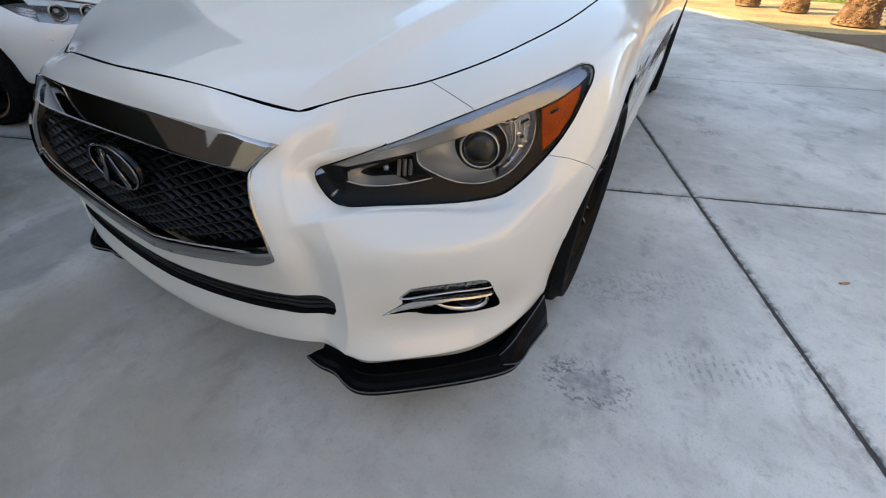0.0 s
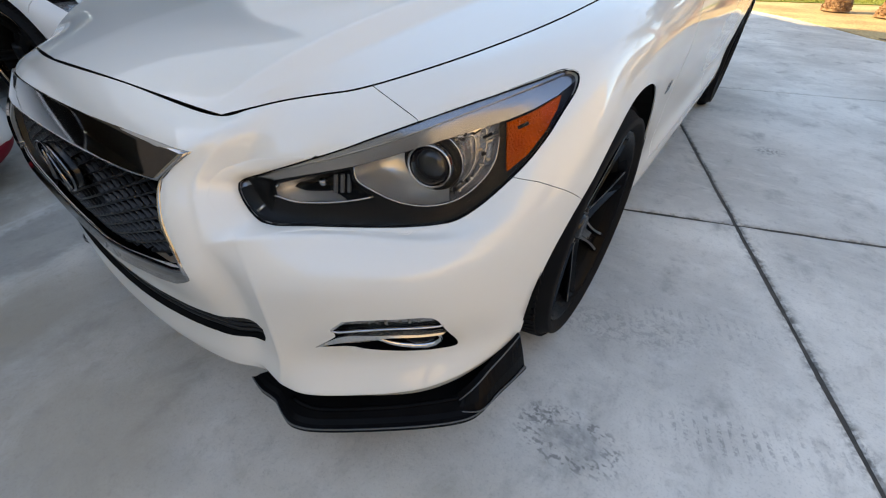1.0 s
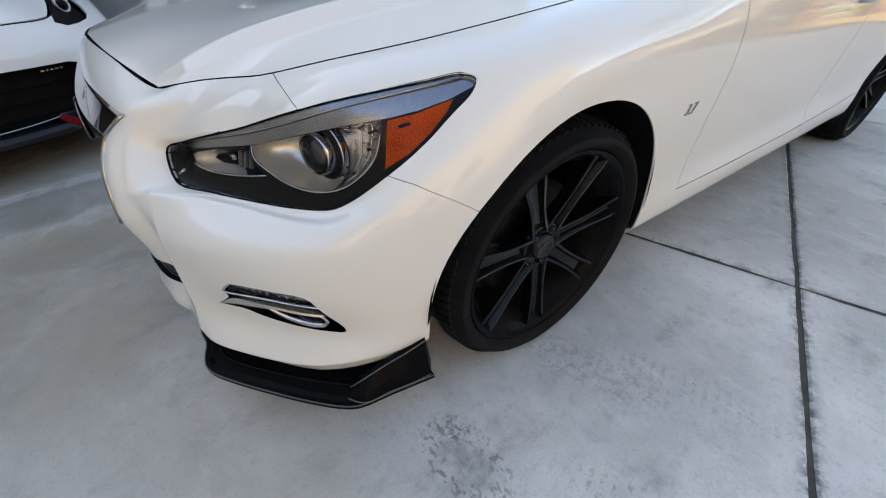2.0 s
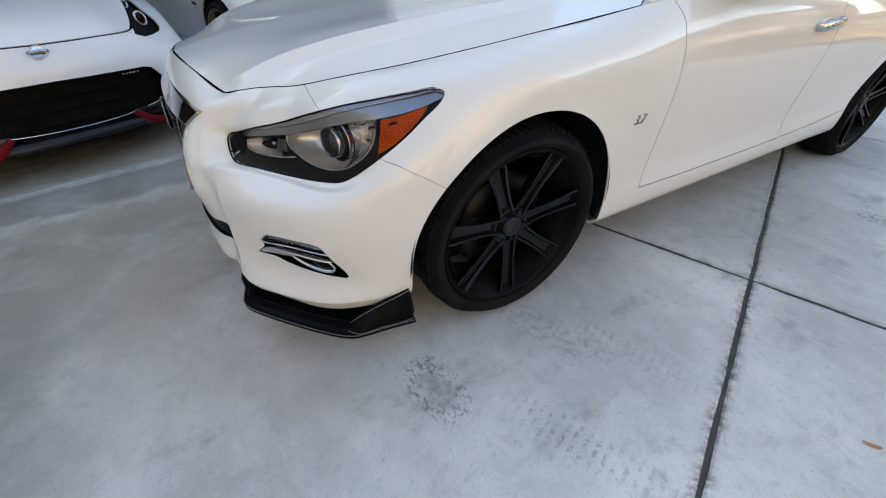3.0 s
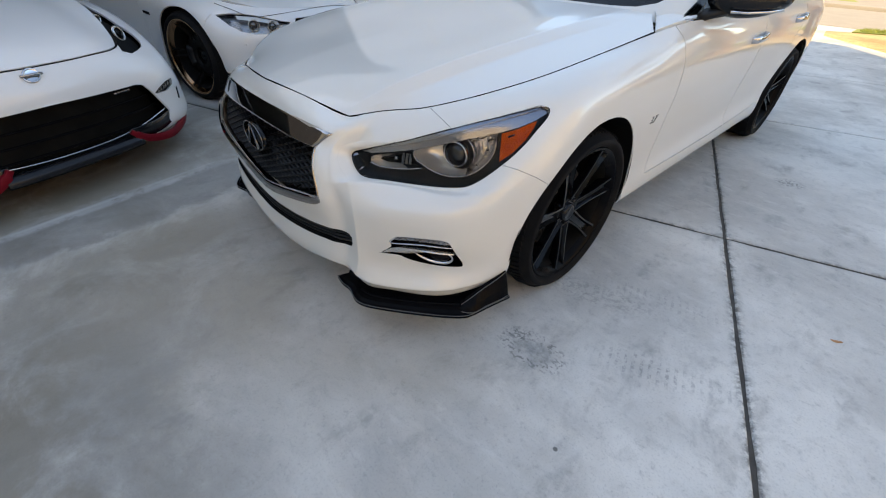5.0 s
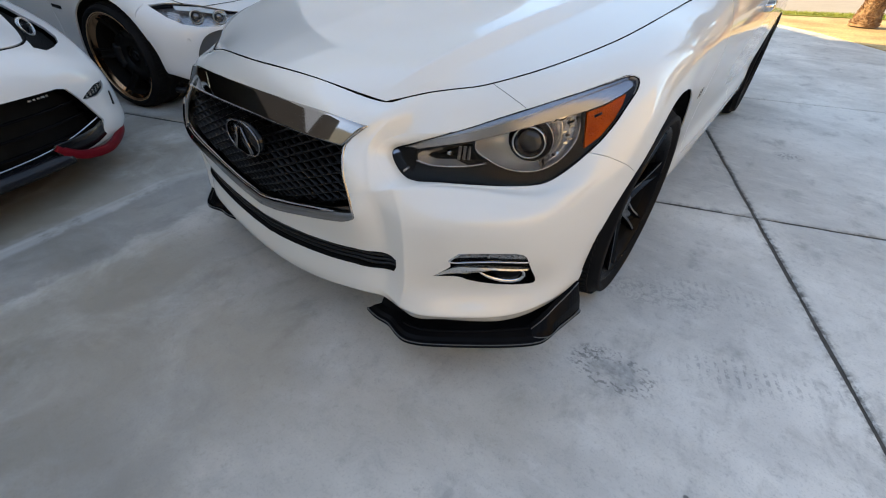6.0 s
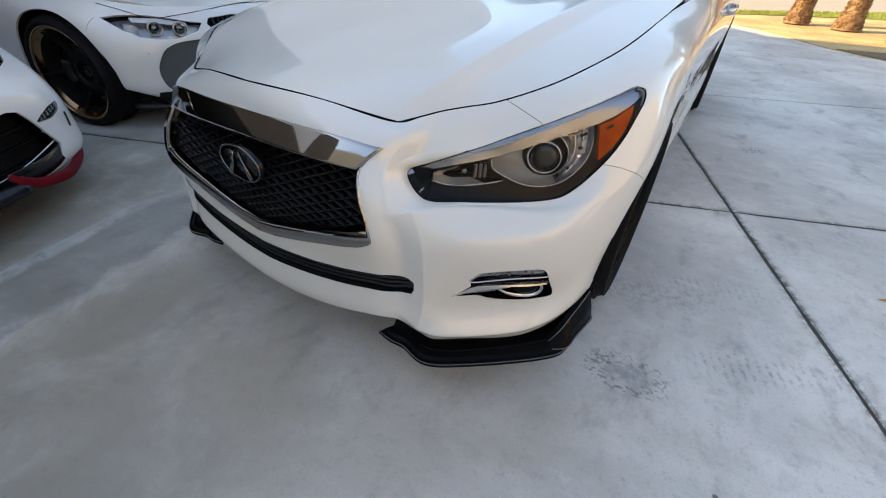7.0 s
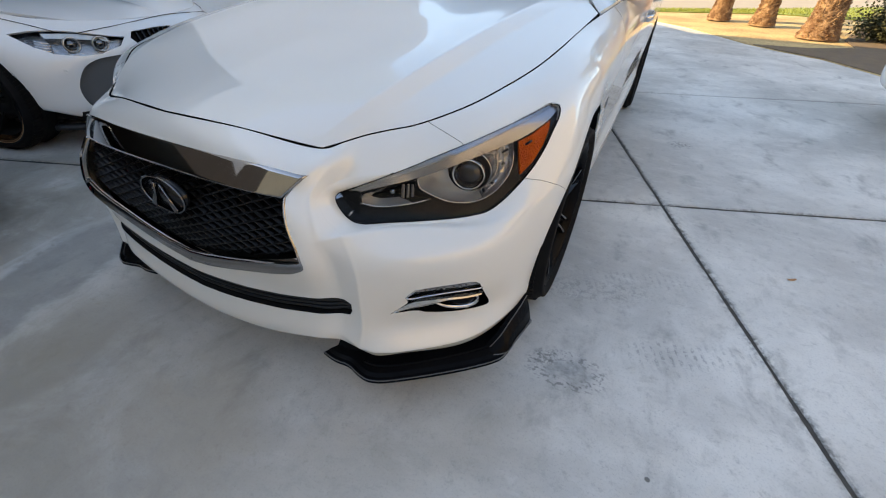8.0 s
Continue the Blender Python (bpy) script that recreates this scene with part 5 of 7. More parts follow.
    c = blend(op("MULTIPLY", ramp(noise_(140, 4, 0.7), 0.50, 0.75), 0.45), c, (0.24, 0.245, 0.245))
    # scuffs and shoe or tyre prints
    grain = ramp(noise_(42, 7, 0.8, distort=0.25), 0.48, 0.56)
    for x, y, rx, ry, turn, k in ((1.36, 2.06, .12, .09, .2, .7), (1.05, .05, .42, .10, .35, .30)):
        c = blend(op("MULTIPLY", op("MULTIPLY", spot(x, y, rx, ry, turn, .6), grain), k), c, (0.10, 0.10, 0.10))
    # one clear print: grey inside, with dark broken lugs along its border
    fine = ramp(noise_(48, 4, 0.6, (1, 1.5, 1), .17), 0.50, 0.60)
    inner = spot(1.075, -.405, .105, .055, .20, .5)
    c = blend(op("MULTIPLY", op("MULTIPLY", inner, ramp(noise_(24, 5, .6), .3, .6)), .5), c, (0.22, 0.225, 0.225))
    border = op("MULTIPLY", spot(1.068, -.405, .165, .100, .17, .35), op("SUBTRACT", 1.0, op("MULTIPLY", inner, .65)))
    c = blend(op("MULTIPLY", op("MULTIPLY", border, fine), .62), c, (0.085, 0.087, 0.088))
    c = blend(op("MULTIPLY", op("MULTIPLY", spot(.985, -.385, .06, .06, 0, .7), grain), .7), c, (0.09, 0.09, 0.09))
    bars = nt.nodes.new("ShaderNodeTexWave")
    bars.inputs["Scale"].default_value, bars.inputs["Distortion"].default_value, bars.inputs["Detail"].default_value = 11, 1.6, 3
    mp = nt.nodes.new("ShaderNodeMapping")
    mp.inputs["Rotation"].default_value = (0, 0, -.35)
    nt.links.new(geo.outputs["Position"], mp.inputs["Vector"])
    nt.links.new(mp.outputs[0], bars.inputs["Vector"])
    for x, y, rx, ry, turn, k in ((1.38, -.165, .25, .10, .42, .50), (1.62, -.05, .22, .07, .42, .30), (1.30, .25, .45, .08, .3, .30)):
        c = blend(op("MULTIPLY", op("MULTIPLY", op("MULTIPLY", spot(x, y, rx, ry, turn, .7), ramp(bars.outputs[0], .45, .75)), grain), k), c, (0.15, 0.152, 0.152))
    # brown blotched stains, deepened to paint in the low light near the garage
    for x, y, rx, ry, turn, k in ((-1.7, -2.0, 1.5, .9, .5, .9), (-1.9, -.5, 1.2, .9, .3, .6), (-.55, -1.45, 1.3, .95, .2, .65), (.40, -1.80, 1.0, .55, .2, .85), (-1.55, -1.3, .7, .95, .2, .85)):
        c = blend(op("MULTIPLY", op("MULTIPLY", spot(x, y, rx, ry, turn, .8), ramp(noise_(2.2, 6, .65, distort=.7), .25, .6)), k), c, (0.18, 0.156, 0.115))
    # warm bounced light in front of the parked nose, painted as tan ovals
    for x, y, rx, ry, turn, k in ((.0, -1.10, 1.25, .75, .15, .6), (.80, -.78, .50, .26, .55, .42)):
        c = blend(op("MULTIPLY", op("MULTIPLY", spot(x, y, rx, ry, turn, .9), ramp(noise_(1.9, 5, .6), .22, .55)), k), c, (0.35, 0.30, 0.225))
    # soft ovals of darker grey in front of the nose
    for x, y, rx, ry, turn, k in ((.50, -1.50, .95, .50, .1, .52), (-.1, -1.0, .9, .40, .3, .15)):
        c = blend(op("MULTIPLY", op("MULTIPLY", spot(x, y, rx, ry, turn, .9), ramp(noise_(2.6, 7, .68, distort=.5), .28, .58)), k), c, (0.225, 0.22, 0.205))
    # mottling a few centimetres across
    c = blend(op("MULTIPLY", ramp(noise_(11, 9, .72, (1, 1.3, 1), .6, .5), .50, .70), .24), c, (0.25, 0.246, 0.23))
    # damp patches with wavy outlines and pale dried edges towards the neighbouring cars
    wob = op("MULTIPLY", op("SUBTRACT", noise_(3.4, 5, .62, distort=.5), .5), 1.1)
    for x, y, rx, ry, turn, k in ((-.97, -1.30, 1.6, .42, 1.74, .50), (-1.75, -1.9, 2.2, .6, 1.85, .5)):
        d = op("ADD", spot(x, y, rx, ry, turn, 1.0), wob)
        c = blend(op("MULTIPLY", op("MULTIPLY", ramp(d, .30, .50), ramp(d, .66, .50)), .22), c, (0.50, 0.50, 0.485))
        c = blend(op("MULTIPLY", ramp(d, .42, .62), k), c, (0.155, 0.155, 0.148))
    broken = ramp(noise_(6, 5, .65), .36, .52)
    for x, y, rx, ry, turn, k in ((-1.10, -1.42, .95, .055, 1.76, .42), (-1.16, -1.30, .8, .022, 1.80, .3)):
        c = blend(op("MULTIPLY", op("MULTIPLY", spot(x, y, rx, ry, turn, .7), broken), k), c, (0.58, 0.58, 0.565))
    # dirt and crumbling along the joints
    crumb = ramp(noise_(30, 6, .75), .40, .62)
    patchy = op("MULTIPLY", crumb, ramp(noise_(3.5, 4, .6), .34, .60, .25, 1.0))
    for turn, wide, k in ((.368, .040, .6), (1.939, .046, .75), (.368, .016, .8), (1.939, .022, .95)):
        c = blend(op("MULTIPLY", op("MULTIPLY", spot(1.295, .996, 30, wide, turn, .8), patchy), k), c, (0.12, 0.112, 0.10))
    # small dark specks
    vor = nt.nodes.new("ShaderNodeTexVoronoi")
    vor.inputs["Scale"].default_value, vor.inputs["Randomness"].default_value = 3.2, 1.0
    nt.links.new(geo.outputs["Position"], vor.inputs["Vector"])
    c = blend(op("MULTIPLY", ramp(vor.outputs["Distance"], .030, .016), .8), c, (0.05, 0.048, 0.045))
    nt.links.new(c, p.inputs["Base Color"])
    nt.links.new(ramp(noise_(1.7, 5), 0.3, 0.7, 0.52, 0.75), p.inputs["Roughness"])
    bp = nt.nodes.new("ShaderNodeBump")
    bp.inputs["Strength"].default_value, bp.inputs["Distance"].default_value = 0.25, 0.004
    nt.links.new(op("ADD", noise_(90, 6, 0.7), op("MULTIPLY", noise_(9, 4), 1.5)), bp.inputs["Height"])
    nt.links.new(bp.outputs[0], p.inputs["Normal"])
    return m


CONCRETE = concrete("weathered_concrete")
DIRT = material("dry_tan_earth", (0.62, 0.48, 0.235), 0.95, var=0.8, scale=1.1, fine=0.6, fine_scale=26, other=(0.32, 0.215, 0.10), bump=0.6, bump_scale=25)
JOINT = material("dark_joint_dirt", (0.080, 0.072, 0.062), 0.95, var=0.9, scale=14, other=(0.035, 0.032, 0.028), bump=0.5, bump_scale=80)
GRASS = material("lawn_grass", (0.20, 0.26, 0.045), 0.8, var=0.6, scale=40, other=(0.30, 0.28, 0.08))
STREET = material("pale_street", (0.34, 0.305, 0.25), 0.85, var=0.4, scale=2, fine=0.3, fine_scale=60, other=(0.26, 0.235, 0.195))
BROWN = material("brown_stucco", (0.13, 0.105, 0.085), 0.9, var=0.35, scale=1.5, fine=0.2, fine_scale=60, other=(0.09, 0.075, 0.06), bump=0.4, bump_scale=120)
GARAGE = material("grey_garage_plaster", (0.12, 0.116, 0.105), 0.9, var=0.4, scale=2, other=(0.09, 0.087, 0.08), bump=0.2, bump_scale=100)
PALE = material("white_stucco", (0.74, 0.74, 0.75), 0.9, var=0.4, scale=0.7, fine=0.2, fine_scale=60, other=(0.64, 0.64, 0.65), bump=0.4, bump_scale=120)
STUCCO = material("beige_stucco", (0.50, 0.425, 0.325), 0.9, var=0.35, scale=1.5, fine=0.2, fine_scale=60, other=(0.42, 0.355, 0.265), bump=0.4, bump_scale=120)

ground = obj("ground", prism([(-150, -150), (150, -150), (150, 250), (-150, 250)], -.40, -.10), DIRT, smooth=False)
tagged(ground, "dry tan earth reaching to the horizon round the driveway", "ground", kind="structure")
bed = obj("joint_bed", prism([(-16, -16), (16, -16), (16, 24), (-16, 24)], -.09, -.0058), JOINT, smooth=False)
tagged(bed, "dark dirt packed in the joints of the driveway", "joint", kind="structure")
JX, JY = Vector((.933, .36, 0)), Vector((-.36, .933, 0))
CROSS = Vector((1.295, .996, 0))
drive = thing("driveway", "grey weathered concrete slabs with dark tooled joints", "driveway", kind="structure")
rng = random.Random(4)
for i in range(-3, 3):
    for j in range(-4, 8):
        w, h = 4.88, 2.42
        o = CROSS + JX * (i * w) + JY * (j * h)
        c = o + JX * (w / 2) + JY * (h / 2)
        if abs(c.x) > 15 or not -12 < c.y < 17:
            continue
        poly = []
        sides = ((o, JX, JY, w), (o + JX * w, JY, -JX, h), (o + JX * w + JY * h, -JX, -JY, w), (o + JY * h, -JY, JX, h))
        for side_no, (q, along, inn, ln) in enumerate(sides):
            n = int(ln / .12)
            wide = .0095 if side_no % 2 == 0 else .0075
            for k in range(n):
                t = max(ln * k / n, (.0075 if side_no % 2 == 0 else .0042) if k == 0 else 0)
                g = wide + rng.uniform(-.3, .35) * wide
                poly.append(q + along * t + inn * g)
        poly = [(p.x, p.y) for p in poly]
        bm = prism(poly, -.012, 0.0)
        top = [f for f in bm.faces if f.normal.z > .9]
        bmesh.ops.inset_region(bm, faces=top, thickness=.007, depth=0)
        for v in bm.verts:
            if abs(v.co.z) < 1e-6 and any(abs(f.normal.z) < .5 for f in v.link_faces):
                v.co.z = -.0045
        part("slab", bm, CONCRETE, drive, smooth=False)

# planting bed, lawn, street and far wall
BED = [(3.75, 5.2), (3.52, 5.95), (3.1, 6.72), (2.6, 7.12), (2.2, 7.6), (1.82, 8.25), (1.3, 9.05), (.68, 9.75), (.1, 10.4), (0, 11.2), (.40, 11.5), (1.7, 12.25), (3.5, 13.1), (12, 13.1), (12, 8), (12, 5.0)]
b = obj("planting_bed", prism(BED, -.05, .010), DIRT, smooth=False)
tagged(b, "sunlit tan planting bed of dry earth under the palms", "planting bed", kind="structure")
# mulch on the right; the near strip is earth coloured dark for its shade
MULCH_SHADE = material("dark_bark_mulch", (0.115, 0.085, 0.062), 0.95, var=0.8, scale=6, fine=0.6, fine_scale=50, other=(0.16, 0.115, 0.07), bump=0.8, bump_scale=40)
mu = obj("mulch_bed", prism([(2.31, 7.49), (2.62, 7.13), (3.12, 6.73), (3.535, 5.96), (3.76, 5.24), (11.9, 5.1), (11.9, 12.4), (5.1, 12.3), (4.3, 10.4), (3.85, 9.0), (3.80, 8.1), (3.1, 7.62)], 0, .022), MULCH_SHADE, smooth=False)
tagged(mu, "dark brown bark mulch beside the thick palm, its near strip earth painted dark as shade", "mulch", kind="structure")
LAWN_X, LAWN_NEAR, LAWN_FAR = [.4, 1.7, 3.5, 6.0, 7.5, 14], [11.45, 12.2, 13.15, 13.15, 13.15, 13.15], [12.15, 13.1, 14.7, 17.2, 18.6, 18.6]
lawn = bmesh.new()
rg = random.Random(9)
for _ in range(14000):
    x = rg.uniform(.5, 12)
    y = rg.uniform(float(np.interp(x, LAWN_X, LAWN_NEAR)) + .05, float(np.interp(x, LAWN_X, LAWN_FAR)) - .05)
    a, hgt, ln = rg.uniform(0, 6.28), rg.uniform(.04, .09), rg.uniform(-.03, .03)
    dx, dy = .012 * math.cos(a), .012 * math.sin(a)
    lawn.faces.new([lawn.verts.new(q) for q in ((x - dx, y - dy, 0), (x + dx, y + dy, 0), (x + ln, y + ln, hgt))])
lw = obj("lawn_grass", lawn, GRASS, smooth=False)
tagged(lw, "short sunlit lawn grass beyond the palms", "grass", kind="stuff")
lb = obj("lawn", prism(list(zip(LAWN_X, LAWN_NEAR)) + list(zip(LAWN_X, LAWN_FAR))[::-1], -.05, .03), GRASS, smooth=False)
tagged(lb, "strip of green lawn between the palms and the street", "lawn", kind="structure")
st = obj("street", prism([(-60, 11.2), (-.5, 12.4), (.4, 12.4), (1.7, 13.25), (3.5, 14.85), (6.0, 17.35), (7.5, 18.8), (60, 18.8), (60, 28), (-60, 28)], -.09, .006), STREET, smooth=False)
tagged(st, "pale sunlit street beyond the driveway and the lawn", "street", kind="structure")
kb = obj("kerb", box((61.5, 1.7, .16), (-30, 18.9, .03), .02), STREET, smooth=False)
tagged(kb, "pale concrete kerb and walk along the street", "kerb", kind="structure")
lb = obj("lawn", prism([(-60, 19.8), (-.5, 19.8), (-1.2, 22.5), (-60, 22.5)], -.05, .08), GRASS, smooth=False)
tagged(lb, "green front lawn across the street", "lawn", kind="structure")
fw = obj("wall_north", box((120, .3, 2.2), (0, 42, 1.0)), STUCCO, smooth=False)
tagged(fw, "long beige block wall across the street", "wall", kind="structure")
DOOR_BROWN = material("dark_stained_wood", (0.10, 0.055, 0.03), 0.5, var=0.6, scale=3, fine=0.4, fine_scale=50, other=(0.06, 0.03, 0.018))
TRIM = material("pale_stone_trim", (0.66, 0.60, 0.50), 0.85, var=0.3, scale=4, fine=0.2, fine_scale=70, other=(0.55, 0.49, 0.40), bump=0.3, bump_scale=90)
ROOF = material("brown_roof_tile", (0.16, 0.10, 0.07), 0.85, var=0.6, scale=3, fine=0.4, fine_scale=30, other=(0.10, 0.065, 0.05))
TAN = material("tan_stucco", (0.24, 0.195, 0.15), 0.9, var=0.35, scale=1.5, fine=0.2, fine_scale=60, other=(0.19, 0.15, 0.115), bump=0.4, bump_scale=120)
PANE = material("dark_house_window", (0.02, 0.022, 0.026), 0.08, spec=0.5, var=0.3, scale=4, other=(0.03, 0.033, 0.04))


def far_house(x0, x1, y, wall_h, ridge, label):
    """An unseen two-storey house added across the street for reflections: stucco block, hipped roof, garage door and
    upper windows.
    """
    root = thing("house", label, "house", Matrix.Translation(((x0 + x1) / 2, y, 0)), group="houses across the street")
    w, deep = x1 - x0, 8.0
    part("wall", box((w, deep, wall_h), (0, deep / 2, wall_h / 2)), TAN, root, smooth=False)
    bm = bmesh.new()
    lo = [bm.verts.new(q) for q in ((-w / 2 - .5, -.5, wall_h), (w / 2 + .5, -.5, wall_h), (w / 2 + .5, deep + .5, wall_h), (-w / 2 - .5, deep + .5, wall_h))]
    hi = [bm.verts.new(q) for q in ((-w / 2 + 3, deep / 2, ridge), (w / 2 - 3, deep / 2, ridge))]
    for f in ((lo[0], lo[1], hi[1], hi[0]), (lo[2], lo[3], hi[0], hi[1]), (lo[1], lo[2], hi[1]), (lo[3], lo[0], hi[0]), (lo[3], lo[2], lo[1], lo[0])):
        bm.faces.new(f)
    part("roof", bm, ROOF, root, smooth=False)
    part("garage_door", box((4.8, .08, 2.2), (-w / 2 + 3.2, -.02, 1.12), .02), TRIM, root, smooth=False)
    part("front_door", box((1.0, .08, 2.1), (w / 2 - 4.6, -.02, 1.07), .02), DOOR_BROWN, root, smooth=False)
    for x, z, ww, hh in ((-w / 2 + 2.0, 4.3, 1.4, 1.2), (-w / 2 + 4.6, 4.3, 1.4, 1.2), (w / 2 - 2.2, 4.3, 1.6, 1.2), (w / 2 - 2.2, 1.5, 1.8, 1.4)):
        win = part("window", box((ww + .24, .10, hh + .24), (x, -.01, z), .02), TRIM, root, smooth=False)
        part("pane", box((ww, .04, hh), (x, -.055, z)), PANE, win, smooth=False)
    return root


# unseen wall mirrored in the fender, made taller to bounce warm light onto the bumper
ew = obj("wall_east", box((.3, 36, 6.4), (11.5, -8, 3.1)), STUCCO, smooth=False)
tagged(ew, "beige stucco wall of the house across the driveway in the sun", "wall", kind="structure")

for y0, half, spring in ((-.2, 1.25, 1.5), (-4.2, 1.25, 1.5), (-8.2, .7, 2.0)):
    arc = [(y0 + half * math.cos(math.pi * k / 18), spring + half * math.sin(math.pi * k / 18)) for k in range(19)]
    face = bmesh.new()
    low = [(y0 + half, .02), *arc, (y0 - half, .02)]
    a, b = [face.verts.new((11.33, y, z)) for y, z in low], [face.verts.new((11.36, y, z)) for y, z in low]
    face.faces.new(a)
    for k in range(len(low) - 1):
        face.faces.new((a[k], b[k], b[k + 1], a[k + 1]))
    d = obj("door_1", face, DOOR_BROWN, smooth=False)
    tagged(d, "arched dark wooden door of the house across the driveway", "door", kind="structure")
    t = part("trim", sweep([(11.34, y, z) for y, z in low], rect(.10, .22, .2), up=(1, 0, 0)), TRIM, d)

# out of view, added so the bonnet mirrors something darker than sky
for x0, x1, y, wall_h, ridge in ((-24, -10, 31, 5.4, 7.6), (-5, 9, 30, 5.6, 8.0), (13, 28, 30.5, 5.4, 7.8)):
    far_house(x0, x1, y, wall_h, ridge, "unseen two-storey tan stucco house with a brown hipped roof, added across the street for reflections")

# unseen house: its open garage shelters the other cars, its gable shades the driveway
FAR = 1.3
GX, EAVE, PITCH, NORTH, RIDGE = -2.3 - .913 * FAR, 2.12 + .649 * FAR, .41, 7.95 - .407 * FAR, -1.45 - .407 * FAR
SOUTH = -9.5
PEAK = EAVE + PITCH * (NORTH - RIDGE)
OP0, OP1, HEAD = -6.0, 1.5, 2.2
STEP, TALL = 4.40, 6.3


def gable(y):
    return PEAK - PITCH * abs(y - RIDGE)


def block_x(poly, x0, x1):
    """A block with the outline poly (y, z), between two planes across x."""
    bm = bmesh.new()
    a, b = [bm.verts.new((x0, y, z)) for y, z in poly], [bm.verts.new((x1, y, z)) for y, z in poly]
    bm.faces.new(a)
    bm.faces.new(b[::-1])
    for i in range(len(poly)):
        j = (i + 1) % len(poly)
        bm.faces.new((a[i], b[i], b[j], a[j]))
    bmesh.ops.recalc_face_normals(bm, faces=bm.faces)
    return bm


w = obj("wall_west", block_x([(OP1, 0), (NORTH, 0), (NORTH, EAVE), (STEP, gable(STEP)), (STEP, TALL), (OP1, TALL)], GX - .25, GX), PALE, smooth=False)
tagged(w, "white stucco house wall in the shade", "house wall", kind="structure")
# unseen band and storey, toned for what the grille bar and bonnet mirror
BAND = 3.35
w = obj("wall_west", block_x([(OP0, HEAD), (OP1 - .003, HEAD), (OP1 - .003, BAND), (OP0, BAND)], GX - .25, GX - .003), BROWN, smooth=False)
tagged(w, "unseen dark brown band over the open garage, added for reflections", "house wall", kind="structure")
w = obj("wall_west", block_x([(OP0, BAND + .002), (OP1 - .003, BAND + .002), (OP1 - .003, TALL), (OP0, TALL)], GX - .25, GX - .006), PALE, smooth=False)
tagged(w, "unseen white stucco upper storey over the open garage, toned for reflections", "house wall", kind="structure")
w = obj("wall_west", block_x([(SOUTH, 0), (OP0 - .003, 0), (OP0 - .003, TALL), (SOUTH, TALL)], GX - .25, GX - .006), BROWN, smooth=False)
tagged(w, "dark brown stucco house wall beside the garage", "house wall", kind="structure")
w = obj("wall_west", box((9.3, .25, EAVE), (GX - 4.92, NORTH - .14, EAVE / 2)), PALE, smooth=False)
tagged(w, "white stucco end wall of the house's side wing", "house wall", kind="structure")
w = obj("wall_garage_back", box((.2, OP1 - OP0 + .4, HEAD + .1), (GX - 6.4, (OP0 + OP1) / 2, HEAD / 2)), GARAGE, smooth=False)
tagged(w, "plain grey back wall of the garage", "wall", kind="structure")
for y0 in (OP0 - .2, OP1 + .2):
    w = obj("wall_garage_side", box((6.0, .2, HEAD + .1), (GX - 3.3, y0, HEAD / 2)), GARAGE, smooth=False)
    tagged(w, "plain grey side wall of the garage", "wall", kind="structure")
w = obj("ceiling", box((6.0, OP1 - OP0 + .4, .12), (GX - 3.3, (OP0 + OP1) / 2, HEAD + .12)), GARAGE, smooth=False)
tagged(w, "plain grey garage ceiling", "ceiling", kind="structure")
w = obj("roof", block_x([(NORTH + .02, EAVE + .02), (STEP + .003, gable(STEP) + .02), (STEP + .003, gable(STEP) + .14), (NORTH + .02, EAVE + .14)], GX - 9.6, GX - .26), BROWN, smooth=False)
tagged(w, "low-pitched roof of the house's side wing", "roof", kind="structure")
w = obj("roof", box((9.6, STEP - SOUTH, .15), (GX - 4.9, (STEP + SOUTH) / 2, TALL - .10)), BROWN, smooth=False)
tagged(w, "flat roof of the house", "roof", kind="structure")
# added out of view, tall enough for the grille bar's end to mirror beige
w = obj("wall_south", box((40.0, .3, 10.0), (2.0, -16.0, 4.95)), STUCCO, smooth=False)
tagged(w, "unseen beige stucco wall added to the south for reflections", "house wall", kind="structure")


# ---- the two cars beside the house ----
def body(root, cols, across, rows, paint, arches, openings, shuts, names):
    """A car's lower skin: cuts its openings and shut lines and adds each panel to root. Returns the skin and the cut-out patches."""
    bm = sheet(cols, across, rows)
    tree = BVHTree.FromBMesh(bm)
    patches = [cut(bm, view, poly, where) for view, poly, where in openings]
    for y0, z0, r in arches:
        cut(bm, SIDE, arch_outline(y0, z0, r, .03), FLANK).free()
        for flip in (False, True):
            well(root, y0, z0, r + .006, .58, .89, flip)
    for view, line, w, where in shuts:
        cut(bm, view, strip(line, w), where).free()
    for b in islands(bm):
        if len(b.faces) < 12:
            b.free()
            continue
        c = centre(b)
        bmesh.ops.recalc_face_normals(b, faces=b.faces)
        mid = min(abs(v.co.x) for v in b.verts) < 1e-3
        rims(b, .012, lambda q: abs(q.x) > 2e-3)
        if mid:
            part("front_bumper" if c.y < .3 else "rear_body", whole(b), paint, root)
        else:
            both(names(c), b, paint, root)
    return tree, patches


def bonnet(root, lines, paint):
    b = sheet(lines, 8, 8, mirrored=False)
    for v in b.verts:
        v.co.x = max(v.co.x, 0)
    t = BVHTree.FromBMesh(b)
    b = whole(b)
    rims(b, .014)
    part("hood", b, paint, root)
    return t


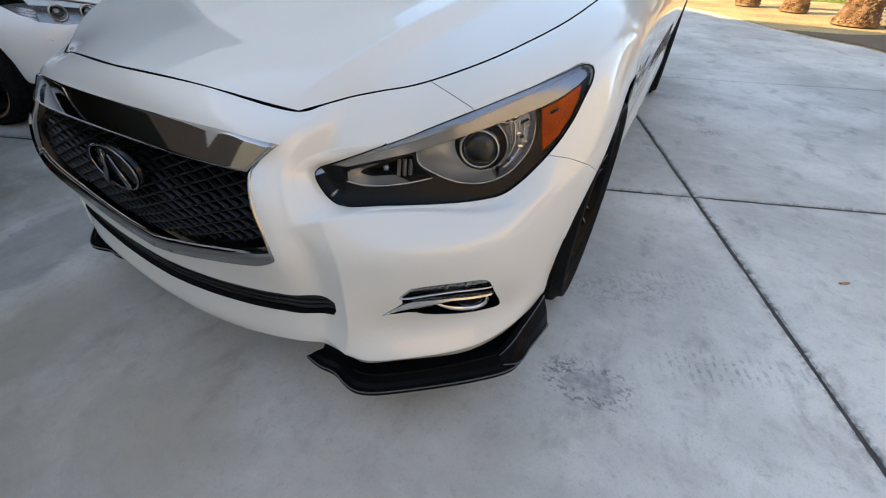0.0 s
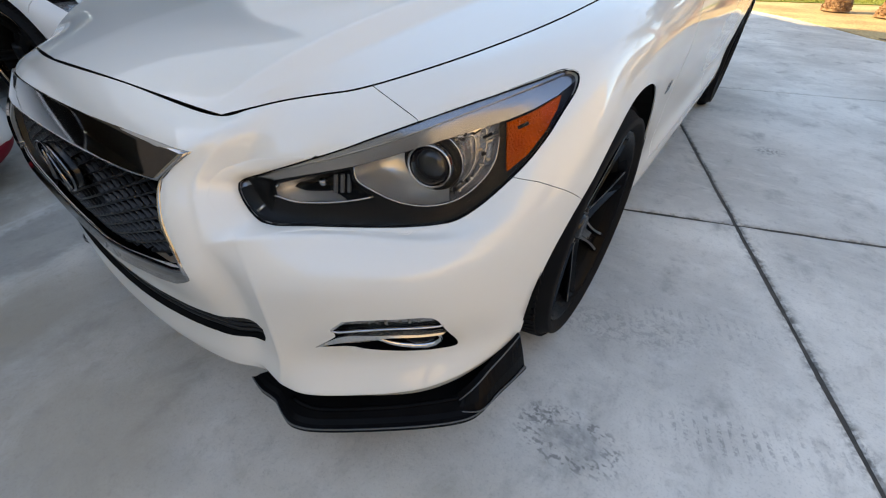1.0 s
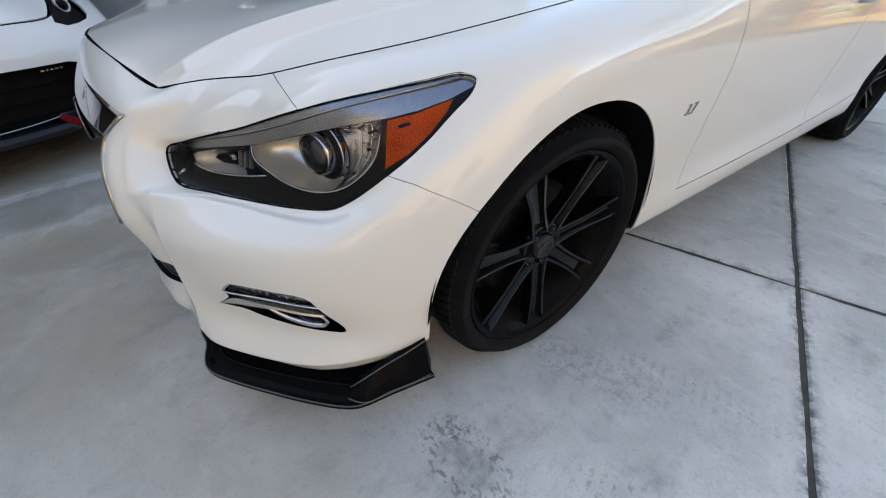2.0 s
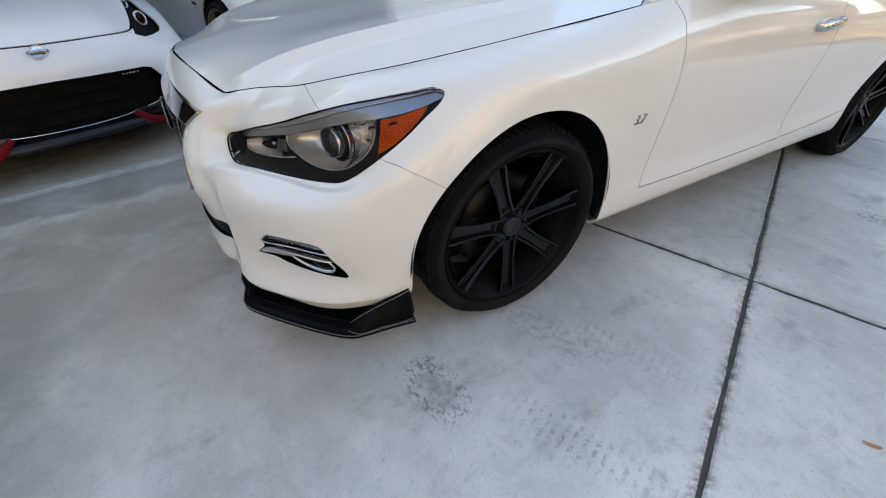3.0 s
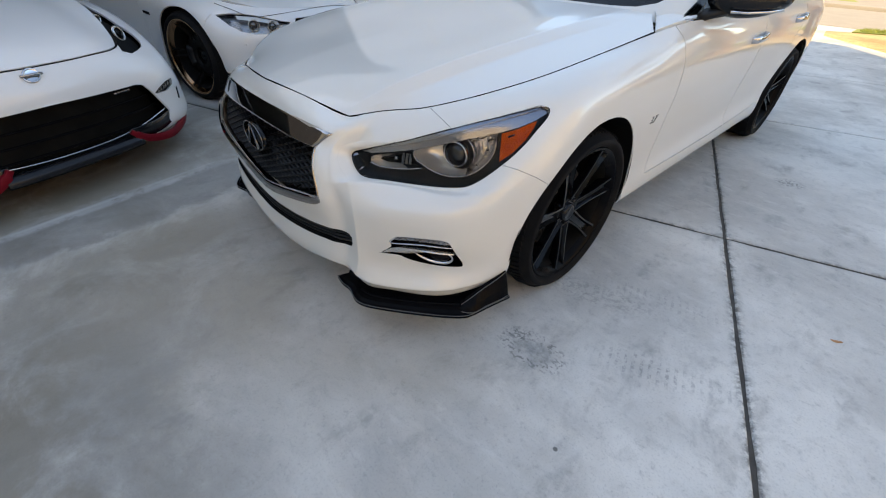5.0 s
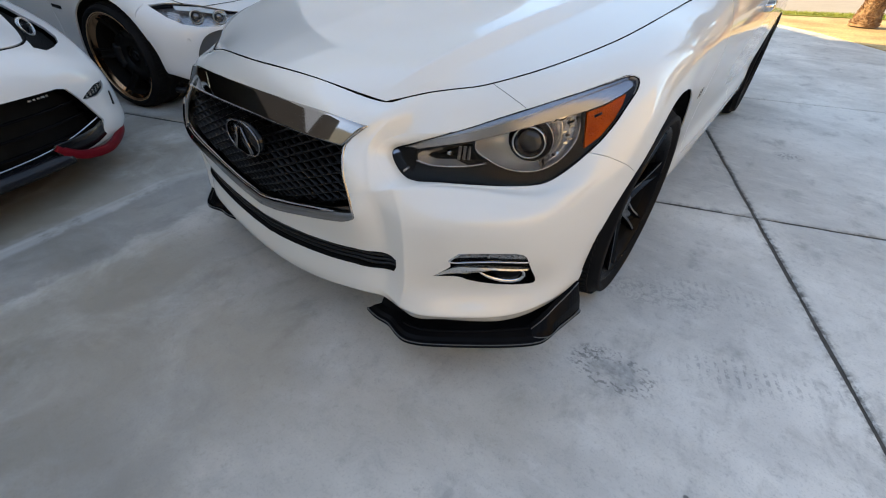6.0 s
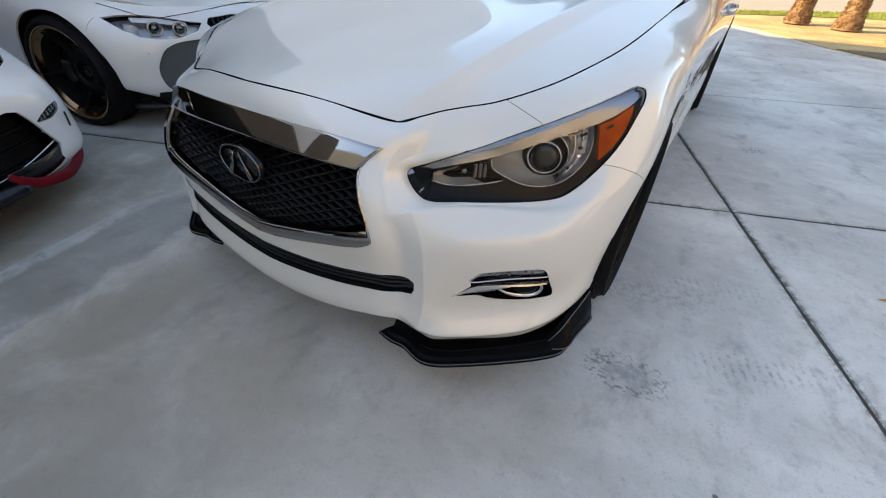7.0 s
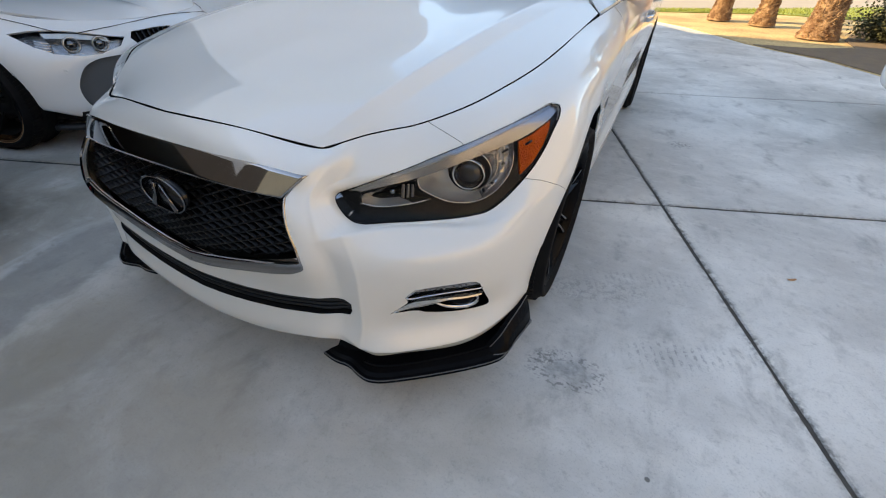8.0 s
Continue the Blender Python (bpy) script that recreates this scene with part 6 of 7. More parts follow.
def cabin(root, rings, paint, wind, side):
    t = sheet(rings, 7, [7, 7, 5, 4])
    for v in t.verts:
        v.co.x = max(v.co.x, 0)
    p = part("windshield", whole(cut(t, FRONT, wind, lambda c: c.y < 1.3)), WINDOW, root)
    p.visible_shadow = False
    for o in both("side_window", cut(t, SIDE, side, lambda c: c.x > .35), WINDOW, root):
        o.visible_shadow = False
    bmesh.ops.recalc_face_normals(t, faces=t.faces)
    rims(t, .02, lambda q: abs(q.x) > 2e-3)
    part("roof", whole(t), paint, root)


def tail(root, cols, paint):
    """The deck that closes the body behind and round the cabin."""
    d = sheet(cols, 6, 4, mirrored=False)
    for v in d.verts:
        v.co.x = max(v.co.x, 0)
    part("rear_deck", whole(d), paint, root)


NAMES = lambda c: "fender" if c.y < .55 else "sill" if c.z < .3 else "door" if c.y < 1.9 else "quarter_panel"

# white sports coupe with a red-edged bumper
coupe = thing("sports_car", "white sports coupe with a red-edged front bumper parked beside the house", "car")
Z = []
Z.append([(0, -.78, .17), (0, -.86, .150), (0, -.875, .20), (0, -.862, .32), (0, -.865, .43), (0, -.852, .52), (0, -.825, .595), (0, -.795, .643)])
Z.append([(.30, -.76, .17), (.30, -.845, .150), (.30, -.860, .20), (.30, -.848, .32), (.30, -.852, .43), (.30, -.838, .52), (.30, -.810, .597), (.30, -.773, .648)])
Z.append([(.50, -.70, .17), (.52, -.79, .150), (.53, -.805, .20), (.535, -.792, .32), (.535, -.798, .43), (.53, -.785, .52), (.525, -.745, .59), (.515, -.675, .650)])
Z.append([(.64, -.64, .17), (.68, -.725, .150), (.70, -.74, .20), (.705, -.735, .32), (.705, -.735, .43), (.695, -.705, .52), (.67, -.640, .60), (.60, -.520, .705)])
Z.append([(.77, -.54, .17), (.825, -.61, .150), (.845, -.635, .20), (.845, -.635, .32), (.84, -.62, .43), (.82, -.57, .55), (.785, -.48, .650), (.645, -.300, .795)])
Z.append([(.83, -.40, .18), (.89, -.43, .165), (.908, -.44, .22), (.910, -.43, .33), (.903, -.41, .45), (.887, -.345, .57), (.852, -.28, .695), (.665, -.06, .852)])
Z.append([(.84, 0, .18), (.89, 0, .18), (.905, 0, .22), (.912, 0, .33), (.917, 0, .46), (.917, 0, .60), (.890, 0, .74), (.695, .25, .895)])
Z.append([(.84, .5, .18), (.88, .5, .18), (.90, .5, .22), (.89, .5, .33), (.875, .5, .46), (.88, .5, .62), (.87, .5, .78), (.75, .6, .93)])
Z.append([(.84, 1.4, .18), (.88, 1.4, .18), (.90, 1.4, .22), (.89, 1.4, .33), (.87, 1.4, .46), (.875, 1.4, .62), (.865, 1.4, .80), (.80, 1.4, .95)])
Z.append([(.84, 2.4, .20), (.89, 2.4, .20), (.91, 2.4, .26), (.92, 2.4, .36), (.925, 2.4, .48), (.92, 2.4, .66), (.89, 2.4, .84), (.78, 2.4, .99)])
Z.append([(.66, 3.10, .25), (.74, 3.15, .26), (.76, 3.17, .32), (.77, 3.18, .42), (.77, 3.18, .54), (.76, 3.17, .68), (.74, 3.15, .84), (.66, 3.1, .96)])
Z.append([(0, 3.25, .25), (0, 3.32, .26), (0, 3.35, .32), (0, 3.36, .42), (0, 3.36, .54), (0, 3.35, .68), (0, 3.32, .84), (0, 3.25, .97)])
MOUTH = [(-.01, .474), (.30, .470), (.46, .466), (.51, .452), (.55, .40), (.60, .32), (.635, .255), (.60, .205), (.45, .185), (-.01, .180)]
ZL3 = [(.515, -.70, .622), (.545, -.645, .668), (.575, -.54, .715), (.605, -.42, .760), (.635, -.25, .805), (.650, -.15, .822), (.675, -.20, .800), (.70, -.32, .758),
       (.715, -.42, .722), (.735, -.45, .712), (.745, -.50, .675), (.735, -.555, .635), (.70, -.595, .612), (.63, -.640, .598), (.56, -.690, .597)]
ZV = View((.55, -.70, .45))
ZLAMP = [ZV.flat(p) for p in ZL3]
ZDRL = [(.572, .386), (.590, .376), (.672, .372), (.735, .390), (.752, .408), (.752, .428), (.676, .426), (.612, .406)]
zt, (mouth_p, zlamp_p, zdrl_p) = body(coupe, Z, [8, 8, 8, 8, 8, 8, 7, 8, 8, 8, 8], 5, COOL_WHITE, ((.0, .34, .385), (2.55, .34, .39)),
                                      ((FRONT, MOUTH, AHEAD), (ZV, ZLAMP, lambda c: c.y < 0 and c.x > .3), (FRONT, ZDRL, AHEAD)),
                                      ((SIDE, [(.60, .98), (.62, .7), (.60, .3)], .005, FLANK), (SIDE, [(1.78, 1.0), (1.80, .6), (1.70, .3)], .005, FLANK), (SIDE, [(.60, .3), (1.70, .3)], .005, FLANK)), NAMES)
ZH = [[(0, -.789, .648), (0, -.62, .735), (0, -.30, .815), (0, .10, .885), (0, .50, .935)],
      [(.18, -.783, .650), (.18, -.61, .735), (.19, -.30, .818), (.20, .10, .888), (.20, .50, .935)],
      [(.34, -.758, .652), (.37, -.60, .732), (.41, -.30, .818), (.44, .10, .888), (.46, .51, .93)],
      [(.45, -.719, .652), (.49, -.58, .708), (.55, -.28, .800), (.59, .10, .878), (.62, .53, .925)],
      [(.512, -.670, .654), (.560, -.575, .690), (.640, -.29, .799), (.675, .02, .864), (.725, .48, .920)]]
bonnet(coupe, ZH, COOL_WHITE)
ZG = [[(0, .48, .93), (0, .85, 1.12), (0, 1.25, 1.265), (0, 1.4, 1.295), (0, 1.5, 1.305)],
      [(.42, .50, .925), (.40, .88, 1.115), (.36, 1.27, 1.258), (.27, 1.42, 1.29), (0, 1.51, 1.305)],
      [(.72, .60, .925), (.63, .98, 1.10), (.50, 1.33, 1.24), (.36, 1.46, 1.285), (0, 1.53, 1.305)],
      [(.79, .95, .945), (.70, 1.2, 1.11), (.57, 1.45, 1.235), (.40, 1.54, 1.283), (0, 1.57, 1.305)],
      [(.80, 1.6, .965), (.70, 1.65, 1.115), (.58, 1.67, 1.235), (.40, 1.66, 1.28), (0, 1.65, 1.30)],
      [(.76, 2.4, 1.0), (.66, 2.2, 1.11), (.53, 2.0, 1.215), (.37, 1.84, 1.265), (0, 1.76, 1.29)],
      [(.52, 3.0, .98), (.46, 2.6, 1.10), (.40, 2.15, 1.205), (.28, 1.92, 1.26), (0, 1.80, 1.285)],
      [(0, 3.15, .985), (0, 2.7, 1.105), (0, 2.2, 1.21), (0, 1.95, 1.26), (0, 1.82, 1.285)]]
cabin(coupe, ZG, COOL_WHITE, [(-.01, .96), (.40, .96), (.62, .97), (.56, 1.13), (.46, 1.235), (-.01, 1.255)], [(.90, .98), (1.25, 1.16), (1.5, 1.215), (1.8, 1.205), (2.1, 1.12), (1.9, 1.01)])
tail(coupe, [[(0, 3.10, .99), (0, 3.24, .968)], [(.5, 2.98, .985), (.64, 3.09, .958)], [(.74, 2.4, 1.0), (.77, 2.42, .99)], [(.78, 1.5, .962), (.80, 1.5, .95)], [(.73, .62, .93), (.76, .60, .93)]], COOL_WHITE)
part("underbody", box((1.5, 3.8, .06), (0, 1.2, .21)), LINER, coupe)
part("cabin_floor", box((1.3, 1.9, .1), (0, 1.6, .62)), CABIN, coupe)
part("engine_bay", box((1.0, .9, .26), (0, 0, .50)), LINER, coupe)
cw = wheel("wheel", coupe, (.785, 0, .335), False, radius=.335, rim=.262, spokes=5)
copy_wheel(cw, coupe, (.79, 2.55, .335), False, .4)
copy_wheel(cw, coupe, (-.785, 0, .335), True)
copy_wheel(cw, coupe, (-.79, 2.55, .335), True)
mouth = part("front_grille", whole(sunk(mouth_p, .09)), LINER, coupe)
for zz in (.24, .31, .38):
    half = np.interp(zz, [.18, .255, .32, .40, .452], [.52, .60, .57, .53, .49])
    pts = []
    for i in range(25):
        x = half * i / 24
        p = on(zt, FRONT, (x, zz), .045)
        pts.append((x, p.y, p.z))
    pts = [(-x, y, z) for x, y, z in pts[:0:-1]] + pts
    part("grille_slat", sweep(pts, rect(.02, .008)), LIP_BLACK, mouth)
pts = []
for i in range(25):
    x = .60 * i / 24
    p = on(zt, FRONT, (x, .222 + .06 * (x / .60) ** 2.2), -.002)
    pts.append((x, p.y, p.z))
pts = [(-x, y, z) for x, y, z in pts[:0:-1]] + pts
part("lip_edge", sweep(pts, rect(.010, .006)), CHROME, coupe, "thin bright line along the lip")
# dark lip and red corner blades
pts = [(0, -.872, .165), (.22, -.868, .165), (.34, -.858, .168)]
pts = [(-x, y, z) for x, y, z in pts[:0:-1]] + pts
part("lip", sweep([tuple(q) for q in spline(pts, steps(len(pts), 5))], [(-.05, -.02), (.035, -.016), (.042, .0), (.03, .03), (-.05, .045)]), GUNMETAL, coupe, "dark gunmetal lip")
for sign in (1, -1):
    fl = (lambda b: b) if sign > 0 else mirror
    red = spline([(.30, -.874, .238), (.335, -.880, .205), (.40, -.876, .168), (.53, -.852, .145), (.66, -.765, .142), (.79, -.64, .15), (.865, -.53, .165), (.885, -.46, .205)], steps(8, 5))
    part("red_blade", fl(sweep([tuple(q) for q in red], rect(.026, .042, .12), taper=[.7] * 4 + [1.0] * (len(red) - 8) + [.8] * 4)), RED, coupe, "dark red bumper edge")
    vent = spline([(.30, -.864, .212), (.48, -.835, .212), (.62, -.765, .222)], steps(3, 6))
    part("corner_vent", fl(sweep([tuple(q) for q in vent], rect(.012, .075, .2))), GLOSS_BLACK, coupe)
    # lamp
    lamp = new("headlight")
    lamp.parent = coupe
    lamp["label"] = "boomerang headlight with a white ring in a dark housing"
    o = part("lens", fl(sunk(zlamp_p, .002)), LAMP_LENS, lamp)
    o.visible_shadow = False
    part("housing", fl(sunk(zlamp_p, .035)), LAMP_BLACK, lamp)
    rot = Vector((1, 0, 0)).rotation_difference(Vector((.45, -.85, .28)).normalized()).to_matrix().to_4x4()

    def put(bm, p):
        bmesh.ops.transform(bm, matrix=Matrix.Translation(p) @ rot, verts=bm.verts)
        return fl(bm)

    c0 = on(zt, ZV, ZV.flat((.665, -.505, .690)), .016) or Vector((.665, -.505, .690))
    part("lamp_ring", put(turned([(.0, .033), (.006, .035), (.008, .041), (.004, .045), (-.004, .046)], 36), c0), SILVER, lamp, "pale ring")
    part("lamp_bulb", put(turned([(-.01, .030), (.004, .022), (.008, .010), (.009, 0)], 28), c0), DARK_LENS, lamp)
    c1 = on(zt, ZV, ZV.flat((.632, -.36, .752)), .016) or Vector((.632, -.36, .752))
    part("upper_bulb", put(turned([(.0, .018), (.004, .022), (.0, .026)], 24), c1), CHROME, lamp)
    drl = part("running_light", fl(sunk(zdrl_p, .010)), LAMP_BLACK, coupe)
    o = part("running_light_cover", fl(sunk(zdrl_p, .002)), LAMP_LENS, drl)
    o.visible_shadow = False
    for i in range(6):
        p = on(zt, FRONT, (.605 + .024 * i, .389 + .005 * i), .006)
        if p:
            part("running_light_cell", fl(box((.010, .006, .020), p, .002)), CHROME, drl)
    slot = [on(zt, FRONT, q, -.001) for q in ((.772, .365), (.770, .335), (.762, .295))]
    part("bumper_slot", fl(sweep([tuple(p) for p in slot if p], rect(.02, .006), up=(.7, -.7, 0))), SATIN_BLACK, coupe)
zb = turned([(-.004, .043), (.006, .042), (.009, .038), (.006, .034), (.004, .030), (.006, 0)], 40)
tip = Vector((1, 0, 0)).rotation_difference(Vector((0, -.86, .5)).normalized()).to_matrix().to_4x4()
pz = on(zt, FRONT, (0, .612), .0)
badge = part("badge_ring", zb, CHROME, coupe, "chrome ring badge with a bar")
bmesh_m = Matrix.Translation(pz) @ tip @ Matrix.Diagonal((1, 1.0, .78, 1))
badge.data.transform(bmesh_m)
bb = part("badge_bar", sweep([(-.047, 0, 0), (.047, 0, 0)], rect(.016, .012)), DARK_CHROME, badge)
bb.data.transform(Matrix.Translation(pz + Vector((0, -.008, .005))))
for i, ww in enumerate((.014, .010, .012, .016, .010)):
    p = on(zt, FRONT, (.345 + .022 * i, .436), .055)
    part("grille_badge_bar", box((ww, .003, .010), p), CHROME, coupe)
coupe.matrix_world = Matrix.Translation((-2.16, -1.70, 0)) @ Matrix.Rotation(radians(21 + 90), 4, "Z")

seam = [(x, y, z - .001) for x, y, z in (q[-1] for q in Z[:4])]
both("hood_seam", sweep([tuple(q) for q in spline(seam, steps(4, 6))], rect(.006, .005), up=(0, -.5, .8)), LINER, coupe)

# white performance sedan with bronze-lipped wheels
saloon = thing("car", "white performance sedan with dark bronze-lipped wheels parked beside the house", "car")
M = []
M.append([(0, -.68, .20), (0, -.76, .17), (0, -.78, .25), (0, -.775, .38), (0, -.785, .50), (0, -.79, .60), (0, -.76, .70), (0, -.71, .765)])
M.append([(.30, -.66, .20), (.30, -.745, .17), (.30, -.765, .25), (.30, -.76, .38), (.30, -.765, .50), (.30, -.762, .60), (.30, -.73, .70), (.30, -.675, .77)])
M.append([(.52, -.56, .20), (.56, -.66, .17), (.57, -.68, .25), (.57, -.675, .38), (.57, -.68, .50), (.565, -.667, .60), (.555, -.61, .70), (.54, -.54, .785)])
M.append([(.66, -.48, .22), (.73, -.54, .21), (.745, -.555, .26), (.75, -.555, .38), (.755, -.555, .50), (.75, -.535, .60), (.73, -.45, .71), (.68, -.36, .815)])
M.append([(.76, -.38, .30), (.845, -.40, .275), (.857, -.405, .30), (.865, -.405, .38), (.872, -.40, .50), (.867, -.375, .61), (.843, -.29, .74), (.73, -.18, .855)])
M.append([(.80, -.2, .31), (.885, -.2, .30), (.90, -.2, .32), (.912, -.2, .38), (.918, -.2, .50), (.917, -.18, .62), (.887, -.1, .77), (.76, 0, .885)])
M.append([(.82, .1, .20), (.90, .1, .20), (.915, .1, .26), (.927, .1, .38), (.933, .1, .50), (.932, .1, .65), (.902, .12, .80), (.775, .2, .91)])
M.append([(.82, .6, .20), (.88, .6, .20), (.90, .6, .26), (.895, .6, .38), (.885, .6, .50), (.89, .6, .66), (.887, .6, .82), (.81, .65, .96)])
M.append([(.82, 1.5, .20), (.88, 1.5, .20), (.90, 1.5, .26), (.89, 1.5, .38), (.88, 1.5, .50), (.89, 1.5, .68), (.885, 1.5, .86), (.82, 1.5, .98)])
M.append([(.82, 2.7, .20), (.90, 2.7, .20), (.93, 2.7, .26), (.94, 2.7, .38), (.945, 2.7, .50), (.94, 2.7, .70), (.91, 2.7, .90), (.79, 2.7, 1.02)])
M.append([(.64, 3.60, .26), (.74, 3.66, .27), (.76, 3.68, .33), (.77, 3.69, .44), (.77, 3.69, .56), (.76, 3.68, .72), (.74, 3.66, .90), (.64, 3.58, 1.03)])
M.append([(0, 3.70, .26), (0, 3.80, .27), (0, 3.83, .33), (0, 3.84, .44), (0, 3.84, .56), (0, 3.83, .72), (0, 3.80, .90), (0, 3.70, 1.04)])
LOW = lambda z: z if z < .45 else .45 + (z - .45) * .87
M = [[(x, y, LOW(z)) for x, y, z in q] for q in M]
ML3 = [(.805, -.35, .694), (.731, -.408, .703), (.66, -.49, .703), (.59, -.56, .690), (.45, -.685, .652), (.386, -.715, .641), (.438, -.717, .598), (.56, -.674, .566), (.66, -.612, .568), (.735, -.540, .588), (.778, -.464, .628)]
MLAMP = [QUARTER.flat(p) for p in ML3]
MINT = dense([(.36, .545), (.50, .548), (.60, .538), (.665, .505), (.705, .44), (.72, .38), (.715, .31), (.69, .26), (.55, .24), (.38, .25)], 4)
KID = [(.03, .665), (.16, .672), (.33, .665), (.36, .63), (.32, .57), (.25, .54), (.05, .54), (.02, .58)]
mt, (mlamp_p, mint_p, kid_p) = body(saloon, M, [8, 8, 8, 8, 8, 8, 8, 8, 8, 8, 8], 5, COOL_WHITE, ((.0, .345, .385), (2.81, .345, .385)),
                                    ((QUARTER, MLAMP, AHEAD), (FRONT, MINT, AHEAD), (FRONT, KID, AHEAD)),
                                    ((SIDE, [(.58, 1.0), (.60, .7), (.58, .3)], .005, FLANK), (SIDE, [(1.68, 1.05), (1.70, .6), (1.68, .3)], .005, FLANK), (SIDE, [(.58, .3), (2.42, .3)], .005, FLANK),
                                     (SIDE, [(-.33, .70), (-.31, .66), (-.30, .62)], .004, FLANK)), NAMES)
MH = [[(0, -.704, .770), (0, -.50, .83), (0, -.1, .90), (0, .3, .95), (0, .62, .975)],
      [(.12, -.700, .771), (.13, -.50, .845), (.15, -.1, .918), (.17, .3, .965), (.18, .62, .985)],
      [(.30, -.668, .775), (.32, -.48, .835), (.36, -.1, .905), (.40, .3, .955), (.42, .63, .975)],
      [(.44, -.610, .780), (.48, -.44, .83), (.54, -.08, .895), (.58, .3, .945), (.60, .64, .968)],
      [(.537, -.535, .789), (.60, -.455, .803), (.726, -.176, .858), (.77, .20, .912), (.79, .58, .95)]]
MH = [[(x, y, LOW(z) + (.002 if k else -.003)) for k, (x, y, z) in enumerate(q)] for q in MH]
bonnet(saloon, MH, COOL_WHITE)
MG = [[(x, y + .10, z - .075) for x, y, z in ring_] for ring_ in G]
cabin(saloon, MG, COOL_WHITE, [(-.01, .945), (.40, .945), (.66, .945), (.60, 1.13), (.50, 1.29), (-.01, 1.315)], [(.90, .945), (1.30, 1.13), (1.58, 1.25), (2.3, 1.26), (2.62, 1.18), (2.6, .99), (2.0, .96)])
tail(saloon, [[(0, 3.48, .99), (0, 3.69, .965)], [(.5, 3.42, .985), (.62, 3.57, .957)], [(.72, 2.9, .97), (.78, 2.75, .948)], [(.80, 1.6, .925), (.82, 1.5, .912)], [(.76, .70, .90), (.80, .66, .894)]], COOL_WHITE)
part("underbody", box((1.5, 4.2, .06), (0, 1.45, .22)), LINER, saloon)
part("cabin_floor", box((1.3, 2.4, .1), (0, 2.0, .62)), CABIN, saloon)
part("engine_bay", box((1.1, 1.0, .3), (0, .05, .52)), LINER, saloon)
mw = wheel("wheel", saloon, (.80, .0, .345), False, radius=.345, rim=.285, spokes=5, rim_mat=LINER, lip_mat=BRONZE, dish=.12)
part("dish_lip", turned([(.108, .282), (.094, .266), (.072, .254), (.066, .250), (.060, .252)], 72), BRONZE, mw)
part("lip_edge", turned([(.100, .286), (.114, .2885), (.119, .2925), (.112, .2975)], 72), COPPER, mw, "bright bronze edge")
copy_wheel(mw, saloon, (.81, 2.81, .345), False, .4)
copy_wheel(mw, saloon, (-.80, .0, .345), True, .3)
copy_wheel(mw, saloon, (-.81, 2.81, .345), True)
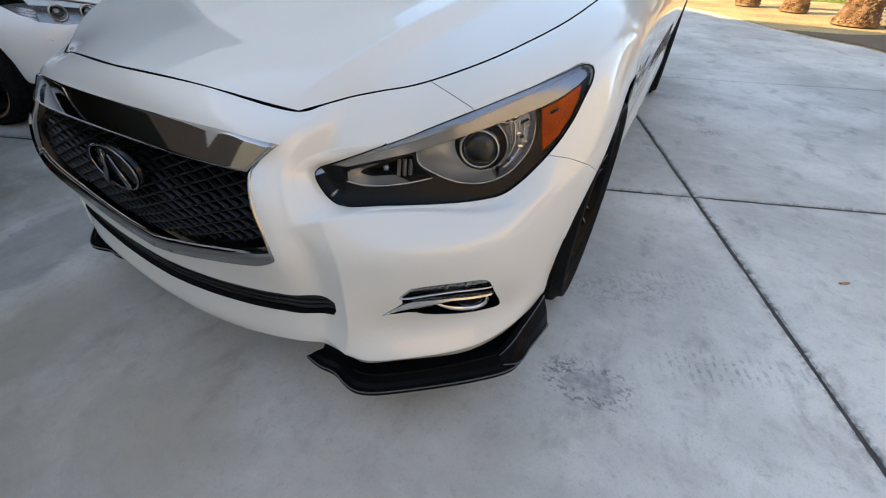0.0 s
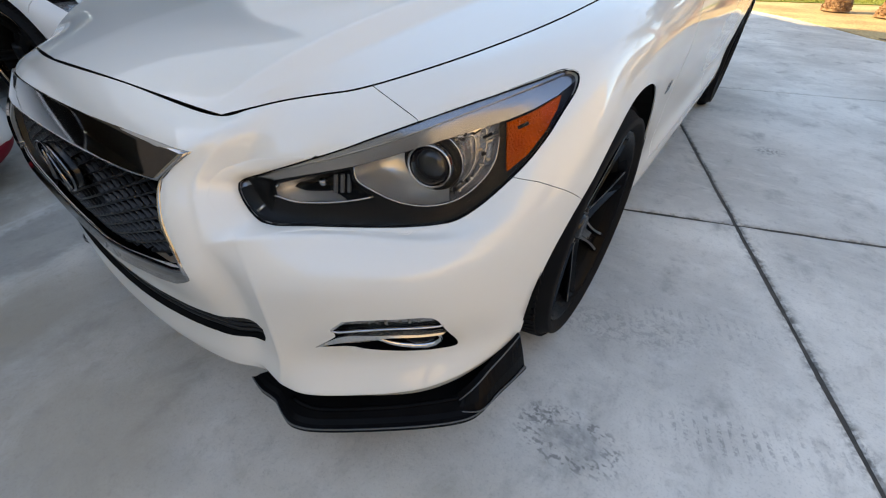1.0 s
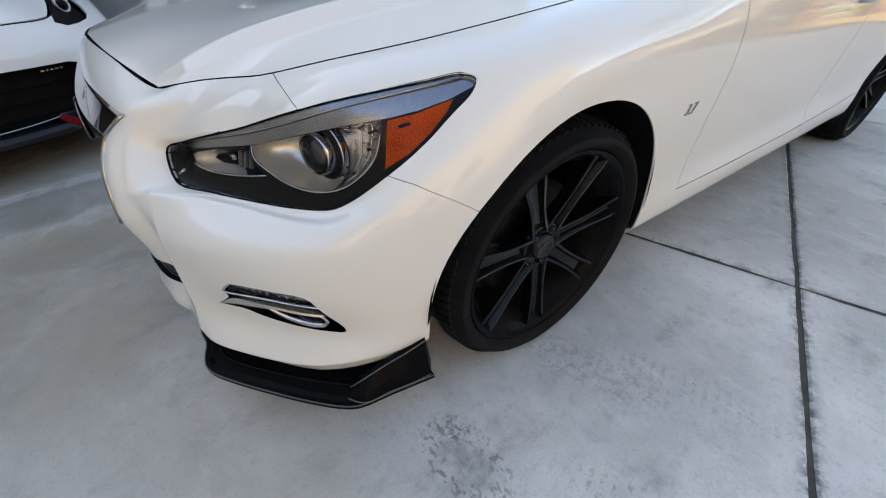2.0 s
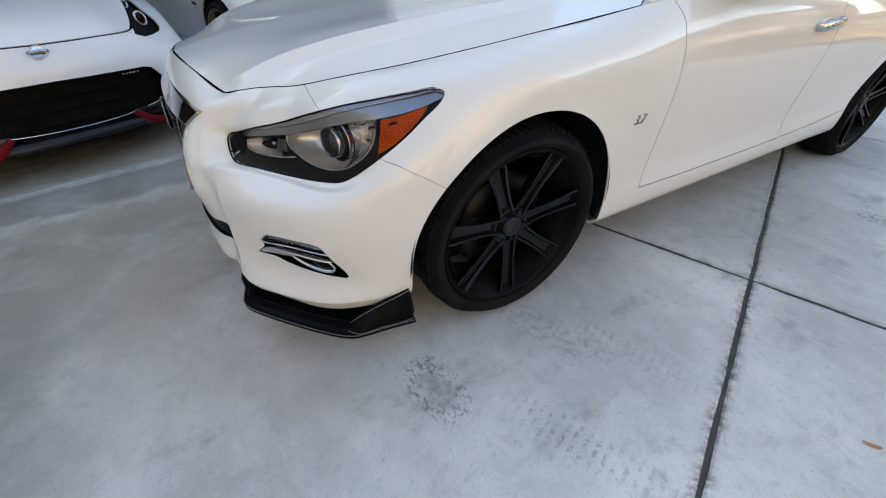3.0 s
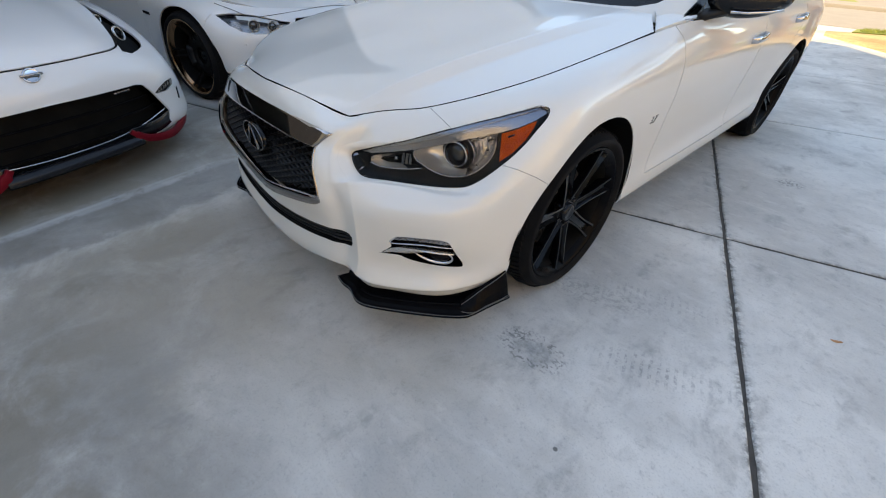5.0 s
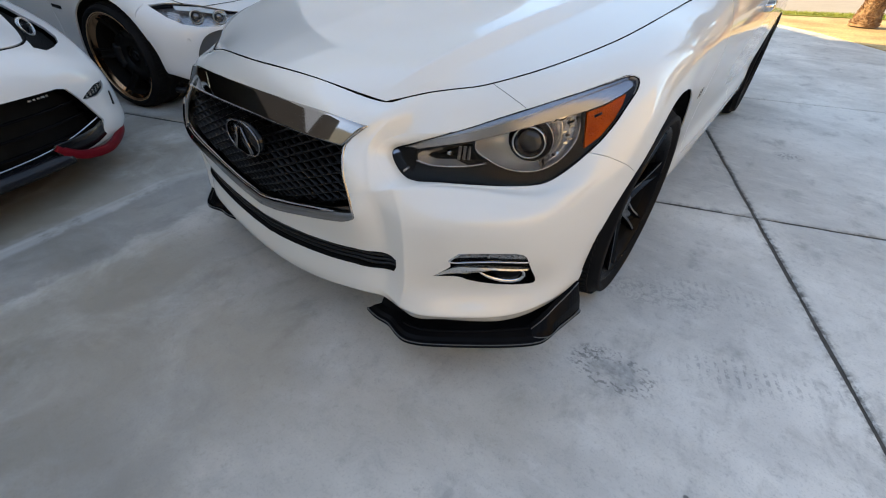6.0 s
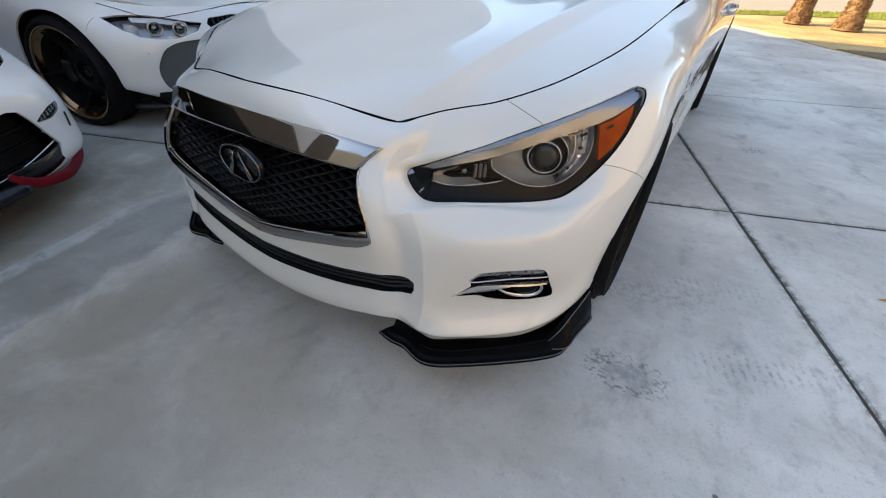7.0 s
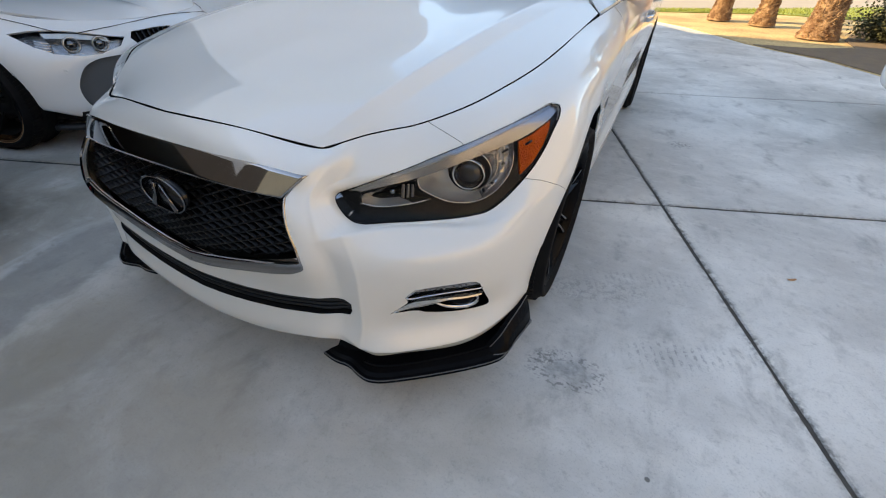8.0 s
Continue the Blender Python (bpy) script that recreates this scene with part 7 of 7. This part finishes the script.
for sign in (1, -1):
    fl = (lambda b: b) if sign > 0 else mirror
    lamp = new("headlight")
    lamp.parent = saloon
    lamp["label"] = "clear headlight with twin ringed projectors"
    o = part("lens", fl(sunk(mlamp_p, .002)), LAMP_LENS, lamp)
    o.visible_shadow = False
    part("housing", fl(sunk(mlamp_p, .05)), REFLECTOR, lamp)
    rot = Vector((1, 0, 0)).rotation_difference(Vector((.35, -.93, .05)).normalized()).to_matrix().to_4x4()

    def put(bm, p):
        bmesh.ops.transform(bm, matrix=Matrix.Translation(p) @ rot, verts=bm.verts)
        return fl(bm)

    for q in ((.640, -.575, .628), (.520, -.655, .618)):
        c0 = (on(mt, QUARTER, QUARTER.flat(q), .022) or Vector(q))
        part("angel_ring", put(turned([(-.012, .0375), (.003, .038), (.007, .0410), (.003, .044), (-.012, .0445)], 36), c0), BOWL, lamp)
        part("projector", put(turned([(-.03, .036), (-.01, .030), (.0, .024), (.010, .013), (.012, 0)], 28), c0), BLACK_CHROME, lamp)
    src = mlamp_p.copy()
    brow = cut(src, QUARTER, [QUARTER.flat(p) for p in ((.70, -.45, .694), (.59, -.56, .684), (.47, -.665, .652), (.475, -.68, .630), (.60, -.575, .655), (.70, -.47, .668))])
    src.free()
    part("light_bar", fl(sunk(brow, .012)), BOWL, lamp)
    for i in range(4):
        a, b = [on(mt, QUARTER, QUARTER.flat(q), .012) or Vector(q) for q in ((.728, -.53, .596 + .016 * i), (.780, -.43, .628 + .013 * i))]
        part("side_cell", fl(sweep([tuple(a), tuple(b)], rect(.008, .006), up=tuple(QUARTER.n))), CHROME, lamp)
    part("air_intake", fl(sunk(mint_p, .03)), DUSK_GREY, saloon, "smooth dark grey intake surround")
    kid = part("kidney_grille", fl(sunk(kid_p, .03)), LINER, saloon)
    for i in range(7):
        x = .06 + .04 * i
        a, b = on(mt, FRONT, (x, .55), .012), on(mt, FRONT, (x, .665), .012)
        part("kidney_bar", fl(sweep([tuple(a), tuple(b)], rect(.010, .02), up=(0, -1, 0))), GLOSS_BLACK, kid)
    p = on(mt, View((.75, -.66, 0)), View((.75, -.66, 0)).flat((.78, -.60, .495)), -.001)
    rot2 = Vector((1, 0, 0)).rotation_difference(Vector((.75, -.66, 0)).normalized()).to_matrix().to_4x4()
    sn = turned([(-.002, .013), (.002, .012), (.003, .010), (.001, .009), (.001, 0)], 24)
    bmesh.ops.transform(sn, matrix=Matrix.Translation(p) @ rot2, verts=sn.verts)
    part("parking_sensor", fl(sn), COOL_WHITE, saloon)
    for line in (((.746, -.284, .761), (.721, -.357, .742), (.691, -.426, .721), (.655, -.50, .694)), ((.575, -.585, .680), (.488, -.63, .690), (.397, -.669, .699), (.248, -.705, .712), (.106, -.712, .720), (0, -.714, .723))):
        pts = [Vector(q) + Vector((0, -.0015, .0025)) for q in line]
        part("hood_seam", fl(sweep([tuple(q) for q in pts], rect(.004, .003), up=(0, -.6, .8))), LINER, saloon)
    v = [on(mt, SIDE, q, -.002) for q in ((.45, .632), (.51, .636), (.56, .640))]
    part("fender_vent", fl(sweep([tuple(q) for q in v], rect(.022, .008), up=(1, 0, 0))), GLOSS_BLACK, saloon)
    lipc = spline([(.0, -.79, .16), (.3, -.775, .16), (.56, -.69, .158), (.74, -.565, .16), (.85, -.42, .175)], steps(5, 5))
    part("front_lip", fl(sweep([tuple(q) for q in lipc], rect(.07, .03, .3))), SATIN_BLACK, saloon)
saloon.matrix_world = Matrix.Translation((-2.90, .50, 0)) @ Matrix.Rotation(radians(15 + 90), 4, "Z")


# ---- palms ----
BARK = material("palm_bark", (0.46, 0.30, 0.17), 0.9, var=0.8, scale=9, fine=0.6, fine_scale=70, other=(0.13, 0.065, 0.03), bump=0.5, bump_scale=60, per_object=0.3)
FROND = material("palm_frond", (0.07, 0.10, 0.03), 0.6, var=0.5, scale=5, other=(0.13, 0.13, 0.05))


def palm(at, r, height, seed, label):
    rg = random.Random(seed)
    root = thing("palm_tree", label, "palm tree", Matrix.Translation(at), group="palms beside the driveway")
    core = bmesh.new()
    rings = []
    for k in range(14):
        z = height * k / 13
        rr = r * (.78 + .42 * math.exp(-z / .20)) * (1 - .12 * z / height)
        rings.append([core.verts.new((rr * math.cos(a) * rg.uniform(.95, 1.05), rr * math.sin(a) * rg.uniform(.95, 1.05), z)) for a in [2 * math.pi * i / 16 for i in range(16)]])
    for a, b in zip(rings, rings[1:]):
        for i in range(16):
            core.faces.new((a[i], a[(i + 1) % 16], b[(i + 1) % 16], b[i]))
    trunk = part("trunk", core, BARK, root)
    boots = bmesh.new()
    n = 0
    z = .02
    while z < min(height, 2.4):
        for i in range(26):
            a = 2 * math.pi * (i + .5 * (n % 2)) / 26 + rg.uniform(-.09, .09)
            rr = r * (.80 + .42 * math.exp(-z / .20))
            wd, hg, out = rr * rg.uniform(.07, .15), rg.uniform(.022, .055), rg.uniform(.002, .018)
            c, s = math.cos(a), math.sin(a)
            zz = z + rg.uniform(-.018, .018)
            lean = rg.uniform(-.5, .5) * wd

            def P(rad, side, h):
                return boots.verts.new((rad * c - side * s, rad * s + side * c, h))

            lo = [P(rr * .95, -wd, zz), P(rr * .95, wd, zz), P(rr + out, wd * .5 + lean, zz + hg), P(rr + out, -wd * .35 + lean, zz + hg * rg.uniform(.7, 1.1))]
            hi = [P(rr * .9, wd * .7, zz + hg * .9), P(rr * .9, -wd * .7, zz + hg * .9)]
            boots.faces.new(lo)
            boots.faces.new((lo[3], lo[2], hi[0], hi[1]))
            boots.faces.new((lo[1], hi[0], lo[2]))
            boots.faces.new((lo[0], lo[3], hi[1]))
        z += .036
        n += 1
    tagged(part("leaf_scar", boots, BARK, trunk, smooth=False), kind="stuff")
    crown = bmesh.new()
    for i in range(26):
        a, el = rg.uniform(0, 6.28), rg.uniform(-.5, 1.1)
        L = rg.uniform(1.6, 2.3)
        pts = []
        for k in range(8):
            t = k / 7
            rad, zz = L * t * math.cos(el * (1 - t)), height + L * t * math.sin(el) - .9 * t * t
            pts.append(Vector((rad * math.cos(a), rad * math.sin(a), zz)))
        side = Vector((-math.sin(a), math.cos(a), 0))
        for k in range(1, 8):
            for m in range(4):
                q = pts[k - 1].lerp(pts[k], m / 4)
                ln = .5 * math.sin(math.pi * min(1, (k + m / 4) / 8.5)) + .08
                for sgn_ in (1, -1):
                    tipq = q + side * sgn_ * ln + (pts[k] - pts[k - 1]).normalized() * ln * .5 - Vector((0, 0, .25 * ln))
                    crown.faces.new([crown.verts.new(x) for x in (q, q + (pts[k] - pts[k - 1]) * .12, tipq)])
    part("crown", crown, FROND, root, smooth=False)
    return root


palm((1.91, 10.66, .03), .20, 3.6, 1, "sunlit palm with a shaggy brown trunk in the planting bed")
palm((2.69, 10.22, .03), .20, 3.9, 2, "sunlit palm with a rough cut-frond trunk in the planting bed")
palm((3.40, 8.85, .03), .27, 4.2, 3, "thick palm with orange-brown frond stubs in the planting bed")



SHRUB = material("dark_shrub_leaf", (0.045, 0.06, 0.022), 0.6, var=0.6, scale=6, other=(0.09, 0.07, 0.035))
TWIG = material("shrub_twig", (0.10, 0.065, 0.04), 0.9, var=0.5, scale=30, other=(0.06, 0.04, 0.025))


def shrub(at, wide, tall, seed):
    rg = random.Random(seed)
    root = thing("shrub", "low dark shrub with small dense leaves in the shaded mulch", "shrub", Matrix.Translation(at), group="shrubs beside the thick palm")
    twigs, leaves = [], bmesh.new()
    for _ in range(16):
        a, lean = rg.uniform(0, 6.28), rg.uniform(.2, .95)
        tip = Vector((math.cos(a) * wide * lean, math.sin(a) * wide * lean, tall * rg.uniform(.55, 1) * (1.15 - .5 * lean)))
        mid = tip * .5 + Vector((rg.uniform(-.08, .08), rg.uniform(-.08, .08), .12))
        twigs.append(sweep([(0, 0, 0), tuple(mid), tuple(tip)], circle(.016, 6), taper=[1, .7, .3], up=(.3, .2, 1)))
        for _ in range(300):
            f = rg.uniform(.25, 1.08)
            q = tip * f + Vector((rg.gauss(0, .13), rg.gauss(0, .13), rg.gauss(0, .10)))
            if q.z < .03:
                continue
            d = Vector((rg.gauss(0, 1), rg.gauss(0, 1), rg.gauss(.3, .6))).normalized()
            e = d.cross(Vector((rg.gauss(0, 1), rg.gauss(0, 1), rg.gauss(0, 1)))).normalized()
            l = rg.uniform(.035, .07)
            leaves.faces.new([leaves.verts.new(p) for p in (q, q + d * l * .5 + e * l * .28, q + d * l, q + d * l * .5 - e * l * .28)])
    part("stem", joined(*twigs), TWIG, root)
    part("foliage", leaves, SHRUB, root, smooth=False)


shrub((4.35, 9.15, .02), .50, .62, 31)
shrub((5.45, 8.15, .02), .75, .85, 32)
shrub((5.0, 9.7, .02), .80, .9, 33)

# white car at the far side of the driveway, only its corner in sight
other = copy_thing(saloon, Matrix.Translation((6.64, 3.31, 0)) @ Matrix.Rotation(radians(90), 4, "Z"))
other["label"] = "white car parked on the far side of the driveway"

# a dry leaf and grit on the slabs
LEAF = material("dry_leaf", (0.45, 0.22, 0.09), 0.7, var=0.4, scale=60, other=(0.3, 0.13, 0.05))
lf = bmesh.new()
vs = [lf.verts.new((.022 * math.cos(a) * (1.5 if abs(math.cos(a)) > .8 else 1), .012 * math.sin(a), .004 + .004 * math.cos(2 * a))) for a in [2 * math.pi * i / 10 for i in range(10)]]
cen = lf.verts.new((0, 0, .002))
for i in range(10):
    lf.faces.new((vs[i], vs[(i + 1) % 10], cen))
leaf = tagged(obj("leaf", lf, LEAF), "small dry orange leaf lying on the concrete", "leaf")
leaf.matrix_world = pose(1.849, .553, .0, 0, 0, 30) @ Matrix.Scale(.7, 4)
